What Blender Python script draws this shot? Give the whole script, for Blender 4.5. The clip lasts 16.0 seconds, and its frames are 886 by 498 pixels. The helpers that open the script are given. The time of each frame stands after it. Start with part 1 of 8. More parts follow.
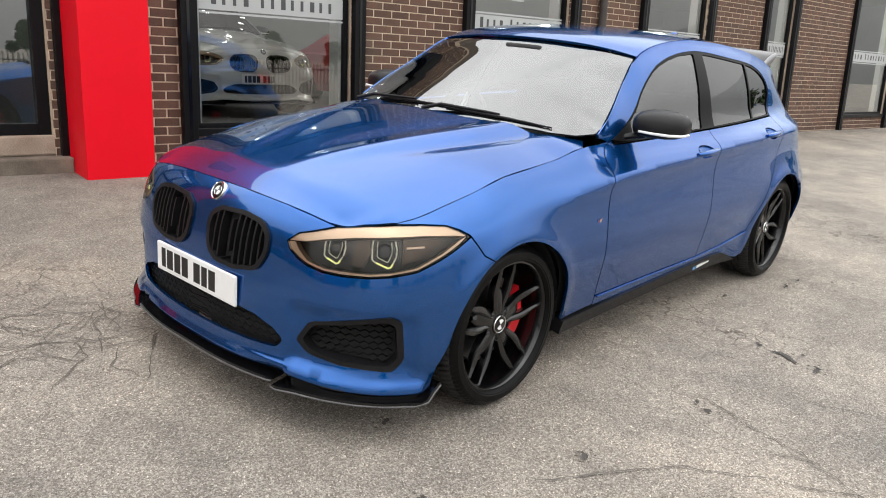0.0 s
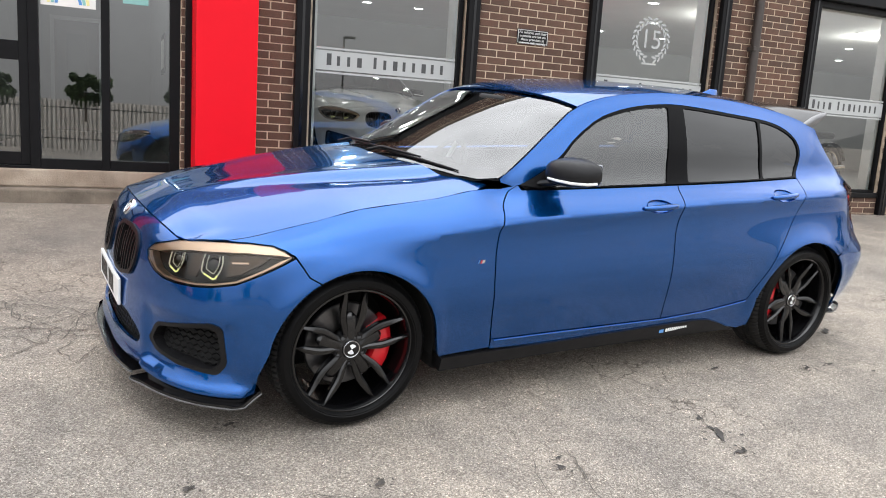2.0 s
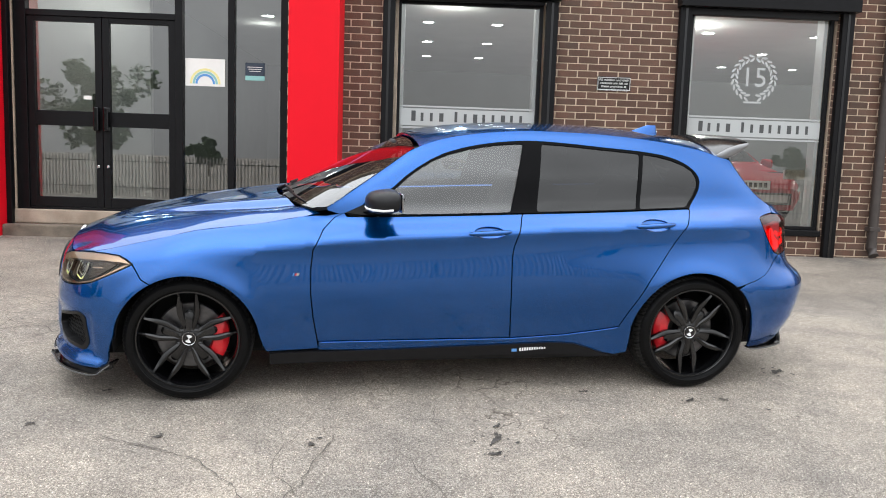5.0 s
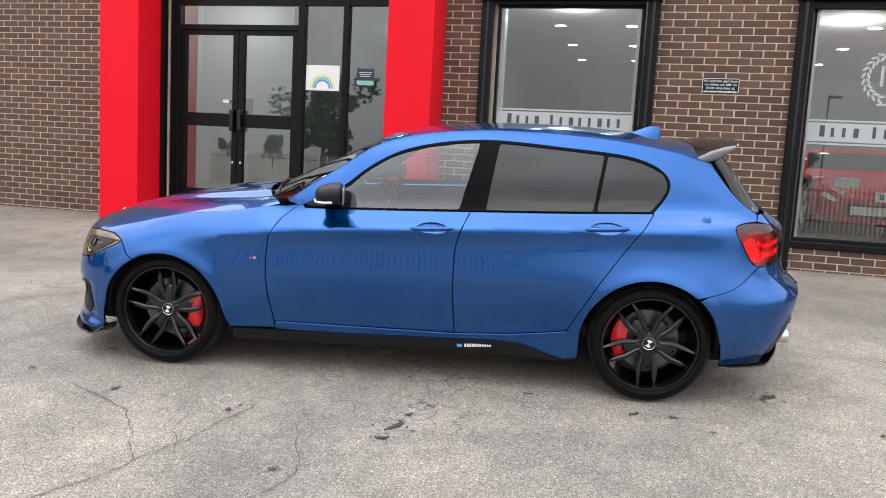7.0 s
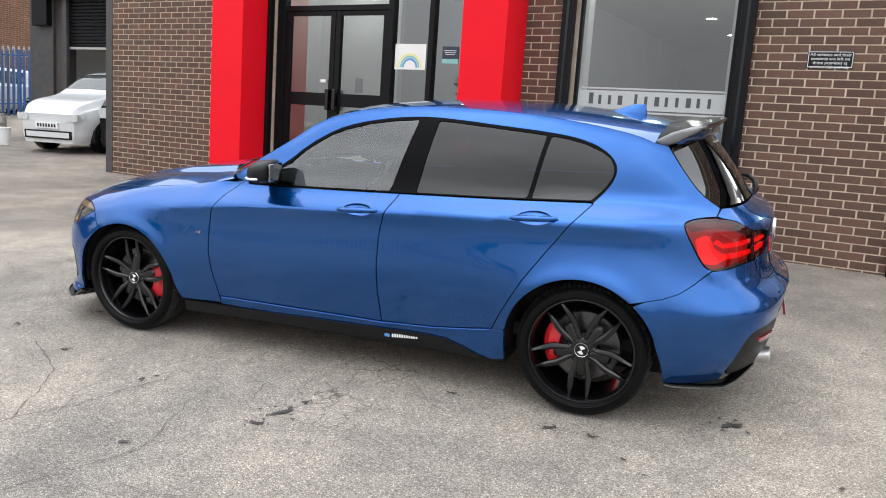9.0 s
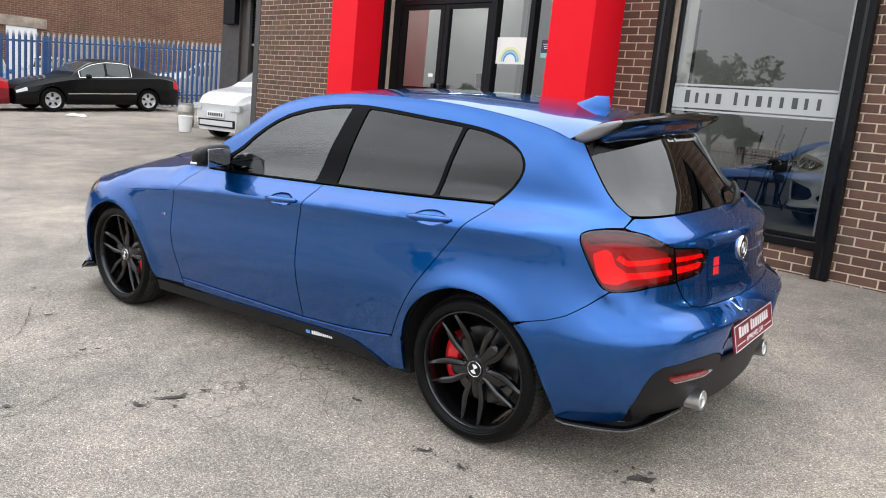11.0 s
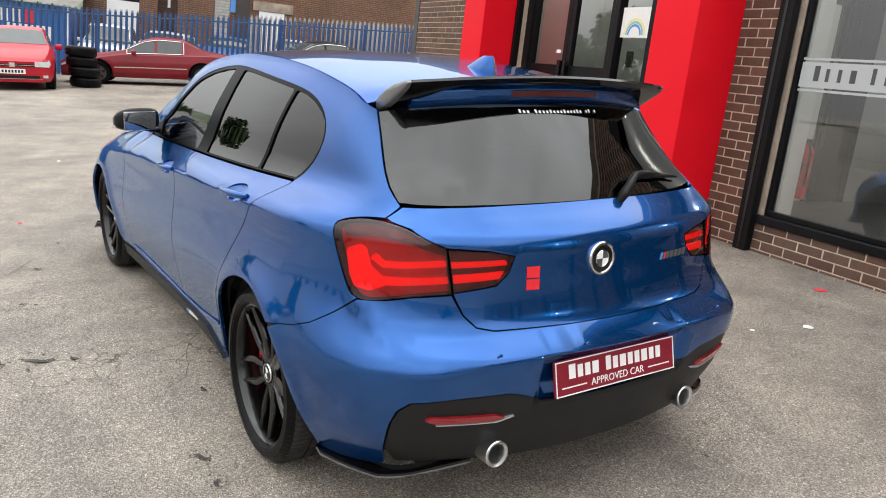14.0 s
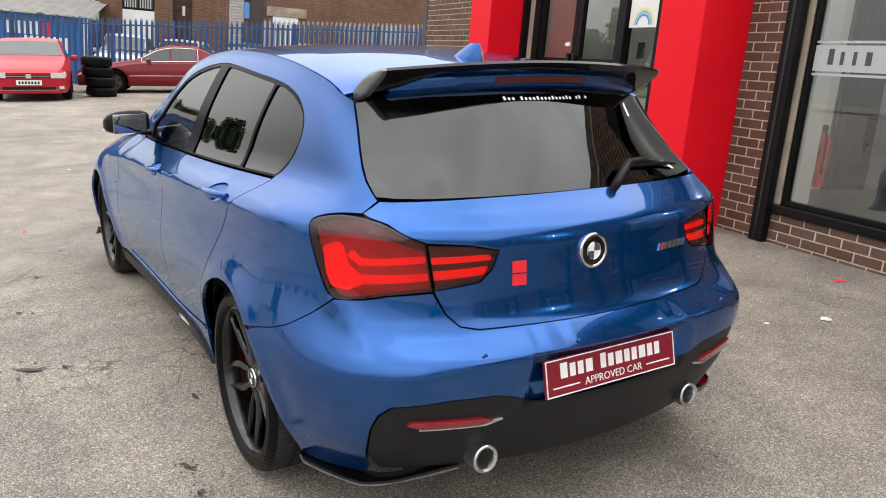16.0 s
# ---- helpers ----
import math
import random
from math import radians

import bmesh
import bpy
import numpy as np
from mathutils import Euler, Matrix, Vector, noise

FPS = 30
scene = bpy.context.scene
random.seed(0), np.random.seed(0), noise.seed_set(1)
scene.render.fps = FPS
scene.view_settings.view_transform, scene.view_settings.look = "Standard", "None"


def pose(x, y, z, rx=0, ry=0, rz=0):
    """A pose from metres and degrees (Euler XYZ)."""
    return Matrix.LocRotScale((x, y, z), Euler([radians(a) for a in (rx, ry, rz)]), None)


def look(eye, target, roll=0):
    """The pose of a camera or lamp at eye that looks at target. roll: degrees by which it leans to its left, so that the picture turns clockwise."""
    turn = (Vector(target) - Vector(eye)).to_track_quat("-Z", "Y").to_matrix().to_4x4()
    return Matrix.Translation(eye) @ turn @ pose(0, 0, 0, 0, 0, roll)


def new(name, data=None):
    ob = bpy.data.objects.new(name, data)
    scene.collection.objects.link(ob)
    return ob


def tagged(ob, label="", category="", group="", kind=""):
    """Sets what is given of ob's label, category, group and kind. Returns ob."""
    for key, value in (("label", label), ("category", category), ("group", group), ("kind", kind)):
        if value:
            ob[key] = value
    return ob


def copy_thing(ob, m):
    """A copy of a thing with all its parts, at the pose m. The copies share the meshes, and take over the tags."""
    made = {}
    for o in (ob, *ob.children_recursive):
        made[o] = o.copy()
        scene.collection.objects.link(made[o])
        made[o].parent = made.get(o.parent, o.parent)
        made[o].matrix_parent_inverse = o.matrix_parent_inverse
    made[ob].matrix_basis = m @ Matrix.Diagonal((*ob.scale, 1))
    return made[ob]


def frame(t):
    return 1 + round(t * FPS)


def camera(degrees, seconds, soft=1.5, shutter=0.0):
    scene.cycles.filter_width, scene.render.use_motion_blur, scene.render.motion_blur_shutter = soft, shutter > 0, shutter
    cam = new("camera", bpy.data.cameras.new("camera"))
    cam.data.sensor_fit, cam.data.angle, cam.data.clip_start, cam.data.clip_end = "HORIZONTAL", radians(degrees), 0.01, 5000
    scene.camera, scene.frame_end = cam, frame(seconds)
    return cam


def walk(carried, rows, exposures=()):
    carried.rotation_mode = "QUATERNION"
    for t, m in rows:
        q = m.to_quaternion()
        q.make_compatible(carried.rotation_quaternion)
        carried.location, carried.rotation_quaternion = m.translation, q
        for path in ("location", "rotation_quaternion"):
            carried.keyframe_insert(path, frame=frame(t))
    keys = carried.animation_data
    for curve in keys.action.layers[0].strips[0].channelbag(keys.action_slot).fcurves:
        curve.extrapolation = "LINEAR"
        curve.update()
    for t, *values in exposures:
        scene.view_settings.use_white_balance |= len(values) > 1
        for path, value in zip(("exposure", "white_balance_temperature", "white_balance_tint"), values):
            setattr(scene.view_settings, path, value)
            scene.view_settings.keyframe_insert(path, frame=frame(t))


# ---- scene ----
# the yard falls away from the showroom by four degrees: the car's and the camera's places are given in the yard's own tilted frame
UP = Vector((0.00991, 0.06626, 0.99775)).normalized()
YARD = UP.rotation_difference(Vector((0, 0, 1))).to_matrix().to_4x4()

cam = camera(59.9, 16.0, soft=1.0)
PATH = [
    (0, (-3.525, -2.35, 1.374), (-2.07, -1.099, 0.808), 5.0),
    (0.5, (-3.336, -2.602, 1.366), (-1.992, -1.24, 0.785), 5.5),
    (1, (-3.076, -2.863, 1.403), (-1.819, -1.401, 0.87), 5.0),
    (1.5, (-2.827, -3.164, 1.412), (-1.688, -1.589, 0.941), 5.2),
    (2, (-2.532, -3.369, 1.4), (-1.524, -1.702, 0.949), 5.2),
    (2.5, (-2.248, -3.624, 1.449), (-1.358, -1.883, 1.025), 4.3),
    (3, (-1.993, -3.938, 1.471), (-1.23, -2.134, 1.066), 3.3),
    (3.5, (-1.714, -4.159, 1.456), (-1.05, -2.311, 1.076), 3.7),
    (4, (-1.408, -4.331, 1.48), (-0.859, -2.443, 1.113), 3.3),
    (4.5, (-1.063, -4.536, 1.497), (-0.631, -2.618, 1.133), 2.3),
    (4.7, (-0.935, -4.586, 1.486), (-0.539, -2.659, 1.125), 2.1),
    (6.8, (0.56, -4.845, 1.509), (0.391, -2.885, 1.148), 2.4),
    (7, (0.708, -4.82, 1.504), (0.475, -2.867, 1.141), 2.1),
    (7.5, (1.107, -4.769, 1.517), (0.718, -2.842, 1.147), 2.0),
    (8, (1.433, -4.615, 1.496), (0.939, -2.715, 1.113), 2.7),
    (8.5, (1.701, -4.42, 1.515), (1.113, -2.55, 1.118), 2.5),
    (8.7, (1.815, -4.342, 1.513), (1.173, -2.492, 1.105), 2.3),
    (10.8, (2.947, -3.356, 1.51), (1.808, -1.774, 1.064), 2.5),
    (11, (3.036, -3.279, 1.497), (1.855, -1.727, 1.054), 2.8),
    (11.5, (3.21, -2.983, 1.491), (1.96, -1.485, 1.051), 3.4),
    (12, (3.37, -2.698, 1.484), (2.016, -1.292, 1.047), 3.0),
    (12.5, (3.595, -2.404, 1.48), (2.137, -1.114, 1.025), 2.5),
    (13, (3.659, -2.123, 1.457), (2.143, -0.908, 0.984), 2.9),
    (13.5, (3.684, -1.879, 1.473), (2.113, -0.746, 0.973), 2.7),
    (14, (3.756, -1.708, 1.456), (2.153, -0.626, 0.949), 3.0),
    (14.5, (3.744, -1.599, 1.429), (2.124, -0.532, 0.939), 3.1),
    (15, (3.724, -1.57, 1.414), (2.095, -0.519, 0.921), 2.4),
    (15.5, (3.726, -1.558, 1.421), (2.089, -0.522, 0.923), 1.7),
    (16, (3.733, -1.553, 1.418), (2.098, -0.518, 0.91), 1.2),
]
walk(cam, [(t, YARD @ look(eye, target, roll)) for t, eye, target, roll in PATH], [(0.0, .71, 6520, 9), (2.5, .87, 6300, 10), (4.5, .84, 6280, 9), (8.0, .75, 6170, 9), (11.0, .79, 6200, 9), (14.0, .72, 6460, 9), (16.0, .70, 6540, 10)])

# ---- world and light: an overcast sky ----
SUN_EL, SUN_AZ = 70.0, 215.0
world = bpy.data.worlds.new("overcast_sky")
scene.world = world
world.use_nodes = True
wn, wl = world.node_tree.nodes, world.node_tree.links
wn.clear()
sky = wn.new("ShaderNodeTexSky")
sky.sky_type = 'NISHITA'
sky.sun_disc = False
sky.sun_elevation, sky.sun_rotation = radians(SUN_EL), radians(SUN_AZ)
sky.air_density, sky.dust_density, sky.ozone_density = 1.0, 4.0, 1.0
hsv = wn.new("ShaderNodeHueSaturation")
hsv.inputs["Saturation"].default_value = 0.12
bg = wn.new("ShaderNodeBackground")
bg.inputs["Strength"].default_value = 0.15
cloud = wn.new("ShaderNodeMix")  # a cloud layer of uneven depth over the clear sky, brighter overhead than at the horizon
cloud.data_type = 'RGBA'
cloud.inputs["Factor"].default_value = 0.94
way, up, layer = wn.new("ShaderNodeTexCoord"), wn.new("ShaderNodeSeparateXYZ"), wn.new("ShaderNodeMapRange")
layer.inputs["To Min"].default_value, layer.inputs["To Max"].default_value = 1.45, 12.4
tone = wn.new("ShaderNodeVectorMath")
tone.operation = 'SCALE'
tone.inputs[0].default_value = (1.0, 1.01, 1.025)
wo = wn.new("ShaderNodeOutputWorld")
wl.new(way.outputs["Generated"], up.inputs[0])
wl.new(up.outputs["Z"], layer.inputs["Value"])
depth, patchy, uneven = wn.new("ShaderNodeTexNoise"), wn.new("ShaderNodeMapRange"), wn.new("ShaderNodeMath")
depth.inputs["Scale"].default_value, depth.inputs["Detail"].default_value, depth.inputs["Roughness"].default_value = 2.1, 5.0, 0.5
patchy.inputs["From Min"].default_value, patchy.inputs["From Max"].default_value = 0.30, 0.70
patchy.inputs["To Min"].default_value, patchy.inputs["To Max"].default_value = 0.66, 1.30
uneven.operation = 'MULTIPLY'
wl.new(way.outputs["Generated"], depth.inputs["Vector"])
wl.new(depth.outputs["Fac"], patchy.inputs["Value"])
wl.new(layer.outputs["Result"], uneven.inputs[0])
wl.new(patchy.outputs["Result"], uneven.inputs[1])
wl.new(uneven.outputs[0], tone.inputs["Scale"])
wl.new(tone.outputs[0], cloud.inputs["B"])
wl.new(sky.outputs[0], hsv.inputs["Color"])
wl.new(hsv.outputs[0], cloud.inputs["A"])
wl.new(cloud.outputs["Result"], bg.inputs["Color"])
wl.new(bg.outputs[0], wo.inputs["Surface"])

sun_data = bpy.data.lights.new("sun", 'SUN')
sun_data.energy, sun_data.angle, sun_data.color = 0.75, radians(170), (1.0, 0.97, 0.93)
sun = new("sun", sun_data)
sun.matrix_basis = Matrix.Rotation(radians(180 - SUN_AZ), 4, 'Z') @ Matrix.Rotation(radians(90 - SUN_EL), 4, 'X')


# ---- materials ----
def material(name, base, rough=0.5, metal=0.0, vary=0.0, scale=8.0, fine=0.0, fine_scale=120.0, bump=0.0, bump_scale=60.0,
             per_object=0.0, per_island=0.0, coat=0.0, coat_rough=0.03, emit=0.0, rough_vary=0.0, spec=0.5, warm=None):
    """A surface with variation at two scales, bump, and a tint by object or by island."""
    m = bpy.data.materials.new(name)
    m.use_nodes = True
    n, l = m.node_tree.nodes, m.node_tree.links
    b = n["Principled BSDF"]
    base = tuple(base[:3]) + (1.0,)
    b.inputs["Base Color"].default_value = base
    b.inputs["Roughness"].default_value = rough
    b.inputs["Metallic"].default_value = metal
    b.inputs["Specular IOR Level"].default_value = spec
    b.inputs["Coat Weight"].default_value = coat
    b.inputs["Coat Roughness"].default_value = coat_rough
    if emit:
        b.inputs["Emission Color"].default_value = base
        b.inputs["Emission Strength"].default_value = emit
    tex = n.new("ShaderNodeTexCoord")
    sockets = []

    def noise_node(s, detail=4.0):
        t = n.new("ShaderNodeTexNoise")
        t.inputs["Scale"].default_value = s
        t.inputs["Detail"].default_value = detail
        t.inputs["Roughness"].default_value = 0.6
        l.new(tex.outputs["Object"], t.inputs["Vector"])
        return t.outputs["Fac"]

    def ranged(sock, lo, hi, a=0.25, z=0.75):
        r = n.new("ShaderNodeMapRange")
        for key, v in (("From Min", a), ("From Max", z), ("To Min", lo), ("To Max", hi)):
            r.inputs[key].default_value = v
        l.new(sock, r.inputs["Value"])
        return r.outputs["Result"]

    if vary:
        sockets.append(ranged(noise_node(scale), 1 - vary, 1 + vary))
    if fine:
        sockets.append(ranged(noise_node(fine_scale, 2.0), 1 - fine, 1 + fine))
    if per_object:
        o = n.new("ShaderNodeObjectInfo")
        sockets.append(ranged(o.outputs["Random"], 1 - per_object, 1 + per_object, 0, 1))
    if per_island:
        g = n.new("ShaderNodeNewGeometry")
        sockets.append(ranged(g.outputs["Random Per Island"], 1 - per_island, 1 + per_island, 0, 1))
    colour = None
    if warm is not None:
        mix = n.new("ShaderNodeMix")
        mix.data_type = 'RGBA'
        mix.inputs["A"].default_value, mix.inputs["B"].default_value = base, tuple(warm[:3]) + (1.0,)
        l.new(ranged(noise_node(scale * 0.37, 6.0), 0, 1, 0.42, 0.62), mix.inputs["Factor"])
        colour = mix.outputs["Result"]
    for s in sockets:
        mul = n.new("ShaderNodeMix")
        mul.data_type, mul.blend_type = 'RGBA', 'MULTIPLY'
        mul.inputs["Factor"].default_value = 1.0
        if colour is None:
            mul.inputs["A"].default_value = base
        else:
            l.new(colour, mul.inputs["A"])
        l.new(s, mul.inputs["B"])
        colour = mul.outputs["Result"]
    if colour is not None:
        l.new(colour, b.inputs["Base Color"])
    if rough_vary:
        l.new(ranged(noise_node(scale * 2.3), rough - rough_vary, rough + rough_vary), b.inputs["Roughness"])
    if bump:
        bu = n.new("ShaderNodeBump")
        bu.inputs["Strength"].default_value = 1.0
        bu.inputs["Distance"].default_value = bump
        l.new(noise_node(bump_scale, 3.0), bu.inputs["Height"])
        l.new(bu.outputs["Normal"], b.inputs["Normal"])
    return m


def pane(name, tint, ior=1.5, gloss_rough=0.0, gain=1.0):
    """Clear or tinted glass: a see-through sheet whose gloss follows Fresnel."""
    m = bpy.data.materials.new(name)
    m.use_nodes = True
    n, l = m.node_tree.nodes, m.node_tree.links
    n.clear()
    out, mix, tr, gl, fr = (n.new("ShaderNode" + k) for k in ("OutputMaterial", "MixShader", "BsdfTransparent", "BsdfGlossy", "Fresnel"))
    tr.inputs["Color"].default_value = tuple(tint[:3]) + (1.0,)
    gl.inputs["Color"].default_value = (gain, gain, gain, 1.0)
    gl.inputs["Roughness"].default_value = gloss_rough
    fr.inputs["IOR"].default_value = ior
    l.new(fr.outputs[0], mix.inputs[0])
    l.new(tr.outputs[0], mix.inputs[1])
    l.new(gl.outputs[0], mix.inputs[2])
    l.new(mix.outputs[0], out.inputs["Surface"])
    return m


M_PAINT = material("blue_metallic_paint", (0.002, 0.073, 0.288), rough=0.235, metal=0.86, fine=0.16, fine_scale=1800, coat=1.0, coat_rough=0.02, vary=0.03, scale=3)
M_PAINT.node_tree.nodes["Principled BSDF"].inputs["Specular Tint"].default_value = (0.20, 0.58, 1.0, 1.0)
# pale tone that paints the highlight along the splitter edges
M_EDGE_SHINE = material("splitter_edge_shine", (0.085, 0.085, 0.085), rough=0.45, vary=0.45, scale=18, fine=0.3, fine_scale=200)
# metallic grey puts the sky's reflection on the spoiler ends into their colour
M_FIN_SHEEN = material("sky_sheen_fin", (0.20, 0.20, 0.205), rough=0.3, metal=0.55, vary=0.1, scale=20)
M_BLACK_GLOSS = material("gloss_black_plastic", (0.004, 0.004, 0.005), rough=0.12, vary=0.2, scale=20, rough_vary=0.04)
M_BLACK_SATIN = material("satin_black_plastic", (0.008, 0.008, 0.009), rough=0.42, spec=0.22, vary=0.2, scale=25, rough_vary=0.08, fine=0.15, fine_scale=900)
M_DIFFUSER = material("grained_black_plastic", (0.011, 0.011, 0.012), rough=0.45, spec=0.28, vary=0.15, scale=12, fine=0.2, fine_scale=700, bump=0.0003, bump_scale=600)
M_TRIM = material("black_window_trim", (0.003, 0.003, 0.0035), rough=0.28, spec=0.05, vary=0.2, scale=30)
M_RUBBER = material("tyre_rubber", (0.0035, 0.0035, 0.0038), rough=0.40, spec=0.12, vary=0.25, scale=14, bump=0.0006, bump_scale=300, rough_vary=0.1)
# tread paler than the sidewall: light from above put into its colour
M_TREAD = material("lit_tyre_tread", (0.030, 0.029, 0.028), rough=0.75, spec=0.2, vary=0.3, scale=20)
M_RIM = material("satin_black_alloy", (0.0026, 0.0026, 0.0031), rough=0.23, spec=0.42, coat=0.4, coat_rough=0.05, vary=0.2, scale=30)
M_DISC = material("brake_disc_steel", (0.13, 0.13, 0.135), rough=0.35, metal=1.0, vary=0.2, scale=40)
M_CALIPER = material("red_brake_caliper", (0.62, 0.012, 0.02), rough=0.3, coat=0.4, vary=0.1, scale=30)
M_CHROME = material("chrome", (0.75, 0.75, 0.76), rough=0.08, metal=1.0, vary=0.05, scale=30)
M_MIRROR = material("mirror_glass", (0.30, 0.31, 0.33), rough=0.03, metal=1.0, vary=0.03, scale=10)
M_STEEL = material("brushed_steel", (0.62, 0.62, 0.62), rough=0.28, metal=1.0, vary=0.12, scale=60)
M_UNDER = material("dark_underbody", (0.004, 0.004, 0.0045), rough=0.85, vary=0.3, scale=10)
M_CABIN = material("black_cabin_trim", (0.02, 0.02, 0.021), rough=0.75, vary=0.2, scale=40, bump=0.0008, bump_scale=250)
M_WHITE = material("white_plastic", (0.78, 0.78, 0.77), rough=0.35, vary=0.04, scale=20)
M_PLATE_INK = material("black_ink", (0.01, 0.01, 0.01), rough=0.5, vary=0.1, scale=40)
M_MAROON = material("maroon_plate", (0.20, 0.008, 0.022), rough=0.3, vary=0.06, scale=20)
M_LAMP_RED = material("red_lamp_lens", (0.46, 0.008, 0.010), rough=0.3, spec=0.3, vary=0.15, scale=25)
M_LAMP_DARK = material("smoked_red_lens", (0.07, 0.002, 0.003), rough=0.3, spec=0.15, coat=0.8, vary=0.15, scale=25)
M_LAMP_BRIGHT = material("red_light_guide", (1.0, 0.014, 0.010), rough=0.4, spec=0.0, emit=0.34)
M_REFLECTOR = material("reflector_red", (0.24, 0.004, 0.010), rough=0.15, coat=1.0, vary=0.1, scale=90)
M_GOLD = material("champagne_lamp_bezel", (0.55, 0.43, 0.34), rough=0.28, metal=0.75, vary=0.08, scale=20)
M_GOLD_DARK = material("bronze_lamp_reflector", (0.055, 0.043, 0.035), rough=0.3, metal=0.7, vary=0.25, scale=30)
M_LAMP_HOUSE = material("headlamp_housing", (0.009, 0.007, 0.006), rough=0.3, metal=0.0, vary=0.3, scale=40)
M_RING = material("daylight_ring", (0.66, 0.68, 0.60), rough=0.25, vary=0.05, scale=30)
M_RING_LIT = material("lit_ring_end", (0.80, 0.86, 0.36), rough=0.25, vary=0.05, scale=30, emit=0.35)
M_STICKER_RED = material("red_sticker", (0.72, 0.02, 0.03), rough=0.35, vary=0.05, scale=60)
M_SILVER = material("silver_paint", (0.55, 0.55, 0.56), rough=0.35, metal=0.6, vary=0.05, scale=20)
M_BLUE_SPOT = material("light_blue_enamel", (0.10, 0.28, 0.62), rough=0.3, vary=0.05, scale=60)

M_LENS = pane("clear_lamp_lens", (0.90, 0.86, 0.80), 1.35)
M_LENS_RED = pane("red_lamp_cover", (0.80, 0.045, 0.05), 1.5)
M_GLASS_CAR = pane("car_glass", (0.62, 0.68, 0.66), 1.9)
M_GLASS_SCREEN = pane("windscreen_glass", (0.60, 0.66, 0.63), 2.35)
M_GLASS_DARK = pane("privacy_glass", (0.035, 0.036, 0.038), 1.54)
M_GLASS_REAR = pane("dark_rear_glass", (0.02, 0.021, 0.022), 1.66)
M_GLASS_SHOP = pane("shop_glass", (0.76, 0.81, 0.80), 2.1)
M_GLASS_DOOR = pane("coated_door_glass", (0.70, 0.77, 0.76), 2.5)

M_BRICK = material("brown_brick", (0.108, 0.054, 0.036), rough=0.8, vary=0.16, scale=9, fine=0.25, fine_scale=160, bump=0.003, bump_scale=130, per_object=0.24, warm=(0.095, 0.058, 0.042))
M_BRICK_JOINED = material("brown_brick_joined", (0.108, 0.054, 0.036), rough=0.8, vary=0.16, scale=9, fine=0.25, fine_scale=160, bump=0.003, bump_scale=130, per_island=0.24, warm=(0.095, 0.058, 0.042))
M_MORTAR = material("pale_mortar", (0.55, 0.44, 0.33), rough=0.95, vary=0.2, scale=6, fine=0.2, fine_scale=90, bump=0.003, bump_scale=150)
M_RED_PANEL = material("red_cladding", (0.76, 0.006, 0.018), rough=0.42, spec=0.14, vary=0.03, scale=2, rough_vary=0.06)
M_BLACK_FRAME = material("black_painted_steel", (0.0055, 0.0055, 0.0065), rough=0.38, spec=0.16, vary=0.25, scale=10, rough_vary=0.1, fine=0.2, fine_scale=400)
M_GREY_STEEL = material("grey_painted_steel", (0.045, 0.046, 0.05), rough=0.5, vary=0.25, scale=7, warm=(0.06, 0.05, 0.045))
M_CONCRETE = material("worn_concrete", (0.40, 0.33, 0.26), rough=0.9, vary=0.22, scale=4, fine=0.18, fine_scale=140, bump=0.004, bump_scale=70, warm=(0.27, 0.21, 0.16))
M_CONCRETE_DARK = material("dark_concrete", (0.20, 0.165, 0.13), rough=0.9, vary=0.28, scale=5, fine=0.2, fine_scale=140, bump=0.004, bump_scale=70, warm=(0.11, 0.09, 0.07))
M_SHOP_WALL = material("grey_wall_paint", (0.32, 0.33, 0.33), rough=0.85, vary=0.06, scale=2, fine=0.03)
M_PLASTER = material("white_plaster", (0.72, 0.71, 0.69), rough=0.9, vary=0.05, scale=2, fine=0.03)
M_FROST = material("frosted_vinyl", (0.43, 0.445, 0.445), rough=0.7, vary=0.03, scale=6)
M_LETTER = material("charcoal_vinyl", (0.06, 0.063, 0.065), rough=0.5, vary=0.1, scale=30)
M_SHOP_FLOOR = material("grey_shop_floor", (0.18, 0.18, 0.178), rough=0.35, vary=0.12, scale=1.5, fine=0.1)
M_DOWNLIGHT = material("downlight", (1.0, 0.97, 0.92), rough=0.5, emit=14.0)
M_PIPE = material("brown_downpipe", (0.045, 0.036, 0.032), rough=0.5, vary=0.2, scale=12)
M_CURTAIN = material("dark_green_cloth", (0.012, 0.020, 0.018), rough=0.9, vary=0.2, scale=20)
M_PAPER = material("white_paper", (0.78, 0.77, 0.74), rough=0.8, vary=0.03, scale=10)
M_YELLOW = material("yellow_crayon", (0.80, 0.72, 0.32), rough=0.8, vary=0.08, scale=40)
M_TEAL = material("teal_print", (0.25, 0.52, 0.50), rough=0.6, vary=0.05, scale=40)
M_NAVY = material("navy_print", (0.02, 0.035, 0.06), rough=0.5, vary=0.1, scale=40)
M_FENCE = material("blue_palisade_paint", (0.014, 0.060, 0.20), rough=0.5, vary=0.2, scale=5, per_object=0.15, warm=(0.03, 0.08, 0.19))
M_GALV = material("galvanised_steel", (0.42, 0.40, 0.37), rough=0.55, metal=0.5, vary=0.2, scale=9, per_object=0.12)
M_ROOF_SHEET = material("weathered_roof_sheet", (0.20, 0.19, 0.18), rough=0.85, vary=0.2, scale=2, fine=0.1)
M_OIL = material("dark_oil_stain", (0.060, 0.053, 0.047), rough=0.75, vary=0.3, scale=30, fine=0.3, fine_scale=200)
M_CRACK = material("crack_dirt", (0.115, 0.101, 0.088), rough=0.95, vary=0.3, scale=30)
M_LEAF = material("leaves", (0.05, 0.085, 0.025), rough=0.6, vary=0.3, scale=3, per_island=0.4)
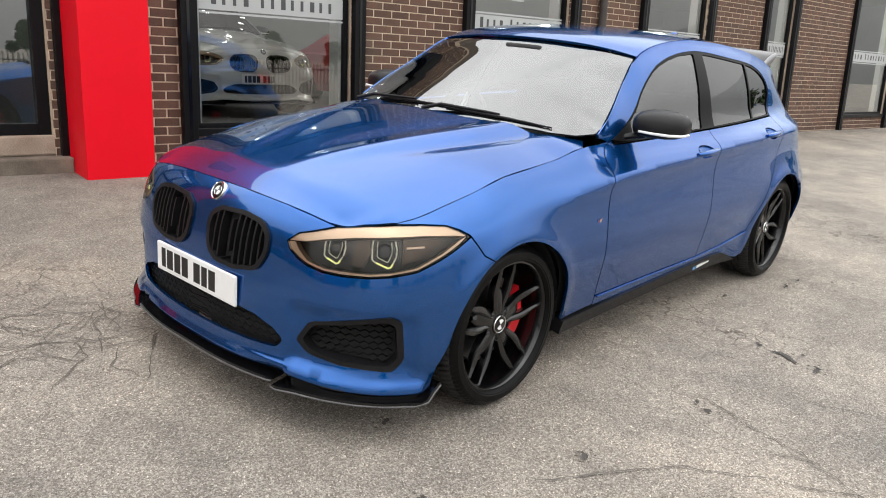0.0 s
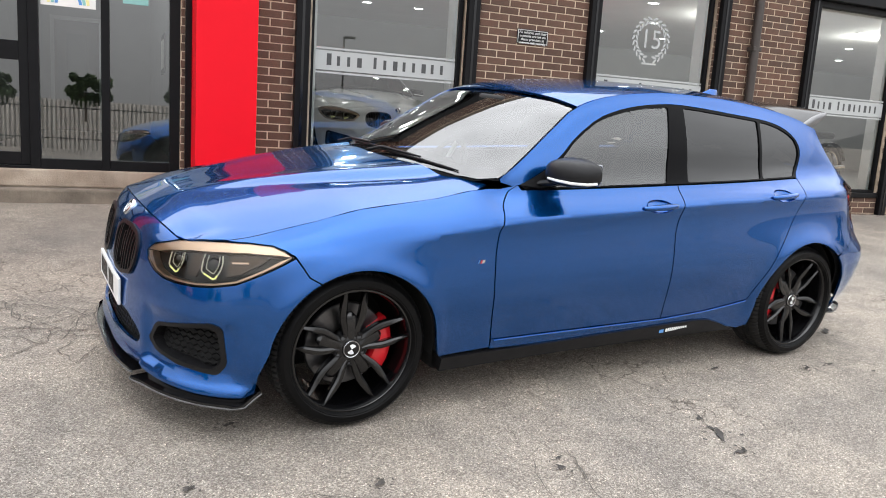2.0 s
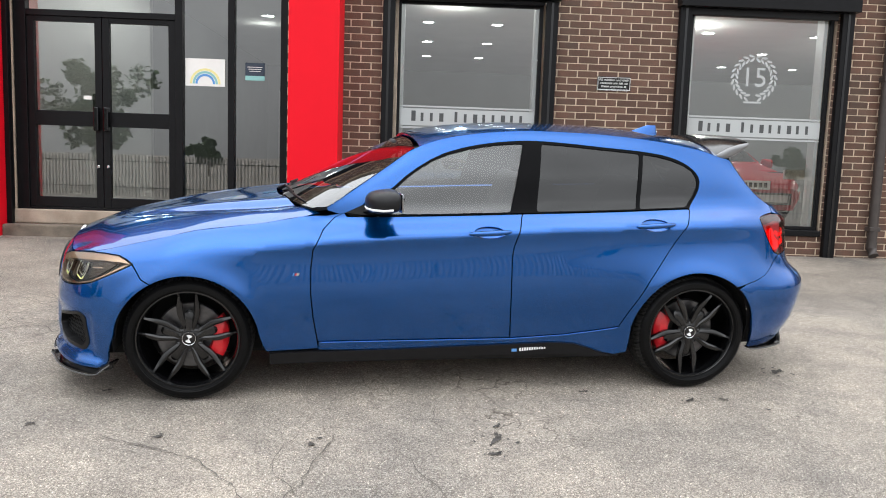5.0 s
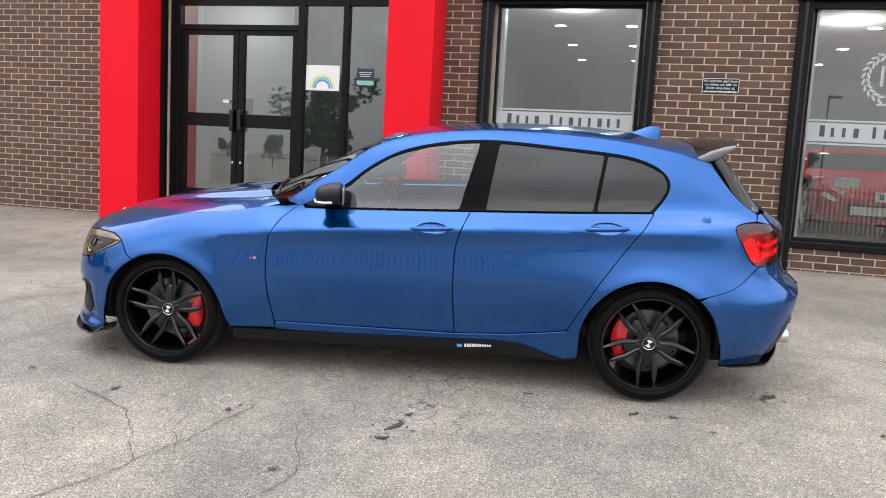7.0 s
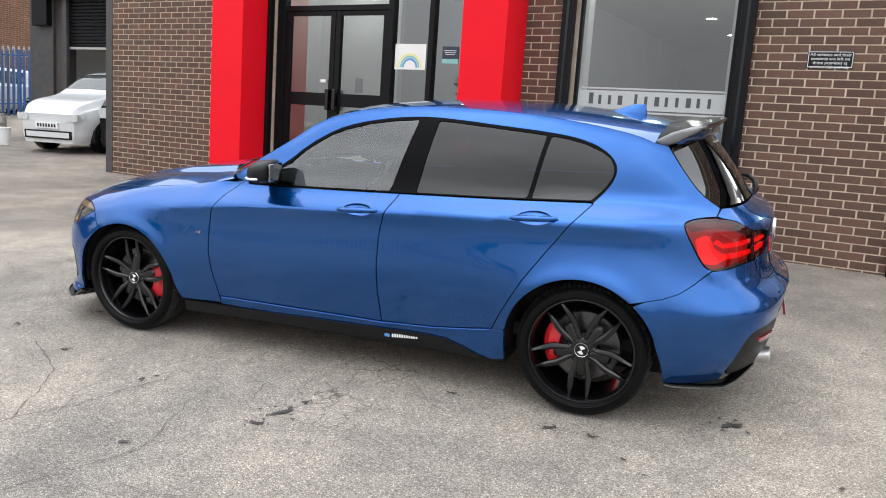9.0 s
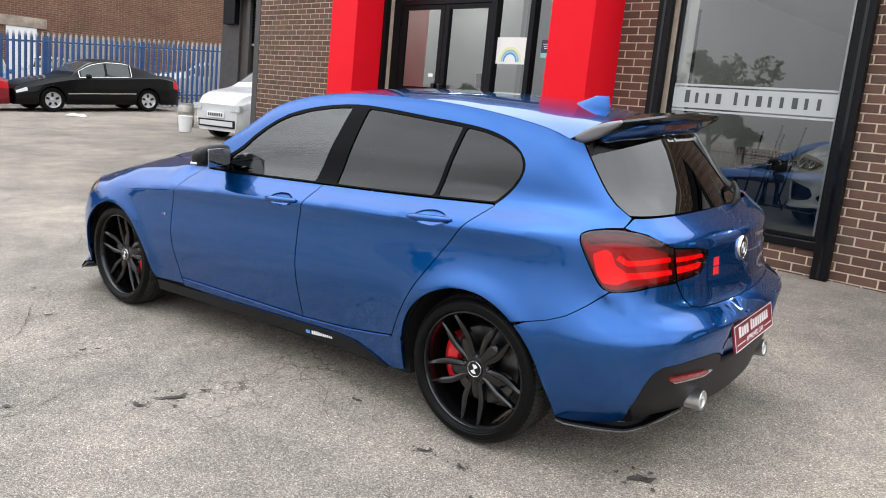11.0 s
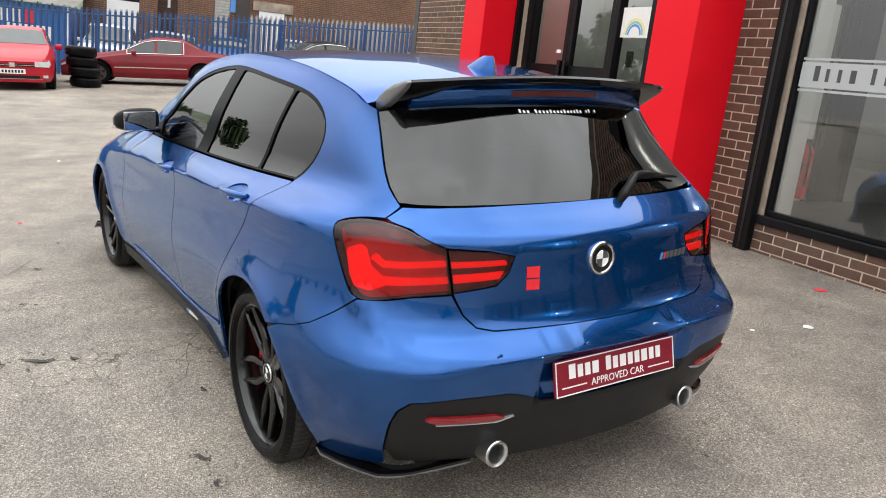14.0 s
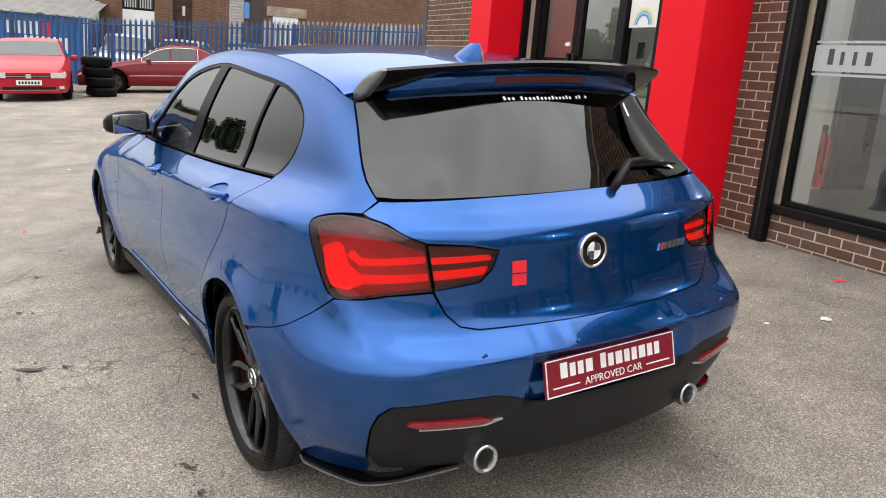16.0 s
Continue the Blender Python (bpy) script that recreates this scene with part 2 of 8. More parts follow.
M_BARK = material("bark", (0.09, 0.07, 0.05), rough=0.95, vary=0.3, scale=12, bump=0.01, bump_scale=30)


def asphalt():
    """Old faded tarmac: pale stones in a darker binder, with wide stains, sealed patches and a darker strip."""
    m = bpy.data.materials.new("worn_asphalt")
    m.use_nodes = True
    n, l = m.node_tree.nodes, m.node_tree.links
    b = n["Principled BSDF"]
    tex = n.new("ShaderNodeTexCoord")

    def nz(s, detail, rough=0.6):
        t = n.new("ShaderNodeTexNoise")
        t.inputs["Scale"].default_value, t.inputs["Detail"].default_value, t.inputs["Roughness"].default_value = s, detail, rough
        l.new(tex.outputs["Object"], t.inputs["Vector"])
        return t.outputs["Fac"]

    def ramp(sock, stops):
        r = n.new("ShaderNodeValToRGB")
        e = r.color_ramp.elements
        e[0].position, e[0].color = stops[0][0], stops[0][1] + (1,)
        e[1].position, e[1].color = stops[1][0], stops[1][1] + (1,)
        for p, c in stops[2:]:
            e.new(p).color = c + (1,)
        l.new(sock, r.inputs[0])
        return r.outputs[0]

    def mult(a, c):
        k = n.new("ShaderNodeMix")
        k.data_type, k.blend_type = 'RGBA', 'MULTIPLY'
        k.inputs["Factor"].default_value = 1.0
        l.new(a, k.inputs["A"])
        l.new(c, k.inputs["B"])
        return k.outputs["Result"]

    vor = n.new("ShaderNodeTexVoronoi")
    vor.inputs["Scale"].default_value = 210
    l.new(tex.outputs["Object"], vor.inputs["Vector"])
    sep = n.new("ShaderNodeSeparateColor")
    l.new(vor.outputs["Color"], sep.inputs[0])
    stones = ramp(sep.outputs[0], [(0.0, (0.187, 0.165, 0.143)), (1.0, (0.482, 0.444, 0.400)), (0.55, (0.319, 0.288, 0.254))])
    wide = ramp(nz(0.55, 6), [(0.36, (0.72, 0.73, 0.74)), (0.60, (1.13, 1.11, 1.08))])
    mid = ramp(nz(3.2, 6, 0.7), [(0.32, (0.76, 0.755, 0.755)), (0.68, (1.18, 1.165, 1.14))])
    grit = ramp(nz(260, 2), [(0.35, (0.72, 0.72, 0.72)), (0.65, (1.32, 1.32, 1.32))])
    grain = ramp(nz(105, 3, 0.7), [(0.34, (0.72, 0.71, 0.70)), (0.66, (1.30, 1.29, 1.28))])
    pale = ramp(sep.outputs[1], [(0.90, (1.0, 1.0, 1.0)), (0.96, (1.75, 1.74, 1.72))])
    # webs of fine cracks where the surface has worn through
    warp = n.new("ShaderNodeVectorMath")
    warp.operation = 'ADD'
    bend = n.new("ShaderNodeTexNoise")
    bend.inputs["Scale"].default_value, bend.inputs["Detail"].default_value = 9.0, 5.0
    l.new(tex.outputs["Object"], bend.inputs["Vector"])
    small = n.new("ShaderNodeVectorMath")
    small.operation = 'SCALE'
    small.inputs["Scale"].default_value = 0.16
    l.new(bend.outputs["Color"], small.inputs[0])
    l.new(tex.outputs["Object"], warp.inputs[0])
    l.new(small.outputs[0], warp.inputs[1])
    web = n.new("ShaderNodeTexVoronoi")
    web.feature = 'DISTANCE_TO_EDGE'
    web.inputs["Scale"].default_value = 5.5
    l.new(warp.outputs[0], web.inputs["Vector"])
    line = ramp(web.outputs["Distance"], [(0.0, (0.30, 0.28, 0.26)), (0.035, (1.0, 1.0, 1.0))])
    where = ramp(nz(0.42, 3), [(0.58, (0.0, 0.0, 0.0)), (0.66, (1.0, 1.0, 1.0))])
    crack = n.new("ShaderNodeMix")
    crack.data_type = 'RGBA'
    crack.inputs["A"].default_value = (1, 1, 1, 1)
    l.new(where, crack.inputs["Factor"])
    l.new(line, crack.inputs["B"])
    # a darker strip of the tarmac along the showroom, with a ragged edge
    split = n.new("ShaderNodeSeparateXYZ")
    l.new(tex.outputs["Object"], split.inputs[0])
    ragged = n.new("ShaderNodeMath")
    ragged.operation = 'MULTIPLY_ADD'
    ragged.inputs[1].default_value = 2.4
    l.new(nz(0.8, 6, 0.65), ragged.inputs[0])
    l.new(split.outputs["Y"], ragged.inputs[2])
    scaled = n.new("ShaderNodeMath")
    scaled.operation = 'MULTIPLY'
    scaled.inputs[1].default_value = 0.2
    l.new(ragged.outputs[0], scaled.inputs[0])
    last = ramp(scaled.outputs[0], [(0.36, (1.0, 1.0, 1.0)), (0.54, (0.83, 0.81, 0.795))])
    l.new(mult(mult(mult(mult(mult(mult(mult(stones, pale), wide), mid), grit), grain), crack.outputs["Result"]), last), b.inputs["Base Color"])
    rr = n.new("ShaderNodeMapRange")
    rr.inputs["To Min"].default_value, rr.inputs["To Max"].default_value = 0.72, 0.95
    l.new(nz(0.8, 4), rr.inputs["Value"])
    l.new(rr.outputs[0], b.inputs["Roughness"])
    bu = n.new("ShaderNodeBump")
    bu.inputs["Distance"].default_value = 0.007
    l.new(vor.outputs["Distance"], bu.inputs["Height"])
    l.new(bu.outputs["Normal"], b.inputs["Normal"])
    return m


M_ASPHALT = asphalt()


# ---- building helpers ----
def thing(name, label, category, m=None, group="", kind=""):
    ob = new(name)
    ob.empty_display_size = 0.1
    if m is not None:
        ob.matrix_basis = m
    return tagged(ob, label, category, group, kind)


def finish(name, bm, mat, smooth=None):
    me = bpy.data.meshes.new(name)
    bm.normal_update()
    bm.to_mesh(me)
    bm.free()
    me.materials.append(mat)
    if smooth is not None:
        me.polygons.foreach_set("use_smooth", [True] * len(me.polygons))
        me.set_sharp_from_angle(angle=radians(smooth))
    return me


def part(name, bm, mat, parent, label="", smooth=None, m=None):
    ob = new(name, finish(name, bm, mat, smooth))
    ob.parent = parent
    if m is not None:
        ob.matrix_basis = m
    return tagged(ob, label)


def solid(name, bm, mat, label, category, m=None, kind="", group="", smooth=None):
    ob = new(name, finish(name, bm, mat, smooth))
    if m is not None:
        ob.matrix_basis = m
    return tagged(ob, label, category, group, kind)


def box(bm, x0, x1, y0, y1, z0, z1, bevel=0.0, segments=2):
    vs = [bm.verts.new(p) for p in ((x0, y0, z0), (x1, y0, z0), (x1, y1, z0), (x0, y1, z0), (x0, y0, z1), (x1, y0, z1), (x1, y1, z1), (x0, y1, z1))]
    fs = [bm.faces.new([vs[i] for i in f]) for f in ((0, 3, 2, 1), (4, 5, 6, 7), (0, 1, 5, 4), (1, 2, 6, 5), (2, 3, 7, 6), (3, 0, 4, 7))]
    if bevel:
        es = list({e for f in fs for e in f.edges})
        bmesh.ops.bevel(bm, geom=es, offset=bevel, segments=segments, affect='EDGES', profile=0.5)
    return bm


def boxed(*a, **k):
    return box(bmesh.new(), *a, **k)


def glazed(u0, u1, v, z0, z1):
    """One sheet of glass that faces the yard."""
    bm = bmesh.new()
    bm.faces.new([bm.verts.new(p) for p in ((u0, v, z0), (u1, v, z0), (u1, v, z1), (u0, v, z1))])
    return bm


def tube(bm, pts, radius, sides=10, caps=True, squash=1.0):
    """A round bar through the points; radius is one number or one for each point."""
    pts = [Vector(p) for p in pts]
    rings = []
    for i, p in enumerate(pts):
        d = (pts[min(i + 1, len(pts) - 1)] - pts[max(i - 1, 0)]).normalized()
        up = Vector((0, 0, 1)) if abs(d.z) < 0.9 else Vector((1, 0, 0))
        a = d.cross(up).normalized()
        b = d.cross(a)
        r = radius[i] if isinstance(radius, (list, tuple)) else radius
        rings.append([bm.verts.new(p + a * (r * math.cos(2 * math.pi * k / sides)) + b * (r * squash * math.sin(2 * math.pi * k / sides))) for k in range(sides)])
    for r0, r1 in zip(rings, rings[1:]):
        for k in range(sides):
            bm.faces.new((r0[k], r0[(k + 1) % sides], r1[(k + 1) % sides], r1[k]))
    if caps:
        bm.faces.new(rings[0][::-1])
        bm.faces.new(rings[-1])
    return bm


def lathe(bm, prof, sides=48, axis='Y', centre=(0, 0, 0)):
    """Turns a profile of (radius, along) round an axis through the centre."""
    rings = []
    for r, h in prof:
        ring = []
        for k in range(sides):
            a = 2 * math.pi * k / sides
            c, s = r * math.cos(a), r * math.sin(a)
            p = {'Y': (c, h, s), 'Z': (c, s, h), 'X': (h, c, s)}[axis]
            ring.append(bm.verts.new(Vector(p) + Vector(centre)))
        rings.append(ring)
    for r0, r1 in zip(rings, rings[1:]):
        for k in range(sides):
            bm.faces.new((r0[k], r0[(k + 1) % sides], r1[(k + 1) % sides], r1[k]))
    return bm


def lettering(name, text, size, mat, parent, m, extrude=0.0006, align='CENTER', spacing=1.0):
    cu = bpy.data.curves.new(name, 'FONT')
    cu.body, cu.size, cu.extrude, cu.align_x, cu.align_y = text, size, extrude, align, 'CENTER'
    cu.space_character = spacing
    cu.resolution_u = 3
    tmp = bpy.data.objects.new(name, cu)
    scene.collection.objects.link(tmp)
    me = bpy.data.meshes.new_from_object(tmp.evaluated_get(bpy.context.evaluated_depsgraph_get()))
    bpy.data.objects.remove(tmp)
    me.materials.clear()
    me.materials.append(mat)
    ob = new(name, me)
    ob.parent = parent
    ob.matrix_basis = m
    return ob


def clamp(v, lo=0.0, hi=1.0):
    return max(lo, min(hi, v))


def smooth01(t):
    t = clamp(t)
    return t * t * (3 - 2 * t)


def curve(knots):
    """A smooth function through (x, y) knots that overshoots nowhere."""
    xs, ys = [k[0] for k in knots], [k[1] for k in knots]
    n = len(xs)
    sl = [(ys[i + 1] - ys[i]) / (xs[i + 1] - xs[i]) for i in range(n - 1)]
    tg = [sl[0]] + [0 if sl[i - 1] * sl[i] <= 0 else 2 * sl[i - 1] * sl[i] / (sl[i - 1] + sl[i]) for i in range(1, n - 1)] + [sl[-1]]

    def f(x):
        if x <= xs[0]:
            return ys[0] + tg[0] * (x - xs[0])
        if x >= xs[-1]:
            return ys[-1] + tg[-1] * (x - xs[-1])
        i = 0
        while x > xs[i + 1]:
            i += 1
        h = xs[i + 1] - xs[i]
        t = (x - xs[i]) / h
        return ((2 * t ** 3 - 3 * t * t + 1) * ys[i] + (t ** 3 - 2 * t * t + t) * h * tg[i]
                + (3 * t * t - 2 * t ** 3) * ys[i + 1] + (t ** 3 - t * t) * h * tg[i + 1])
    return f

# ---- ground ----
SHOP = Matrix.Translation((-0.0131, 3.7673, 0.2557)) @ Matrix.Rotation(radians(-7.971), 4, 'Z')
SHOP_INV = SHOP.inverted()


def ground_z(x, y):
    """The yard slopes down from the showroom, and levels out far off."""
    z = UP.x / UP.z * clamp(x, -45, 30) + UP.y / UP.z * clamp(y, -16, 24)
    p = SHOP_INV @ Vector((x, y, 0))
    if p.y > 0:
        z -= UP.y / UP.z * min(p.y, 20) * smooth01((p.x + 7.4) / 0.5)
    return z


def build_ground():
    bm = bmesh.new()
    xs = [-600, -200, -80, -50, -45, -40, -35, -31] + [-28 + 0.5 * i for i in range(81)] + [16, 20, 24, 30, 40, 80, 200, 600]
    ys = [-600, -200, -80, -40, -25, -20] + [-18 + 0.5 * i for i in range(85)] + [28, 40, 80, 200, 600]
    grid = [[bm.verts.new((x, y, ground_z(x, y) - 0.004 + 0.004 * noise.noise(Vector((x * 0.7, y * 0.7, 0))))) for y in ys] for x in xs]
    for i in range(len(xs) - 1):
        for j in range(len(ys) - 1):
            bm.faces.new((grid[i][j], grid[i + 1][j], grid[i + 1][j + 1], grid[i][j + 1]))
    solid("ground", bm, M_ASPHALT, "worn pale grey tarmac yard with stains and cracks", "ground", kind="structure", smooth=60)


build_ground()


def blob(bm, cx, cy, rx, ry, turn, seed, z=0.0035, n=26):
    rnd = random.Random(seed)
    ph = [rnd.uniform(0, 6.28) for _ in range(4)]
    c, s = math.cos(turn), math.sin(turn)
    vs = []
    for k in range(n):
        a = 2 * math.pi * k / n
        r = 1 + 0.28 * math.sin(2 * a + ph[0]) + 0.2 * math.sin(3 * a + ph[1]) + 0.16 * math.sin(5 * a + ph[2]) + 0.1 * math.sin(9 * a + ph[3])
        px, py = rx * r * math.cos(a), ry * r * math.sin(a)
        vs.append(bm.verts.new((cx + c * px - s * py, cy + s * px + c * py, z)))
    bm.faces.new(vs)
    return bm


def crack(bm, pts, width, seed, z=0.003):
    rnd = random.Random(seed)
    fine = []
    for a, b in zip(pts, pts[1:]):
        a, b = Vector(a), Vector(b)
        steps = max(2, int((b - a).length / 0.05))
        for k in range(steps):
            fine.append(a.lerp(b, k / steps) + Vector((rnd.uniform(-1, 1), rnd.uniform(-1, 1))) * 0.012)
    fine.append(Vector(pts[-1]))
    row = []
    for i, p in enumerate(fine):
        d = (fine[min(i + 1, len(fine) - 1)] - fine[max(i - 1, 0)]).normalized()
        w = width * rnd.uniform(0.4, 1.3) * (0.25 if i in (0, len(fine) - 1) else 1)
        row.append((bm.verts.new((p.x - d.y * w, p.y + d.x * w, z)), bm.verts.new((p.x + d.y * w, p.y - d.x * w, z))))
    for (a, b), (c, d) in zip(row, row[1:]):
        bm.faces.new((a, b, d, c))
    return bm


# ---- the showroom front: u runs along the wall, v into the building ----
TOP = 3.65
FLOOR = 0.24
# openings in the brick: (u0, u1, z0, z1)
WINDOWS = [(0.10, 1.755, 0.26, 2.78), (3.293, 4.97, 0.26, 2.78), (6.50, 8.08, 0.26, 2.78), (9.82, 10.74, 0.26, 2.78), (13.14, 15.2, 0.26, 2.78)]
DOORWAY = (-3.98, -1.02, -0.2, 2.95)


def wall_backing():
    """The mortar core behind the brick faces, with real openings."""
    bm = bmesh.new()
    us = sorted({-7.2, 20.0, *[w[0] for w in WINDOWS + [DOORWAY]], *[w[1] for w in WINDOWS + [DOORWAY]]})
    for a, b in zip(us, us[1:]):
        cut = [w for w in WINDOWS + [DOORWAY] if w[0] <= a and w[1] >= b]
        if not cut:
            box(bm, a, b, 0.0, 0.24, -0.2, TOP)
        else:
            w = cut[0]
            if w[2] > -0.1:
                box(bm, a, b, 0.0, 0.24, -0.2, w[2])
            box(bm, a, b, 0.0, 0.24, w[3], TOP)
    bmesh.ops.remove_doubles(bm, verts=bm.verts, dist=0.0005)
    return solid("wall_front", bm, M_MORTAR, "dark brown brick showroom wall with pale mortar joints", "wall", SHOP, kind="structure")


wall_front = wall_backing()


def brick_rows():
    """Stretcher bond: lengths of brick (u0, u1, z0, z1) on the front wall."""
    rows, z, course = [], -0.14, 0
    while z < TOP - 0.07:
        u = -7.2 + (0.1125 if course % 2 else 0.0)
        while u < 19.8:
            spans = [(u, u + 0.211)]
            for a, b, c, d in WINDOWS + [DOORWAY]:
                if z + 0.065 > c and z < d:
                    nxt = []
                    for p, q in spans:
                        if q <= a or p >= b:
                            nxt.append((p, q))
                        else:
                            if p < a:
                                nxt.append((p, a))
                            if q > b:
                                nxt.append((b, q))
                    spans = nxt
            rows += [(p, q, z, z + 0.065) for p, q in spans if q - p > 0.02]
            u += 0.225
        z += 0.075
        course += 1
    return rows


# ---- entrance ----
def red_pillar(u0, u1):
    t = thing("entrance_pillar", "tall bright red clad pillar beside the showroom entrance", "pillar", SHOP, "red entrance pillars", kind="structure")
    part("cladding", boxed(u0, u1, -0.49, -0.003, -0.08, 3.6, 0.006), M_RED_PANEL, t)
    inner = u1 if u0 < -3 else u0
    s = 1 if u0 < -3 else -1
    part("edge_strip", boxed(min(inner, inner + s * 0.055), max(inner, inner + s * 0.055), -0.06, 0.02, -0.06, 3.6, 0.004), M_BLACK_FRAME, t)
    return t


red_pillar(-4.55, -4.02)
red_pillar(-0.93, -0.415)


def entrance():
    v = 0.13
    t = thing("entrance_glazing", "black aluminium shopfront with closed double doors and side panes", "shopfront", SHOP, kind="structure")
    # frame members
    for a, b in ((-3.97, -3.84), (-2.25, -2.17), (-1.68, -1.61), (-1.11, -0.99)):
        part("mullion", boxed(a, b, v - 0.05, v + 0.05, 0.24, 2.95, 0.005), M_BLACK_FRAME, t)
    for a, b in ((-3.84, -2.25), (-2.17, -1.68), (-1.61, -1.11)):
        part("head_rail", boxed(a, b, v - 0.04, v + 0.04, 2.63, 2.95, 0.004), M_BLACK_FRAME, t)
        part("sill_rail", boxed(a, b, v - 0.045, v + 0.045, 0.24, 0.275 if a < -3 else 0.34, 0.004), M_BLACK_FRAME, t)
    part("transom", boxed(-3.84, -2.25, v - 0.045, v + 0.045, 2.335, 2.40, 0.004), M_BLACK_FRAME, t)
    part("fanlight", glazed(-3.84, -2.25, v, 2.40, 2.63), M_GLASS_DOOR, t).visible_shadow = False
    for a, b in ((-2.17, -1.68), (-1.61, -1.11)):
        part("side_pane", glazed(a, b, v, 0.34, 2.63), M_GLASS_DOOR, t).visible_shadow = False
    for a, b, hs in ((-3.84, -3.043, 1), (-3.037, -2.25, -1)):
        leaf = part("door_leaf", bmesh.new(), M_BLACK_FRAME, t, "closed black framed glass door leaf")
        bm = bmesh.new()
        for q in ((a, a + 0.075, 0.28, 2.335), (b - 0.075, b, 0.28, 2.335)):
            box(bm, q[0], q[1], v - 0.03, v + 0.03, q[2], q[3], 0.004)
        for z0, z1 in ((0.28, 0.39), (1.17, 1.33), (2.28, 2.335)):
            box(bm, a + 0.075, b - 0.075, v - 0.028, v + 0.028, z0, z1, 0.004)
        last = leaf.data
        leaf.data = finish("door_leaf", bm, M_BLACK_FRAME)
        bpy.data.meshes.remove(last)
        for z0, z1 in ((0.39, 1.17), (1.33, 2.28)):
            part("glass_pane", glazed(a + 0.075, b - 0.075, v, z0, z1), M_GLASS_DOOR, leaf).visible_shadow = False
        hx = b - 0.05 if hs == 1 else a + 0.05
        hb = boxed(hx - 0.028, hx + 0.028, v - 0.095, v - 0.03, 1.12, 1.38, 0.012)
        part("pull_handle", hb, M_BLACK_GLOSS, leaf)
        part("latch_plate", boxed(hx - 0.014, hx + 0.014, v - 0.036, v - 0.03, 0.72, 0.75, 0.006), M_CHROME, leaf)
    part("notice_tag", boxed(-3.24, -3.155, v - 0.034, v - 0.03, 1.46, 1.50), M_PAPER, t)
    # step of two worn courses
    s = thing("entrance_step", "worn pale concrete threshold over a darker kerb step", "step", SHOP, kind="structure")
    part("threshold", boxed(-4.0, -0.98, 0.0, 0.26, 0.10, 0.25, 0.012), M_CONCRETE, s)
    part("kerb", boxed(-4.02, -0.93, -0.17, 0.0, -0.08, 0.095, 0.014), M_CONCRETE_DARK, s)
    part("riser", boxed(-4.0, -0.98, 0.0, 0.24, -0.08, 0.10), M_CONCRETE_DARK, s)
    # drawing taped behind the pane and a small notice
    d = thing("rainbow_drawing", "child's crayon rainbow on white paper taped to the glass", "drawing", SHOP)
    w0 = -2.15
    part("sheet", boxed(w0, w0 + 0.43, v - 0.008, v - 0.005, 1.65, 1.945), M_PAPER, d)
    for i, (r, mt) in enumerate(((0.155, M_YELLOW), (0.125, M_TEAL), (0.095, M_BLUE_SPOT))):
        bm = bmesh.new()
        arc = [(w0 + 0.215 + (r + 0.012 * k) * math.cos(a * math.pi / 14), v - 0.0095 - 0.0004 * i, 1.675 + (r + 0.012 * k) * math.sin(a * math.pi / 14)) for k in (-1, 1) for a in range(15)]
        vs = [bm.verts.new(p) for p in arc]
        for a in range(14):
            bm.faces.new((vs[a], vs[a + 1], vs[a + 16], vs[a + 15]))
        part("crayon_band", bm, mt, d)
    nt = thing("window_notice", "small dark blue and teal notice stuck inside the glass", "notice", SHOP)
    part("header", boxed(-1.50, -1.29, v - 0.008, v - 0.005, 1.78, 1.92), M_NAVY, nt)
    part("footer", boxed(-1.50, -1.29, v - 0.008, v - 0.005, 1.73, 1.78), M_TEAL, nt)
    for k in range(3):
        part("text_bar", boxed(-1.475 + 0.01 * k, -1.315 - 0.01 * k, v - 0.010, v - 0.008, 1.87 - 0.022 * k, 1.876 - 0.022 * k), M_PAPER, nt)


entrance()


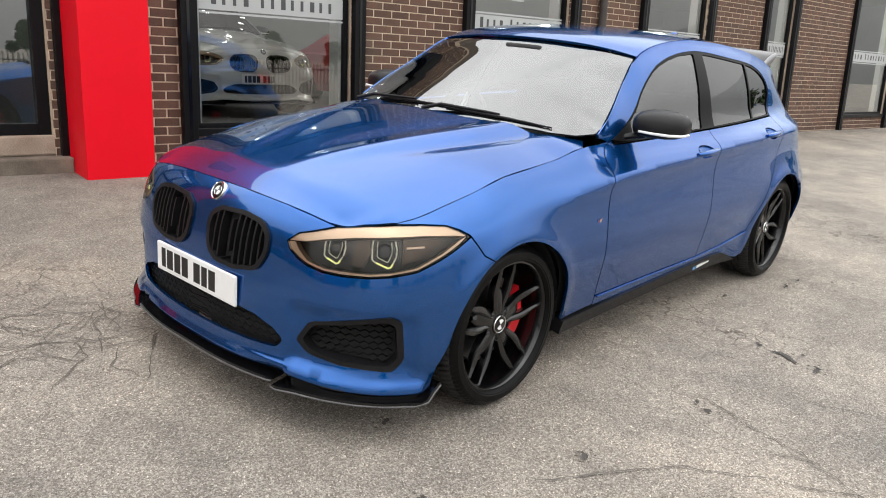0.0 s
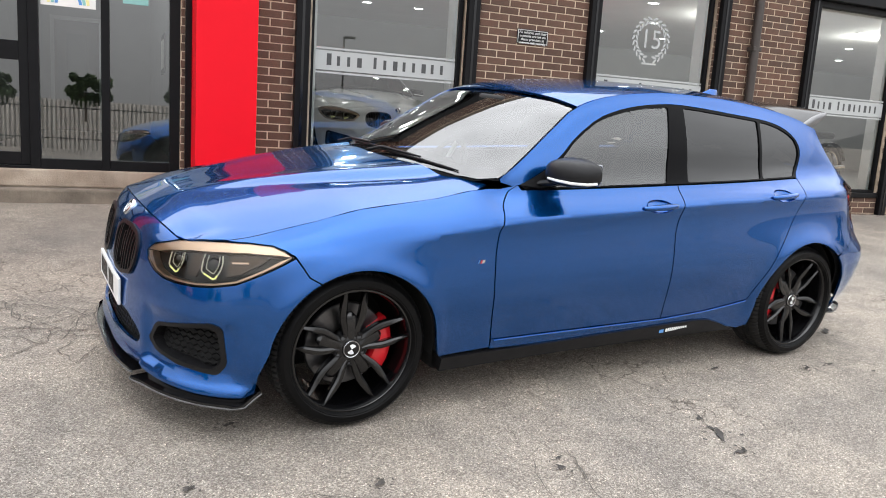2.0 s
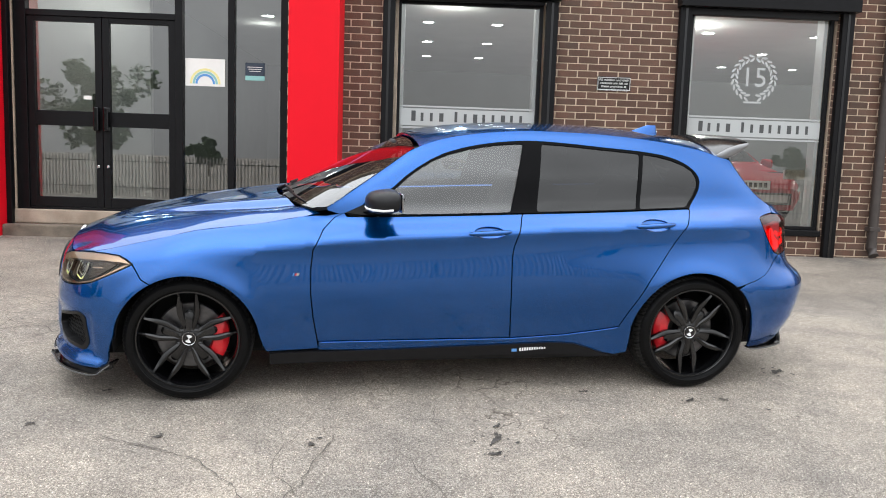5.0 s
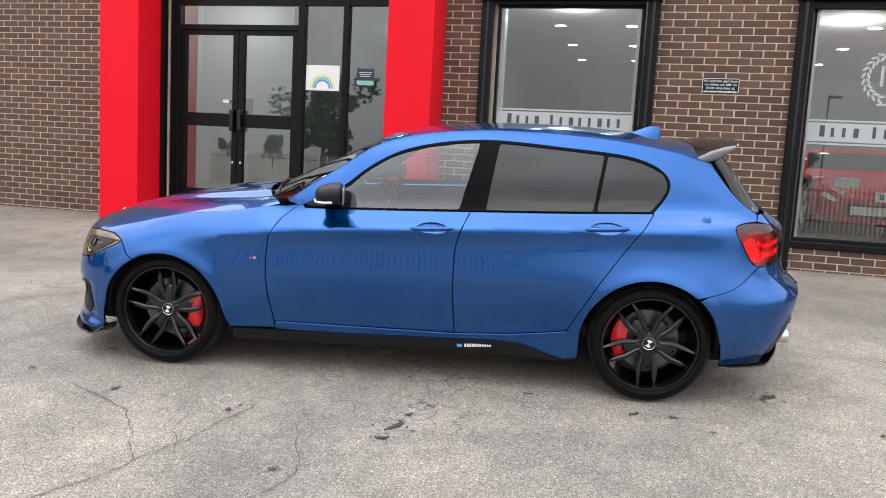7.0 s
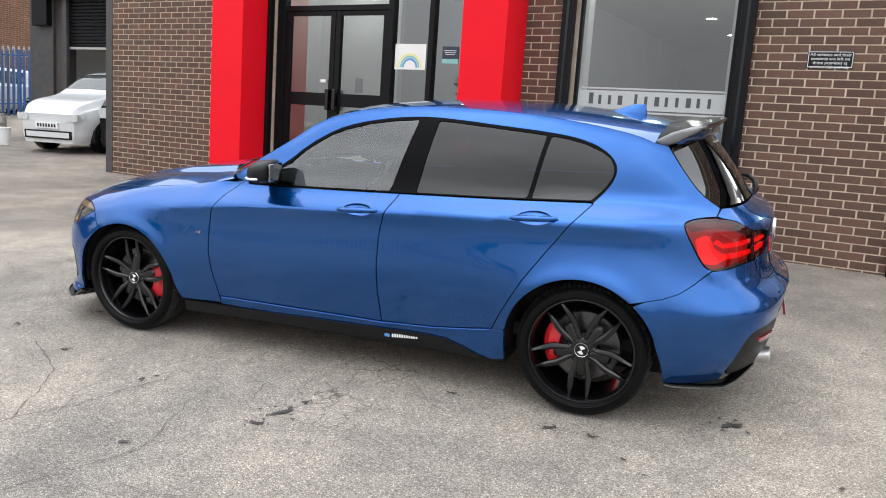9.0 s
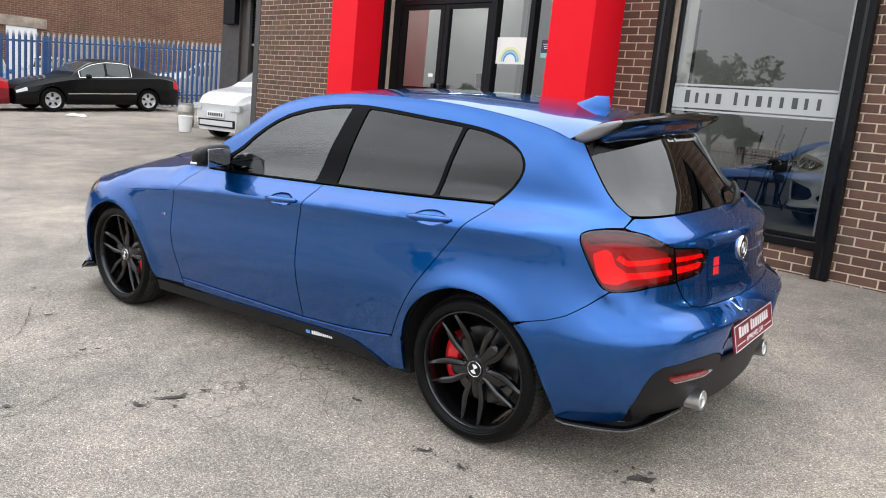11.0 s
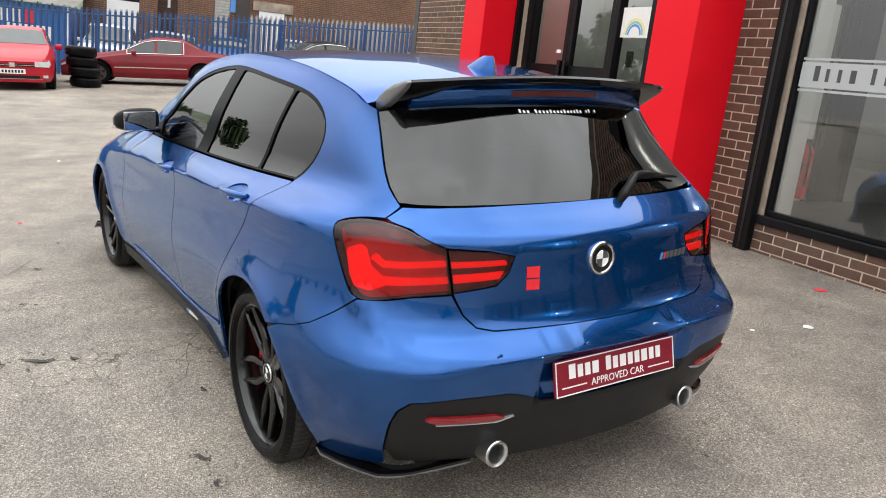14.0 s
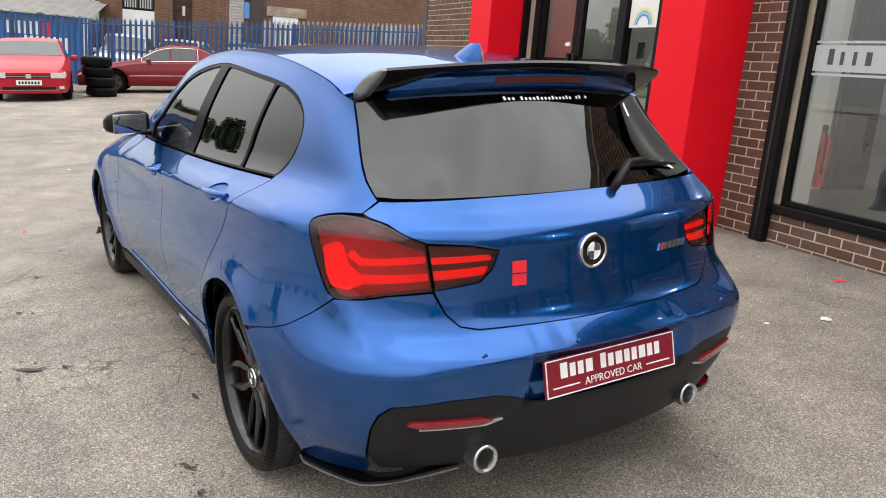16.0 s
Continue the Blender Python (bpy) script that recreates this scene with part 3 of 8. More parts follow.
def shop_window(i, u0, u1, rail_l, rail_r, band_z):
    """A recessed fixed window with its black sill, shutter guide rails and frosted name band."""
    t = thing("window_%d" % i, "tall fixed showroom window in a black frame with frosted lettering band", "window", SHOP, "showroom windows", kind="structure")
    g0, g1 = u0 + 0.095, u1 - 0.06
    v = 0.06
    part("reveal_lining", boxed(u0 + 0.002, u0 + 0.066, 0.012, 0.2, 0.262, 2.778, 0.008), M_CONCRETE if i == 1 else M_BRICK_JOINED, t, "weathered pale rendered reveal" if i == 1 else "")
    bm = bmesh.new()
    for a, b, c, d in ((g0 - 0.03, g0, 0.26, 2.66), (g1, g1 + 0.04, 0.26, 2.66), (g0, g1, 2.60, 2.66)):
        box(bm, a, b, v - 0.03, v + 0.03, c, d, 0.004)
    part("window_frame", bm, M_BLACK_FRAME, t)
    part("window_sill", boxed(u0 + 0.01, u1, -0.03, 0.16, 0.215, 0.285, 0.008), M_BLACK_FRAME, t)
    part("inner_sill_rail", boxed(g0, g1, v - 0.03, v + 0.03, 0.286, 0.325, 0.004), M_BLACK_FRAME, t)
    part("shutter_box", boxed(rail_l - 0.02, rail_r + 0.02, -0.16, 0.02, 2.66, 2.98, 0.006), M_BLACK_FRAME, t)
    part("shutter_slat_edge", boxed(u0 + 0.02, u1 - 0.02, -0.055, -0.025, 2.585 if i > 1 else 2.62, 2.66, 0.008), M_BLACK_SATIN, t)
    for r in (rail_l, rail_r - 0.13):
        part("guide_rail", boxed(r, r + 0.13, -0.075, -0.002, -0.03, 2.9, 0.006), M_BLACK_FRAME, t)
        part("rail_channel", boxed(r + 0.052, r + 0.078, -0.08, -0.075, 0.0, 2.66), M_BLACK_GLOSS, t)
    part("glass_pane", glazed(g0, g1, v - 0.004, 0.325, 2.60), M_GLASS_SHOP, t).visible_shadow = False
    for a in (g0 + 0.002, g1 - 0.037):
        part("jamb_board", boxed(a, a + 0.035, v + 0.032, v + 0.19, 0.30, 2.66), M_WHITE, t, "white painted inner jamb board")
    # frosted band between two thin lines
    bz0, bz1 = band_z
    part("frosted_band", boxed(g0 + 0.015, g1 - 0.01, v - 0.0052, v - 0.0044, bz0, bz1), M_FROST, t)
    for z in (bz0 - 0.032, bz1 + 0.014):
        part("frosted_line", boxed(g0 + 0.015, g1 - 0.01, v - 0.0052, v - 0.0044, z, z + 0.018), M_FROST, t)
    # the trader's name as plain upright bars of letter size
    width = (g1 - g0) * 0.86
    start = g0 + (g1 - g0) * 0.09
    step = width / 12.6
    k = 0
    for n_, word in enumerate((4, 8)):
        for j in range(word):
            a = start + k * step
            tall = 0.112 if j == 0 else 0.092
            bw = step * (0.30 if (j + n_) % 3 else 0.46)
            part("letter_bar", boxed(a, a + bw, v - 0.0066, v - 0.0056, (bz0 + bz1) / 2 - 0.045, (bz0 + bz1) / 2 - 0.045 + tall), M_LETTER, t)
            k += 1
        k += 0.65
    return t


shop_window(1, 0.10, 1.755, 0.0, 1.88, (1.305, 1.49))
shop_window(2, 3.293, 4.97, 3.205, 5.12, (1.305, 1.49))
shop_window(3, 6.50, 8.08, 6.40, 8.21, (1.305, 1.49))
shop_window(4, 9.82, 10.74, 9.71, 10.85, (1.305, 1.49))
shop_window(5, 13.14, 15.2, 13.03, 15.32, (1.305, 1.49))


def wreath():
    """A frosted laurel ring round the number 15 on the second window."""
    t = thing("laurel_decal", "frosted laurel wreath decal with the number 15 on glass", "decal", SHOP)
    cu, cz, v = 4.11, 1.95, 0.053
    for side in (-1, 1):
        for k in range(11):
            a = radians(-72 + 15.2 * k)
            for rr, tilt in ((0.243, 0.5), (0.198, -0.5)):
                x, z = cu + side * rr * math.cos(a), cz + rr * math.sin(a)
                d = a + math.pi / 2 + tilt
                bm = bmesh.new()
                pts = []
                for j in range(8):
                    b = 2 * math.pi * j / 8
                    p, q = 0.036 * math.cos(b), 0.013 * math.sin(b)
                    pts.append((x + side * (p * math.cos(d) - q * math.sin(d)), v - 0.0006 * (k % 2), z + p * math.sin(d) + q * math.cos(d)))
                bm.faces.new([bm.verts.new(p) for p in pts])
                part("leaf", bm, M_FROST, t)
    lettering("number", "15", 0.30, M_FROST, t, pose(cu, v, cz, 90, 0, 0))
    part("ribbon", boxed(cu - 0.10, cu + 0.10, v - 0.001, v, cz - 0.275, cz - 0.255), M_FROST, t)


wreath()


def wall_sign():
    t = thing("wall_notice", "small black plastic disclaimer notice with white lettering on brick", "sign", SHOP)
    u0, u1, z0, z1 = 2.35, 2.72, 1.75, 1.90
    part("backplate", boxed(u0, u1, -0.016, -0.002, z0, z1, 0.003), M_BLACK_SATIN, t)
    bm = bmesh.new()
    for a, b, c, d in ((u0 + .006, u1 - .006, z1 - .012, z1 - .007), (u0 + .006, u1 - .006, z0 + .007, z0 + .012), (u0 + .006, u0 + .011, z0 + .012, z1 - .012), (u1 - .011, u1 - .006, z0 + .012, z1 - .012)):
        box(bm, a, b, -0.018, -0.0165, c, d)
    part("border", bm, M_WHITE, t)
    for k, line in enumerate(("All vehicles and their", "contents are left on", "these premises at", "owners risk entirely")):
        lettering("line", line, 0.039, M_WHITE, t, pose((u0 + u1) / 2, -0.0168, z1 - 0.034 - 0.035 * k, 90, 0, 0))


wall_sign()


def downpipe(u):
    t = thing("downpipe", "brown plastic rainwater downpipe fixed to the brick wall", "pipe", SHOP)
    part("pipe", tube(bmesh.new(), [(u, -0.07, 0.16), (u, -0.07, TOP)], 0.052, 14), M_PIPE, t, smooth=40)
    part("shoe", tube(bmesh.new(), [(u, -0.07, 0.18), (u, -0.08, 0.10), (u, -0.13, 0.03)], 0.054, 14), M_PIPE, t, smooth=40)
    for z in (0.30, 1.95):
        part("bracket", boxed(u - 0.06, u + 0.06, -0.12, -0.003, z, z + 0.05, 0.006), M_PIPE, t)


downpipe(5.54)


def corner_guard():
    bm = bmesh.new()
    box(bm, -7.235, -7.10, -0.012, -0.002, -0.03, 2.75)
    box(bm, -7.247, -7.235, -0.012, 0.16, -0.03, 2.75)
    solid("corner_guard", bm, M_GREY_STEEL, "grey painted steel angle guarding the brick corner", "trim", SHOP, kind="structure")


corner_guard()


# ---- showroom inside: floor, ceiling with downlights, back and side walls ----
def showroom():
    solid("showroom_floor", boxed(-7.0, 20.0, 0.24, 9.0, 0.08, FLOOR), M_SHOP_FLOOR, "polished grey showroom floor", "floor", SHOP, kind="structure")
    solid("ceiling", boxed(-7.0, 20.0, 0.24, 9.0, 2.92, 3.05), M_PLASTER, "white suspended showroom ceiling", "ceiling", SHOP, kind="structure")
    solid("wall_back", boxed(-7.0, 20.0, 9.0, 9.2, 0.0, TOP), M_SHOP_WALL, "plain grey showroom back wall", "wall", SHOP, kind="structure")
    solid("wall_left", boxed(-7.2, -7.0, 0.24, 9.2, -0.2, TOP), M_BRICK_JOINED, "brown brick end wall of the showroom", "wall", SHOP, kind="structure")
    solid("wall_right", boxed(20.0, 20.2, 0.0, 9.2, -0.2, TOP), M_SHOP_WALL, "plain showroom end wall", "wall", SHOP, kind="structure")
    solid("roof_slab", boxed(-7.2, 20.2, 0.0, 9.2, TOP, TOP + 0.2), M_CONCRETE_DARK, "flat roof of the showroom", "roof", SHOP, kind="structure")
    solid("partition", boxed(-1.0, -0.9, 0.26, 9.0, FLOOR, 2.92), M_SHOP_WALL, "grey painted partition beside the entrance lobby", "wall", SHOP, kind="structure")
    proto = None
    for u in (-3.4, -1.8, 0.5, 1.5, 2.6, 3.6, 4.6, 6.2, 7.6, 9.2, 10.8, 12.6, 14.4):
        for v in (1.1, 2.9, 4.7, 6.5):
            if proto is None:
                proto = thing("downlight", "round recessed white ceiling downlight, switched on", "ceiling light", SHOP @ pose(u, v, 2.92), "showroom downlights")
                part("trim_ring", lathe(bmesh.new(), [(0.10, 0.0), (0.10, -0.012), (0.082, -0.012), (0.08, -0.004)], 20, 'Z'), M_WHITE, proto)
                bm = bmesh.new()
                bmesh.ops.create_circle(bm, cap_ends=True, radius=0.08, segments=20, matrix=Matrix.Translation((0, 0, -0.006)) @ Matrix.Rotation(math.pi, 4, 'X'))
                part("lamp", bm, M_DOWNLIGHT, proto)
            else:
                copy_thing(proto, SHOP @ pose(u, v, 2.92))


showroom()


# ---- the lobby behind the doors ----
def lobby():
    solid("lobby_wall", boxed(-4.4, -3.0, 1.5, 1.6, FLOOR, 2.92), M_PLASTER, "white painted lobby wall", "wall", SHOP, kind="structure")
    solid("lobby_return_wall", boxed(-3.1, -3.0, 1.6, 9.0, FLOOR, 2.92), M_SHOP_WALL, "grey painted wall beside the passage behind the doors", "wall", SHOP, kind="structure")
    solid("lobby_side_wall", boxed(-4.5, -4.4, 0.26, 1.6, FLOOR, 2.92), M_PLASTER, "white painted lobby side wall", "wall", SHOP, kind="structure")
    d = thing("inner_door", "closed dark inner door at the end of the passage", "door", SHOP)
    part("door_frame", boxed(-2.75, -1.85, 8.97, 8.998, FLOOR, 2.36), M_SILVER, d)
    part("door_leaf", boxed(-2.68, -1.92, 8.945, 8.97, FLOOR + .01, 2.29, .004), M_GREY_STEEL, d)
    part("vision_panel", boxed(-2.48, -2.12, 8.938, 8.945, 1.35, 2.05), M_GLASS_FAR_DARK, d)
    n = thing("notice_board", "pale framed notice board on the passage wall", "notice board", SHOP)
    part("board", boxed(-1.025, -1.001, 3.0, 3.8, 1.25, 1.75, .004), M_GREY_STEEL, n)
    part("paper", boxed(-1.030, -1.025, 3.1, 3.7, 1.32, 1.68), M_PAPER, n)
    p = thing("panel_door", "pale grey closed panel door in the partition", "door", SHOP)
    part("door_leaf", boxed(-.898, -.870, 1.30, 1.70, FLOOR, 2.15, .006), M_PLASTER, p)
    part("frame_head", boxed(-.898, -.862, 1.26, 1.74, 2.15, 2.22, .004), M_GREY_STEEL, p)
    for a in (1.26, 1.70):
        part("frame_post", boxed(-.898, -.862, a, a + .04, FLOOR, 2.15, .004), M_GREY_STEEL, p)
    c = thing("dark_curtain", "dark green curtain hanging beside the panel door", "curtain", SHOP)
    part("rail", tube(bmesh.new(), [(-.85, 1.76, 2.55), (-.85, 2.30, 2.55)], .012, 8), M_BLACK_FRAME, c)
    folds = bmesh.new()
    rows = [[folds.verts.new((-.85 + .03 * math.sin(k * 1.3) * (1.0 if z < 2 else .6), 1.78 + .025 * k, z)) for z in (FLOOR + .01, 1.2, 2.54)] for k in range(21)]
    for r0, r1 in zip(rows, rows[1:]):
        for q in range(2):
            folds.faces.new((r0[q], r1[q], r1[q + 1], r0[q + 1]))
    part("cloth", folds, M_CURTAIN, c, "", 60)
    s = thing("wall_switch", "small grey control panel on the white lobby wall", "switch", SHOP)
    part("panel", boxed(-3.72, -3.60, 1.475, 1.499, 1.42, 1.62, .004), M_GREY_STEEL, s)
    for u, v, power in ((-3.7, 0.9, 3.4), (-2.0, 3.6, 2.0), (0.8, 1.7, 8), (4.2, 2.4, 19), (7.8, 3.0, 70), (11.4, 3.0, 85), (14.8, 3.0, 90)):
        lamp = bpy.data.lights.new("downlight_glow", 'POINT')
        lamp.energy, lamp.shadow_soft_size, lamp.color = power, 0.10, (1.0, 0.95, 0.88)
        ob = new("downlight_glow", lamp)
        ob.matrix_basis = SHOP @ pose(u, v, 2.78)


M_GLASS_FAR_DARK = material("dark_inner_glass", (0.05, 0.055, 0.055), rough=0.1, vary=0.1, scale=5)
lobby()

# ---- the car: its surfaces as functions. x runs to the tail, the left side is at negative y ----
def spline2(pts, n):
    """Points along a smooth curve through pts (centripetal feel, ends square to the middle line)."""
    pts = [(pts[1][0], -pts[1][1])] + list(pts) + [(pts[-2][0], -pts[-2][1])]
    out = []
    for i in range(1, len(pts) - 2):
        p0, p1, p2, p3 = pts[i - 1:i + 3]
        for k in range(n):
            t = k / n
            out.append(tuple(0.5 * (2 * b + (c - a) * t + (2 * a - 5 * b + 4 * c - d) * t * t + (3 * b - a - 3 * c + d) * t ** 3) for a, b, c, d in zip(p0, p1, p2, p3)))
    out.append(pts[-2])
    return out


PLAN = np.array(spline2([(-2.125, 0), (-2.115, -0.21), (-2.075, -0.42), (-2.0, -0.60), (-1.885, -0.74), (-1.73, -0.825), (-1.54, -0.858), (-1.345, -0.866), (-0.8, -0.850),
                         (0, -0.845), (0.8, -0.858), (1.345, -0.880), (1.62, -0.868), (1.86, -0.805), (2.04, -0.685), (2.145, -0.48), (2.195, -0.24), (2.21, 0)], 40))
PLAN_S = np.concatenate([[0], np.cumsum(np.hypot(*np.diff(PLAN, axis=0).T))])
LEN = float(PLAN_S[-1])
_tan = np.gradient(PLAN, PLAN_S, axis=0)
for _ in range(30):
    _tan[1:-1] = (_tan[:-2] + 2 * _tan[1:-1] + _tan[2:]) / 4
_tan /= np.hypot(_tan[:, 0], _tan[:, 1])[:, None]
PLAN_N = np.stack([_tan[:, 1], -_tan[:, 0]], 1)


def sx(x):
    """Distance along the plan to where it passes x."""
    return float(np.interp(x, PLAN[:, 0], PLAN_S))


_HALF = int(np.argmin(np.abs(PLAN[:, 0])))


def sr(y):
    """The same in the tail."""
    return LEN + (float(np.interp(abs(y), -PLAN[_HALF:, 1][::-1], PLAN_S[_HALF:][::-1])) - LEN) * (1 if y <= 0 else -1)


# the lines along the body: at each station x, height and set-in from the plan
BODY_LINES = [curve2 for curve2 in (
    # lower edge
    [(-2.125, .19, .03), (-1.9, .19, .03), (-1.345, .19, .03), (-.9, .24, .05), (0, .27, .048), (.9, .30, .045), (1.345, .25, .03), (1.75, .205, .08), (2.0, .25, .07), (2.21, .27, .05)],
    # tuck over the sill
    [(-2.125, .30, .015), (-1.9, .30, .012), (-1.5, .33, .012), (-.7, .32, .036), (.3, .34, .034), (.95, .38, .032), (1.345, .38, .006), (1.75, .35, .03), (2.05, .38, 0), (2.21, .40, .02)],
    # fullest line
    [(-2.125, .42, .02), (-1.9, .45, .005), (-1.5, .50, 0), (-.7, .54, 0), (.3, .57, 0), (1.0, .58, 0), (1.345, .58, 0), (1.75, .53, -.004), (2.05, .56, -.032), (2.21, .60, 0)],
    # hollow under the crease
    [(-2.125, .60, .040), (-1.9, .60, .03), (-1.6, .63, .02), (-1.0, .71, .020), (-.3, .782, .020), (.5, .838, .023), (1.0, .862, .039), (1.345, .862, .064), (1.6, .83, .075), (1.75, .76, .062), (1.9, .71, .064), (2.05, .69, .070), (2.21, .668, .071)],
    # crease
    [(-2.125, .70, .066), (-1.9, .67, .062), (-1.7, .69, .046), (-1.3, .745, .045), (-1.0, .775, .032), (-.5, .82, .020), (0, .848, .017), (.5, .876, .022), (1.0, .902, .040), (1.345, .918, .062), (1.6, .935, .083), (1.733, .94, .103), (1.9, .925, .112), (2.05, .925, .112), (2.21, .922, .105)],
    # bonnet joint, waist and foot of the rear window
    [(-2.125, .768, .11), (-2.06, .745, .10), (-2.02, .712, .09), (-1.87, .735, .11), (-1.6, .785, .152), (-1.3, .850, .153), (-.95, .893, .15), (-.72, .93, .155), (-.5, .932, .13), (0, .945, .12), (.373, .959, .117), (.9, .976, .142), (1.32, .993, .203), (1.6, 1.0, .225), (1.8, 1.0, .205), (2.0, 1.005, .172), (2.1, 1.008, .19), (2.21, 1.01, .215)],
    # roof rail
    [(-2.125, .80, .20), (-1.87, .77, .2), (-1.3, .88, .25), (-.95, .93, .25), (-.75, .945, .165), (-.66, .972, .160), (-.55, 1.045, .180), (-.35, 1.178, .245), (-.182, 1.288, .290), (0, 1.343, .31), (.2, 1.372, .322), (.459, 1.388, .33), (.75, 1.383, .337), (1.055, 1.362, .345), (1.4, 1.315, .35), (1.6, 1.27, .335), (1.8, 1.19, .31), (2.0, 1.11, .26), (2.21, 1.10, .32)],
)]
BODY_LINES = [(curve([(a, b) for a, b, _ in k]), curve([(a, c) for a, _, c in k])) for k in BODY_LINES]
WHEEL_F, WHEEL_R, HUB_Z = -1.343, 1.343, 0.313
ARCH = ((-1.343, 0.300, 0.350), (1.330, 0.305, 0.361))


def section(x):
    """The upright section at station x, as a function from height to set-in."""
    k = [(z(x), d(x)) for z, d in BODY_LINES]
    low, top = k[-2], k[-1]
    if x > -0.75:
        h = top[0] - low[0]
        q = min(1.0, h / 0.4)
        w = (top[0] - 0.16 * h, top[1] - 0.11 * (top[1] - low[1]) - 0.028 * q)
        m = (low[0] + 0.45 * h, low[1] + 0.52 * (w[1] - low[1]) - 0.008 * q)
        k = k[:-1] + [m, w, top]
    pts = [k[0]]
    for p in k[1:]:
        if p[0] > pts[-1][0] + 0.004:
            pts.append(p)
    return curve(pts)


def inset_table():
    """The set-in over a grid of stations and heights, eased along the body so that the sheet metal flows."""
    xs, zs = np.arange(-2.16, 2.245, 0.01), np.arange(0.10, 1.46, 0.005)
    raw = np.empty((len(xs), len(zs)))
    for i, x in enumerate(xs):
        f, top = section(x), BODY_LINES[6][0](x)
        raw[i] = [f(min(z, top)) for z in zs]

    def ease(t, sigma, axis):
        k = np.exp(-0.5 * (np.arange(-3 * sigma, 3 * sigma + 1) / sigma) ** 2)
        k /= k.sum()
        pad = [(0, 0), (0, 0)]
        pad[axis] = (3 * sigma, 3 * sigma)
        big = np.pad(t, pad, mode='edge')
        return np.apply_along_axis(lambda r: np.convolve(r, k, mode='valid'), axis, big)
    soft = ease(raw, 9, 0)
    w = np.array([max(smooth01((x - 0.6) / 0.35), smooth01((-1.0 - x) / 0.25)) * smooth01((2.12 - x) / 0.1) for x in xs])[:, None]
    t = ease(raw * (1 - w) + soft * w, 2, 1)
    round_off = np.array([smooth01((x - 0.9) / 0.35) * smooth01((2.0 - x) / 0.15) for x in xs])[:, None] * np.array([smooth01((z - 0.70) / 0.06) for z in zs])[None, :]
    return t * (1 - round_off) + ease(t, 5, 1) * round_off


INSET = inset_table()


def inset(x, z):
    """The table read with a cubic curve both ways."""
    def weights(t):
        return np.array((-0.5 * t + t * t - 0.5 * t ** 3, 1 - 2.5 * t * t + 1.5 * t ** 3, 0.5 * t + 2 * t * t - 1.5 * t ** 3, -0.5 * t * t + 0.5 * t ** 3))
    a, b = min(max((x + 2.16) / 0.01, 1.0), INSET.shape[0] - 3.001), min(max((z - 0.10) / 0.005, 1.0), INSET.shape[1] - 3.001)
    i, j = int(a), int(b)
    return float(weights(a - i) @ INSET[i - 1:i + 3, j - 1:j + 3] @ weights(b - j))


SKEW = 0.042
BUMPER_EDGE = curve([(4.56, .752), (4.64, .722), (4.70, .690), (4.78, .652), (4.90, .626), (5.1, .612), (LEN, .606)])
FRONT_FOOT = curve([(0, .186), (.2, .190), (.34, .199), (.42, .204), (.50, .196), (.60, .186), (.78, .176), (1.0, .178)])


def crease_depth(x):
    """How far the side's crease stands out along the body."""
    return 0.0118 * smooth01((x + 1.30) / 0.40) if x < 1.2 else 0.0118 + 0.001 * smooth01((x - 1.75) / 0.25)


def crease_lines():
    """The sharp lines of the shell, as runs of (distance, height)."""
    a = [(s_, BODY_LINES[4][0](float(np.interp(s_, PLAN_S, PLAN[:, 0])))) for s_ in np.arange(sx(-1.2), LEN, 0.012)]
    b = [(s_, BUMPER_EDGE(s_)) for s_ in np.arange(4.58, LEN, 0.012)]
    low = []
    for h in (0.010, 0.050):
        run = [(s_, FRONT_FOOT(s_) + h) for s_ in np.arange(.45, .95, 0.012)]
        low += [run, [(-p, q) for p, q in run]]
    return [run + [(2 * LEN - p, q) for p, q in reversed(run)] for run in (a, b)] + low




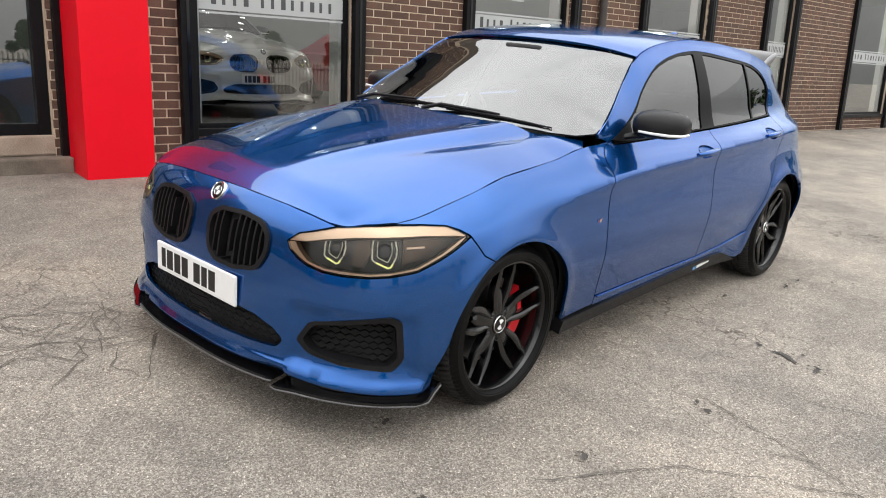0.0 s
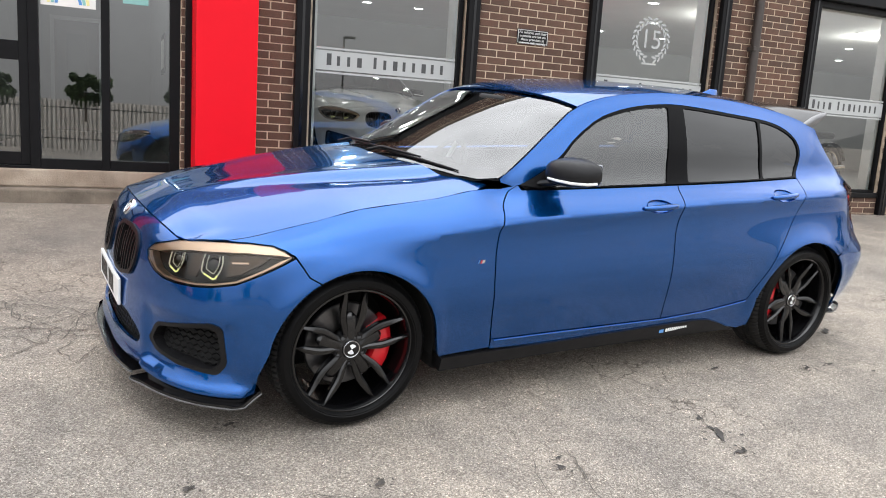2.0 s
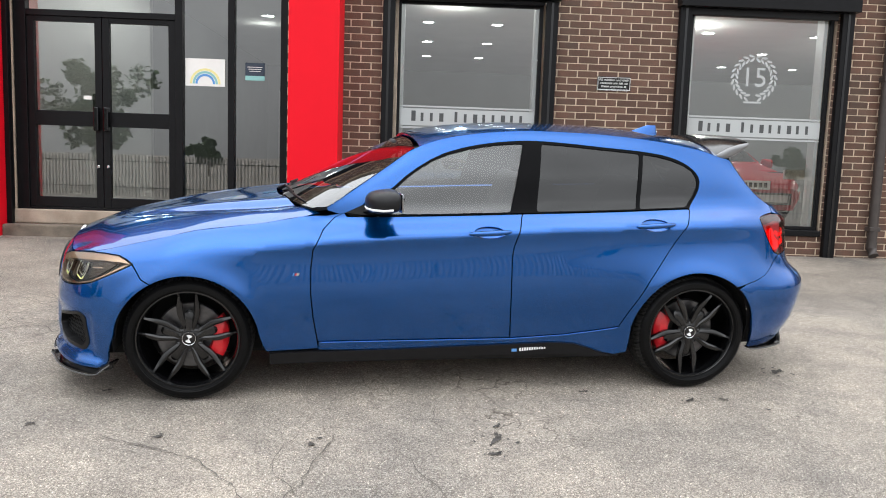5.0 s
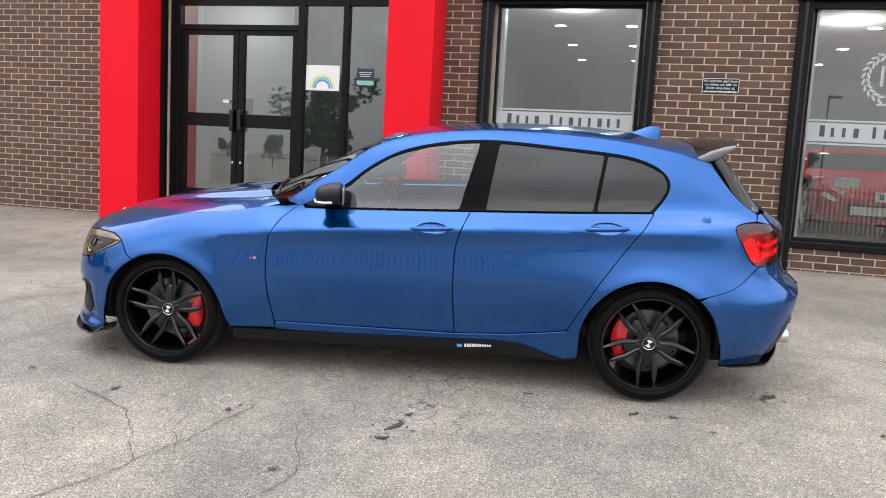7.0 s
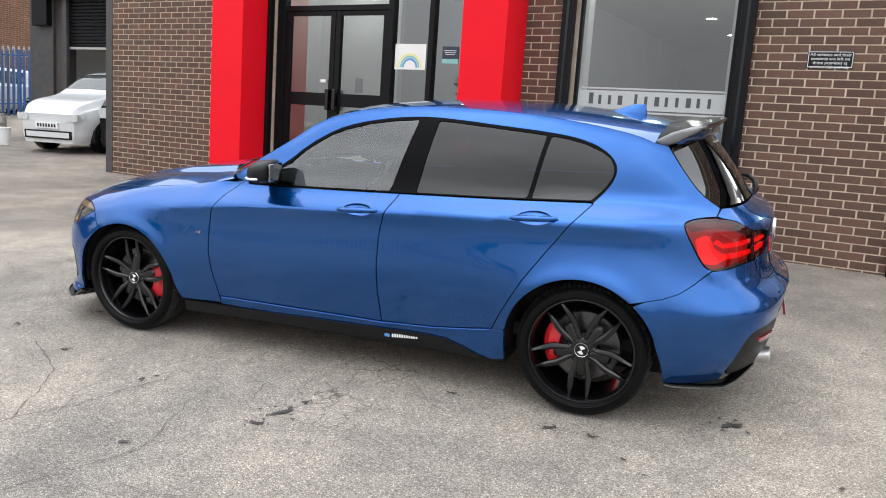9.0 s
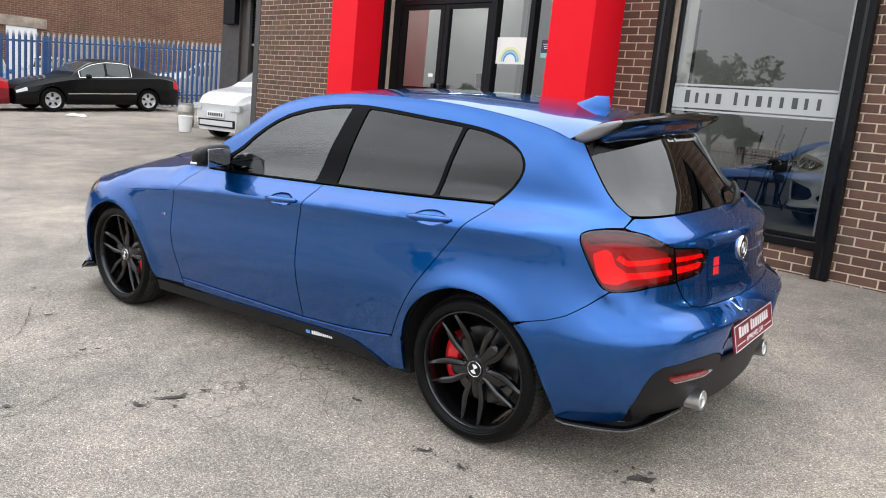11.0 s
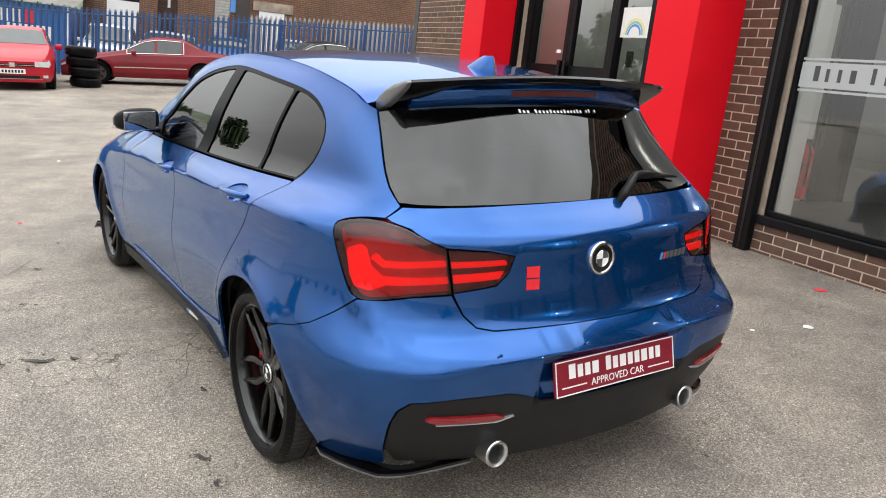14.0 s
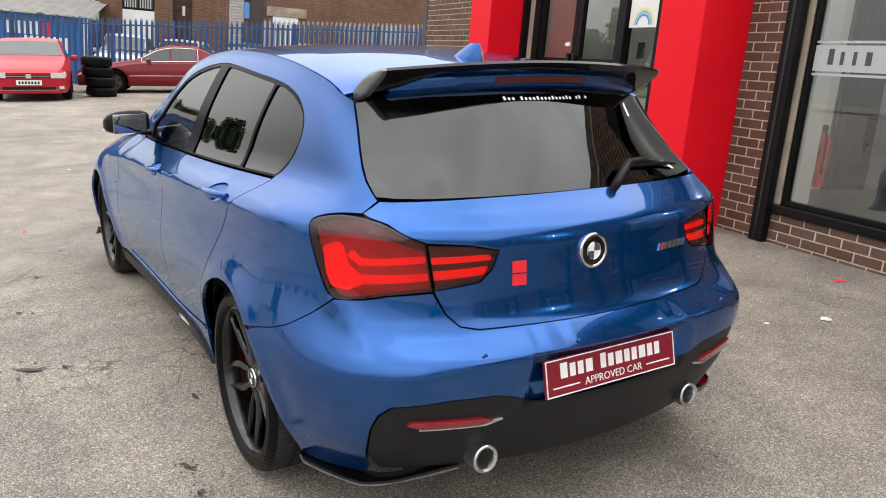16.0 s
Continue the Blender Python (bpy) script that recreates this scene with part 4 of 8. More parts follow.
def shell(s, z, out=0.0):
    """The body's side, nose and tail: the point at distance s round the plan and height z."""
    mirror = 1.0
    if s < 0:
        s, mirror = -s, -1.0
    elif s > LEN:
        s, mirror = 2 * LEN - s, -1.0
    px, py = float(np.interp(s, PLAN_S, PLAN[:, 0])), float(np.interp(s, PLAN_S, PLAN[:, 1]))
    nx, ny = float(np.interp(s, PLAN_S, PLAN_N[:, 0])), float(np.interp(s, PLAN_S, PLAN_N[:, 1]))
    d = inset(px, z)
    if s < 1.0:  # the front bumper steps back below a crease under the lamps
        band = smooth01((s - 0.43) / 0.07) * smooth01((0.93 - s) / 0.06)
        d += 0.015 * band * smooth01((0.472 - z) / 0.06) * smooth01((z - 0.222) / 0.05)
        h = z - FRONT_FOOT(s)
        wing = smooth01((s - 0.425) / 0.035)  # a shelf runs below each side intake, a softer lip below the middle one
        d -= smooth01((0.99 - s) / 0.07) * (wing * 0.032 * clamp((0.050 - h) / 0.040) + (1 - wing) * 0.024 * math.exp(-((h - 0.012) / 0.022) ** 2))
    for cx, cz, r in ARCH:
        if abs(px - cx) < 0.6 and z < 0.85:
            rr = math.hypot(px - cx, z - cz)
            d -= 0.011 * math.exp(-((rr - r) / 0.05) ** 2) * smooth01((z - 0.18) / 0.12)
    if px > 2.0:
        d += 0.028 * smooth01((0.292 - abs(py)) / 0.024) * smooth01((z - 0.43) / 0.03) * smooth01((0.605 - z) / 0.03)
    k = crease_depth(px)
    if k:
        d -= k * math.exp(-math.hypot(z - BODY_LINES[4][0](px), 0.004) / 0.032)
    if s > 4.56:  # the shelf of the rear bumper ends in a curved edge
        d -= 0.017 * smooth01((s - 4.56) / 0.12) * math.exp(-math.hypot(z - BUMPER_EDGE(s), 0.004) / 0.042)
    d -= out
    return (px - nx * d, mirror * (py - ny * d - SKEW), z)


bonnet_mid = curve([(-2.08, .745), (-2.03, .776), (-1.9, .812), (-1.66, .868), (-1.3, .938), (-.98, .985), (-.8, 1.005)])


def edge_curves(key, stations):
    """Where a line of the body runs: y and z as functions of x."""
    pts = [shell(sx(x), BODY_LINES[key][0](x)) for x in stations]
    return curve([(p[0], abs(p[1])) for p in pts]), curve([(p[0], p[2]) for p in pts])


BONNET_Y, BONNET_Z = edge_curves(5, [-2.02, -1.95, -1.85, -1.7, -1.5, -1.3, -1.1, -.95, -.8, -.68])
RAIL_Y, RAIL_Z = edge_curves(6, [-.75, -.65, -.55, -.45, -.35, -.25, -.182, -.1, 0, .2, .459, .75, 1.055, 1.2, 1.4, 1.5, 1.6, 1.7])


def bonnet_top(x, y, out=0.0):
    a = abs(y)
    ye, ze = BONNET_Y(max(x, -1.9)), BONNET_Z(max(x, -1.9))
    if x < -1.9:
        ze -= 0.30 * (-1.9 - x)
    mid = bonnet_mid(x)
    z = mid - (mid - ze) * (a / ye) ** 2.2
    # two raised ridges that open towards the windscreen, and a hollow outside each
    ridge = 0.15 + 0.26 * smooth01((x + 2.05) / 1.25)
    z += 0.012 * math.exp(-((a - ridge) / 0.06) ** 2) * smooth01((x + 2.02) / 0.5)
    z -= 0.010 * math.exp(-((a - ridge - 0.11) / 0.05) ** 2) * smooth01((x + 1.6) / 0.4)
    if NOSE_X is not None and a < 0.72:
        w = 1 - smooth01((x - NOSE_X(a)) / 0.16)
        if w > 0:
            z += NOSE_FIX(a) * w
    return (x, y, z + out)


# the bonnet's front edge settles on the bumper and the lamps
NOSE_X = None
NOSE_EDGE = [(0, .762), (.06, .7615), (.12, .761), (.25, .755), (.36, .747), (.47, .734), (.578, .716), (.70, .727), (.815, .735)]
_nose = [shell(a, b) for a, b in NOSE_EDGE]
_fix = [(abs(p[1]), p[2] - bonnet_top(p[0], p[1])[2]) for p in _nose]
NOSE_FIX = curve([(a if i else 0.0, b) for i, (a, b) in enumerate(_fix)])
NOSE_X = curve([(abs(p[1]) if i else 0.0, p[0]) for i, p in enumerate(_nose)])


def screen_top(x, y, out=0.0):
    mid = 0.995 + 0.462 * (x + 0.885) + 0.014 * math.sin(math.pi * clamp((x + 0.885) / 0.72))
    ye, ze = RAIL_Y(max(x, -.68)), RAIL_Z(max(x, -.68))
    if x < -.68:
        ze += 0.455 * (x + .68)
    return (x, y, mid - (mid - ze) * (abs(y) / ye) ** 2.0 + out)


roof_mid = curve([(-.22, 1.325), (-.08, 1.366), (.15, 1.400), (.5, 1.421), (.8, 1.422), (1.1, 1.407), (1.4, 1.376), (1.65, 1.338), (1.9, 1.29)])


def roof_top(x, y, out=0.0):
    mid = roof_mid(x)
    ye, ze = RAIL_Y(min(x, 1.6)), RAIL_Z(min(x, 1.6))
    if x > 1.6:
        ze += roof_mid(x) - roof_mid(1.6)
    return (x, y, mid - (mid - ze) * (abs(y) / ye) ** 2.6 + out)


# the rear window: upright edge on the body side as distance round the plan by height, and the middle line
GLASS_SIDE = curve([(0.99, 4.735), (1.012, 4.700), (1.04, 4.640), (1.08, 4.585), (1.13, 4.527), (1.215, 4.442), (1.26, 4.402)])
glass_mid = curve([(0.99, 2.008), (1.01, 1.995), (1.10, 1.932), (1.20, 1.858), (1.27, 1.800), (1.32, 1.755)])


def rear_glass(y, z, out=0.0):
    e = shell(GLASS_SIDE(z), z)
    m = glass_mid(z)
    k = (abs(y) / abs(e[1])) ** 2
    return (m - (m - e[0]) * k + out * 0.75, y, z + out * 0.65)

from mathutils.geometry import delaunay_2d_cdt


def side_fn(s, z, out=0.0):
    return shell(s, z, out)


def resample(loop, step):
    out = []
    for a, b in zip(loop, loop[1:] + loop[:1]):
        n = max(1, int(math.hypot(b[0] - a[0], b[1] - a[1]) / step))
        out += [(a[0] + (b[0] - a[0]) * k / n, a[1] + (b[1] - a[1]) * k / n) for k in range(n)]
    return out


def rounded(loop, r=0.012, n=3):
    """The loop with its sharp corners rounded off."""
    out = []
    m = len(loop)
    for i in range(m):
        p, a, b = Vector(loop[i]), Vector(loop[i - 1]), Vector(loop[(i + 1) % m])
        u, v = (a - p), (b - p)
        if u.length < 1e-6 or v.length < 1e-6:
            continue
        ang = u.angle(v)
        if ang > radians(150):
            out.append(tuple(p))
            continue
        t = min(r, 0.4 * u.length, 0.4 * v.length)
        q0, q1 = p + u.normalized() * t, p + v.normalized() * t
        for k in range(n + 1):
            w = k / n
            out.append(tuple(q0 * (1 - w) ** 2 + p * (2 * w * (1 - w)) + q1 * w * w))
    return out


def inside(pts, loop):
    pts = np.asarray(pts)
    x, y = pts[:, 0], pts[:, 1]
    res = np.zeros(len(pts), bool)
    L = np.asarray(loop)
    for (x0, y0), (x1, y1) in zip(L, np.roll(L, -1, 0)):
        if y0 == y1:
            continue
        c = ((y0 > y) != (y1 > y)) & (x < (x1 - x0) * (y - y0) / (y1 - y0) + x0)
        res ^= c
    return res


CREASES = crease_lines()


def sheet_mesh(name, fn, outer, holes, mat, step, thick, out, flip, mirror):
    """A curved sheet of some thickness over a flat outline, with exact normals."""
    loops = [resample(outer, step * 0.7)] + [resample(h, step * 0.6) for h in holes]
    bpts = np.array([p for l in loops for p in l])
    lo, hi = bpts.min(0), bpts.max(0)
    gx, gy = np.meshgrid(np.arange(lo[0] + step * 0.5, hi[0], step), np.arange(lo[1] + step * 0.5, hi[1], step))
    grid = np.stack([gx.ravel(), gy.ravel()], 1)
    keep = inside(grid, loops[0])
    for h in loops[1:]:
        keep &= ~inside(grid, h)
    grid = grid[keep]
    if len(grid):
        near = np.array([np.min(np.hypot(*(bpts - g).T)) for g in grid])
        grid = grid[near > 0.55 * step]
    folds = []
    if fn is side_fn and mat is M_PAINT:
        for run in CREASES:
            run = np.array(run)
            ok = inside(run, loops[0])
            for h in loops[1:]:
                ok &= ~inside(run, h)
            for p, o in zip(run, ok):
                if o and np.min(np.hypot(*(bpts - p).T)) > 0.006:
                    folds.append(tuple(p))
    if folds:
        F = np.array(folds)
        grid = grid[np.array([np.min(np.hypot(*(F - g).T)) for g in grid]) > 0.5 * step]
    verts = [Vector(p) for p in bpts] + [Vector(p) for p in grid] + [Vector(p) for p in folds]
    edges, k = [], 0
    for l in loops:
        edges += [(k + i, k + (i + 1) % len(l)) for i in range(len(l))]
        k += len(l)
    k += len(grid)
    edges += [(k + i, k + i + 1) for i in range(len(folds) - 1) if math.hypot(folds[i + 1][0] - folds[i][0], folds[i + 1][1] - folds[i][1]) < 0.02]
    v2, _e, faces = delaunay_2d_cdt(verts, edges, [], 0, 1e-6)[:3]
    cen = np.array([[sum(v2[i].x for i in f) / len(f), sum(v2[i].y for i in f) / len(f)] for f in faces])
    ok = inside(cen, loops[0])
    for h in loops[1:]:
        ok &= ~inside(cen, h)
    faces = [f for f, o in zip(faces, ok) if o]
    e = 0.003
    P, N = [], []
    for v in v2:
        p = Vector(fn(v.x, v.y, out))
        n = (Vector(fn(v.x + e, v.y, out)) - Vector(fn(v.x - e, v.y, out))).cross(Vector(fn(v.x, v.y + e, out)) - Vector(fn(v.x, v.y - e, out))).normalized()
        if flip:
            n = -n
        if mirror:
            p.y, n.y = -p.y, -n.y
        P.append(p)
        N.append(n)
    tris, turn = [], 0.0
    for a, b, c in (f[:3] for f in faces):
        area = (v2[b] - v2[a]).cross(v2[c] - v2[a])
        if abs(area) > 1.5e-6:
            tris.append((a, b, c) if area > 0 else (a, c, b))
            turn += (P[tris[-1][1]] - P[a]).cross(P[tris[-1][2]] - P[a]).dot(N[a])
    if turn < 0:
        tris = [(a, c, b) for a, b, c in tris]
    count = {}
    for t in tris:
        for a, b in ((t[0], t[1]), (t[1], t[2]), (t[2], t[0])):
            count[(a, b)] = 1
    rim = [(a, b) for a, b in count if (b, a) not in count]
    allp = list(P)
    quads = []
    if thick:
        for a, b in rim:
            k = len(allp)
            allp += [P[b], P[a], P[a] - N[a] * thick, P[b] - N[b] * thick]
            quads.append((k, k + 1, k + 2, k + 3))
    used = sorted({i for f in tris + quads for i in f})
    idx = {o: i for i, o in enumerate(used)}
    me = bpy.data.meshes.new(name)
    me.from_pydata([allp[i] for i in used], [], [tuple(idx[i] for i in f) for f in tris + quads])
    me.materials.append(mat)
    me.polygons.foreach_set("use_smooth", [True] * len(me.polygons))
    normals = []
    for t in tris:
        normals += [N[i] for i in t]
    for q in quads:
        n = (allp[q[1]] - allp[q[0]]).cross(allp[q[2]] - allp[q[0]]).normalized()
        normals += [n] * 4
    me.normals_split_custom_set([tuple(n) for n in normals])
    return me


def sheet(name, fn, outer, mat, parent, holes=(), step=0.035, thick=0.012, out=0.0, flip=False, both=False, label=""):
    """One body panel, or a left and right pair of it."""
    made = []
    for mirror in ((False, True) if both else (False,)):
        ob = new(name, sheet_mesh(name, fn, list(outer), [list(h) for h in holes], mat, step, thick, out, flip, mirror))
        ob.parent = parent[1 if mirror else 0] if isinstance(parent, (list, tuple)) else parent
        made.append(tagged(ob, label))
    return made


def mirrored(half, centre=0.0):
    """A whole loop from its left half, which runs from the middle line to the middle line."""
    return list(half) + [(2 * centre - a, b) for a, b in reversed(half) if abs(a - centre) > 1e-4]


def arch_points(i, a0, a1, grow=0.0, n=22):
    cx, cz, r = ARCH[i]
    return [(sx(cx + (r + grow) * math.cos(radians(a0 + (a1 - a0) * k / n))), cz + (r + grow) * math.sin(radians(a0 + (a1 - a0) * k / n))) for k in range(n + 1)]


def X(*pts):
    return [(sx(a), b) for a, b in pts]


def part_y(name, bm, mat, parent, both=True, label="", smooth=40):
    """A part and its twin on the other side."""
    a = part(name, bm, mat, parent[0] if isinstance(parent, (list, tuple)) else parent, label, smooth)
    if not both:
        return a
    b2 = bmesh.new()
    b2.from_mesh(a.data)
    for v in b2.verts:
        v.co.y = -v.co.y
    bmesh.ops.reverse_faces(b2, faces=b2.faces)
    part(name, b2, mat, parent[1] if isinstance(parent, (list, tuple)) else parent, label, smooth)
    return a


# ---- the car's outlines ----
HEADLAMP = [(.413, .647), (.448, .673), (.586, .710), (.70, .722), (.815, .729), (.93, .732), (1.027, .729), (1.075, .715), (1.108, .698), (1.06, .672), (.998, .644), (.893, .600),
            (.80, .582), (.721, .573), (.63, .570), (.559, .573), (.50, .585), (.464, .601), (.43, .622)]
LAMP_OUT = [(4.48, .934), (4.514, .951), (4.603, .963), (4.70, .962), (4.807, .952), (4.941, .906), (4.963, .776), (4.826, .767), (4.73, .752), (4.644, .741), (4.595, .757), (4.533, .848)]
def eased(run, times=2):
    """An open run of points with its corners cut, ends kept."""
    for _ in range(times):
        cut = [run[0]]
        for (a, b), (c, d) in zip(run, run[1:]):
            cut += [(a * .75 + c * .25, b * .75 + d * .25), (a * .25 + c * .75, b * .25 + d * .75)]
        run = cut + [run[-1]]
    return run


LAMP_OUT = eased(LAMP_OUT[6:] + LAMP_OUT[:6])
LAMP_IN = [(4.949, .902), (5.086, .895), (5.172, .879), (5.151, .831), (5.111, .797), (4.971, .779)]
WINDOW = X((-.565, .950), (-.45, 1.002), (-.34, 1.062), (-.23, 1.160), (-.081, 1.248), (.04, 1.287), (.165, 1.313), (.30, 1.330), (.445, 1.338), (.64, 1.328), (.846, 1.311), (1.0, 1.300), (1.148, 1.285),
           (1.25, 1.263), (1.328, 1.234), (1.385, 1.195), (1.413, 1.15), (1.405, 1.10), (1.375, 1.050), (1.322, .990))
GAP_F = X((-.577, .947), (-.62, .925), (-.68, .869), (-.732, .775), (-.742, .68), (-.743, .565), (-.73, .43), (-.707, .299))
GAP_M = X((.359, .954), (.321, .863), (.30, .79), (.293, .739), (.292, .60), (.296, .464), (.307, .303))
GAP_R = X((1.322, .986), (1.238, .886), (1.15, .765), (1.055, .627), (.99, .515), (.952, .45), (.908, .363))


def waist(x0, x1, n=8, drop=0.004):
    return [(sx(x0 + (x1 - x0) * k / n), BODY_LINES[5][0](x0 + (x1 - x0) * k / n) - drop) for k in range(n + 1)]


def rail(x0, x1, n=10, drop=0.0):
    return [(sx(x0 + (x1 - x0) * k / n), BODY_LINES[6][0](x0 + (x1 - x0) * k / n) - drop) for k in range(n + 1)]


def shifted(pts, ds, dz=0.0):
    return [(a + ds, b + dz) for a, b in pts]


def plan_edge(key, x0, x1, n, inset=0.004):
    """A body line as (x, y) points of the left side."""
    out = []
    for k in range(n + 1):
        x = x0 + (x1 - x0) * k / n
        p = shell(sx(x), BODY_LINES[key][0](x))
        out.append((p[0], p[1] + inset))
    return out


def build_car():
    car = thing("hatchback_car", "metallic blue five-door hatchback with black wheels, parked on tarmac", "car", YARD @ pose(0, SKEW, 0))
    # --- painted panels ---
    fog = rounded([(.474, .322), (.522, .395), (.812, .450), (.850, .432), (.868, .292), (.830, .248), (.643, .258), (.52, .280)], 0.02)
    kid = rounded([(.014, .625), (.022, .670), (.072, .697), (.20, .703), (.292, .690), (.336, .652), (.338, .588), (.300, .528), (.19, .508), (.078, .511), (.028, .545)], 0.025, 4)
    intake = rounded(mirrored([(0, .385), (.20, .381), (.30, .372), (.385, .345), (.432, .312), (.40, .276), (.28, .268), (0, .262)]), 0.02)
    half = ([(0, .762), (.12, .761), (.25, .755), (.36, .747), (.47, .733), (.578, .714), (.448, .679), (.408, .648), (.426, .619), (.461, .597), (.498, .581), (.558, .569), (.63, .566), (.721, .569), (.80, .578),
             (.893, .596), (.998, .640), (1.06, .668), (1.112, .693), (1.137, .660), (1.158, .628)] + arch_points(0, 119, 172, 0, 10)
            + [(.985, .26), (.972, .188)] + [(q, FRONT_FOOT(q)) for q in (.93, .85, .78, .69, .60, .55, .50, .47, .44, .41, .38, .34, .30, .25, .2, .1, 0)])
    bumper = sheet("front_bumper", side_fn, mirrored(half), M_PAINT, car, holes=[fog, [(-a, b) for a, b in fog], kid, [(-a, b) for a, b in kid], intake], step=0.022)[0]
    fender = ([(.822, .735), (.93, .737), (1.03, .734), (1.08, .720), (1.114, .702), (1.141, .664), (1.162, .632)] + arch_points(0, 118, 8, 0, 24)
              + X((-.975, .28), (-.958, .248), (-.85, .252), (-.705, .258)) + shifted(GAP_F[::-1], -.003) + [(sx(x), BODY_LINES[5][0](x)) for x in (-.66, -.72, -.8, -.95, -1.1, -1.3, -1.45, -1.6, -1.7, -1.8)])
    sheet("front_wing", side_fn, fender, M_PAINT, car, both=True, step=0.022)
    doors = []
    for nm, loop in (("front_door", shifted(GAP_F, .003) + X((-.2, .301), (.1, .302)) + shifted(GAP_M[::-1], -.003) + waist(.355, -.56)),
                     ("rear_door", shifted(GAP_M, .003) + X((.6, .320), (.8, .346)) + shifted(GAP_R[::-1], -.003) + waist(1.31, .368))):
        hx, hz = (.17, .868) if nm == "front_door" else (1.08, .913)
        cup = [(sx(hx) + .085 * math.cos(a * math.pi / 12), hz + .030 * math.sin(a * math.pi / 12)) for a in range(24)]
        pair = sheet(nm, side_fn, loop, M_PAINT, car, holes=[cup], both=True, step=0.022, label="closed blue door with a body-coloured pull handle")
        dish = lambda a, b, o=0.0, c=(sx(hx), hz): shell(a, b, o - 0.032 * max(0.0, 1 - ((a - c[0]) / .087) ** 2 - ((b - c[1]) / .031) ** 2) ** 0.6)
        sheet("handle_recess", dish, cup, M_PAINT, pair, both=True, step=0.012, thick=0)
        bar = bmesh.new()
        p0, p1 = shell(sx(hx - .108), hz - .004), shell(sx(hx + .108), hz + .008)
        pts = [(p0[0] + (p1[0] - p0[0]) * k / 10, p0[1] + (p1[1] - p0[1]) * k / 10 - 0.019 * math.sin(math.pi * k / 10) ** 0.45 - 0.001, p0[2] + (p1[2] - p0[2]) * k / 10) for k in range(11)]
        tube(bar, pts, [0.009, 0.0145, 0.0165, 0.0175, 0.018, 0.018, 0.018, 0.0175, 0.0165, 0.0145, 0.009], 14, squash=0.8)
        part_y("door_handle", bar, M_PAINT, pair)
        doors.append(pair)
    sill = X((-.70, .295), (-.2, .296), (.307, .298), (.6, .315), (.8, .341), (.903, .358), (.965, .375), (.972, .355), (.968, .21), (.9, .195), (.80, .215), (.66, .262), (.55, .266), (.2, .256), (-.3, .240), (-.70, .250))
    sheet("sill", side_fn, sill, M_PAINT, car, both=True)
    bead = [shell(sx(a), b, .004) for a, b in ((-.69, .2905), (-.45, .291), (-.2, .2915), (.05, .2925), (.307, .294), (.45, .303), (.6, .312), (.8, .337), (.90, .354))]
    part_y("sill_bead", tube(bmesh.new(), bead, .0045, 8), M_PAINT, car)
    side = (rail(-.66, 1.575, 26) + [(GLASS_SIDE(z) - .004, z) for z in (1.258, 1.235, 1.20, 1.16, 1.12, 1.08, 1.045, 1.02)] + [(4.718, 1.004)] + eased([(4.672, .972), (4.60, .968), (4.510, .956), (4.474, .936), (4.527, .846), (4.589, .754), (4.628, .744)]) + [(4.55, .690), (4.472, .644), (4.40, .618), (4.328, .602)]
            + arch_points(1, 52, 170, 0, 22) + [(sx(.979), .372)] + shifted(GAP_R[::-1], .003) + eased(WINDOW, 1)[::-1] + X((-.60, .944), (-.655, .958)))
    sheet("rear_quarter_panel", side_fn, side, M_PAINT, car, both=True, step=0.019)
    rear = ([(LEN, .659), (5.385, .661), (5.103, .665), (5.043, .676), (5.0, .711), (4.963, .770), (4.826, .762), (4.73, .747), (4.632, .7395), (4.552, .6865), (4.473, .6410), (4.40, .6148), (4.331, .5990)][::1]
            + arch_points(1, 49, 15, 0, 8) + [(sx(1.715), .30), (sx(1.738), .215), (4.55, .212), (4.70, .226), (4.747, .240), (4.757, .308), (4.785, .410), (4.808, .458), (4.845, .488), (5.0, .499), (5.14, .496), (5.20, .478), (5.264, .449), (LEN, .440)])
    rear_bumper = sheet("rear_bumper", side_fn, mirrored(rear, LEN), M_PAINT, car, step=0.03)[0]
    gate = [(LEN, 1.0065), (5.2, 1.006), (5.0, 1.0045), (4.85, 1.0035), (4.735, 1.002), (4.680, .972), (4.71, .966), (4.807, .9545), (4.944, .9085), (5.086, .899), (5.177, .881), (5.155, .829), (5.1135, .7935), (4.970, .7755), (5.004, .7145), (5.045, .680), (5.104, .669), (5.385, .6635), (LEN, .6615)]
    tailgate = sheet("tailgate", side_fn, mirrored(gate, LEN), M_PAINT, car, step=0.03)[0]
    # --- top panels ---
    edge = plan_edge(5, -1.86, -.70, 16)
    bonnet = [(NOSE_X(a) + .004, -a) for a in (0, .06, .12, .18, .25, .32, .40, .47, .54, .60)] + [(NOSE_X(.66) + .004, -.66)] + [e for e in edge if max(-1.80, NOSE_X(.66) + .02) < e[0] < -.735] + [(-.700, -.688), (-.742, -.645), (-.815, -.55), (-.875, -.42), (-.93, -.22), (-.948, 0)]
    sheet("bonnet", bonnet_top, mirrored_y(bonnet), M_PAINT, car, step=0.03, thick=0.008)
    rl = plan_edge(6, -.175, 1.60, 26, 0.006)
    roof = [(-.185, 0), (-.183, -.25), (-.178, -.46)] + rl + [(1.60, -.4), (1.615, 0)]
    sheet("roof", roof_top, mirrored_y(roof), M_PAINT, car, step=0.04)
    sc = plan_edge(6, -.665, -.20, 12, 0.010)
    screen = [(-.915, 0), (-.900, -.2), (-.85, -.42), (-.79, -.58), (-.735, -.670)] + sc + [(-.188, -.3), (-.192, 0)]
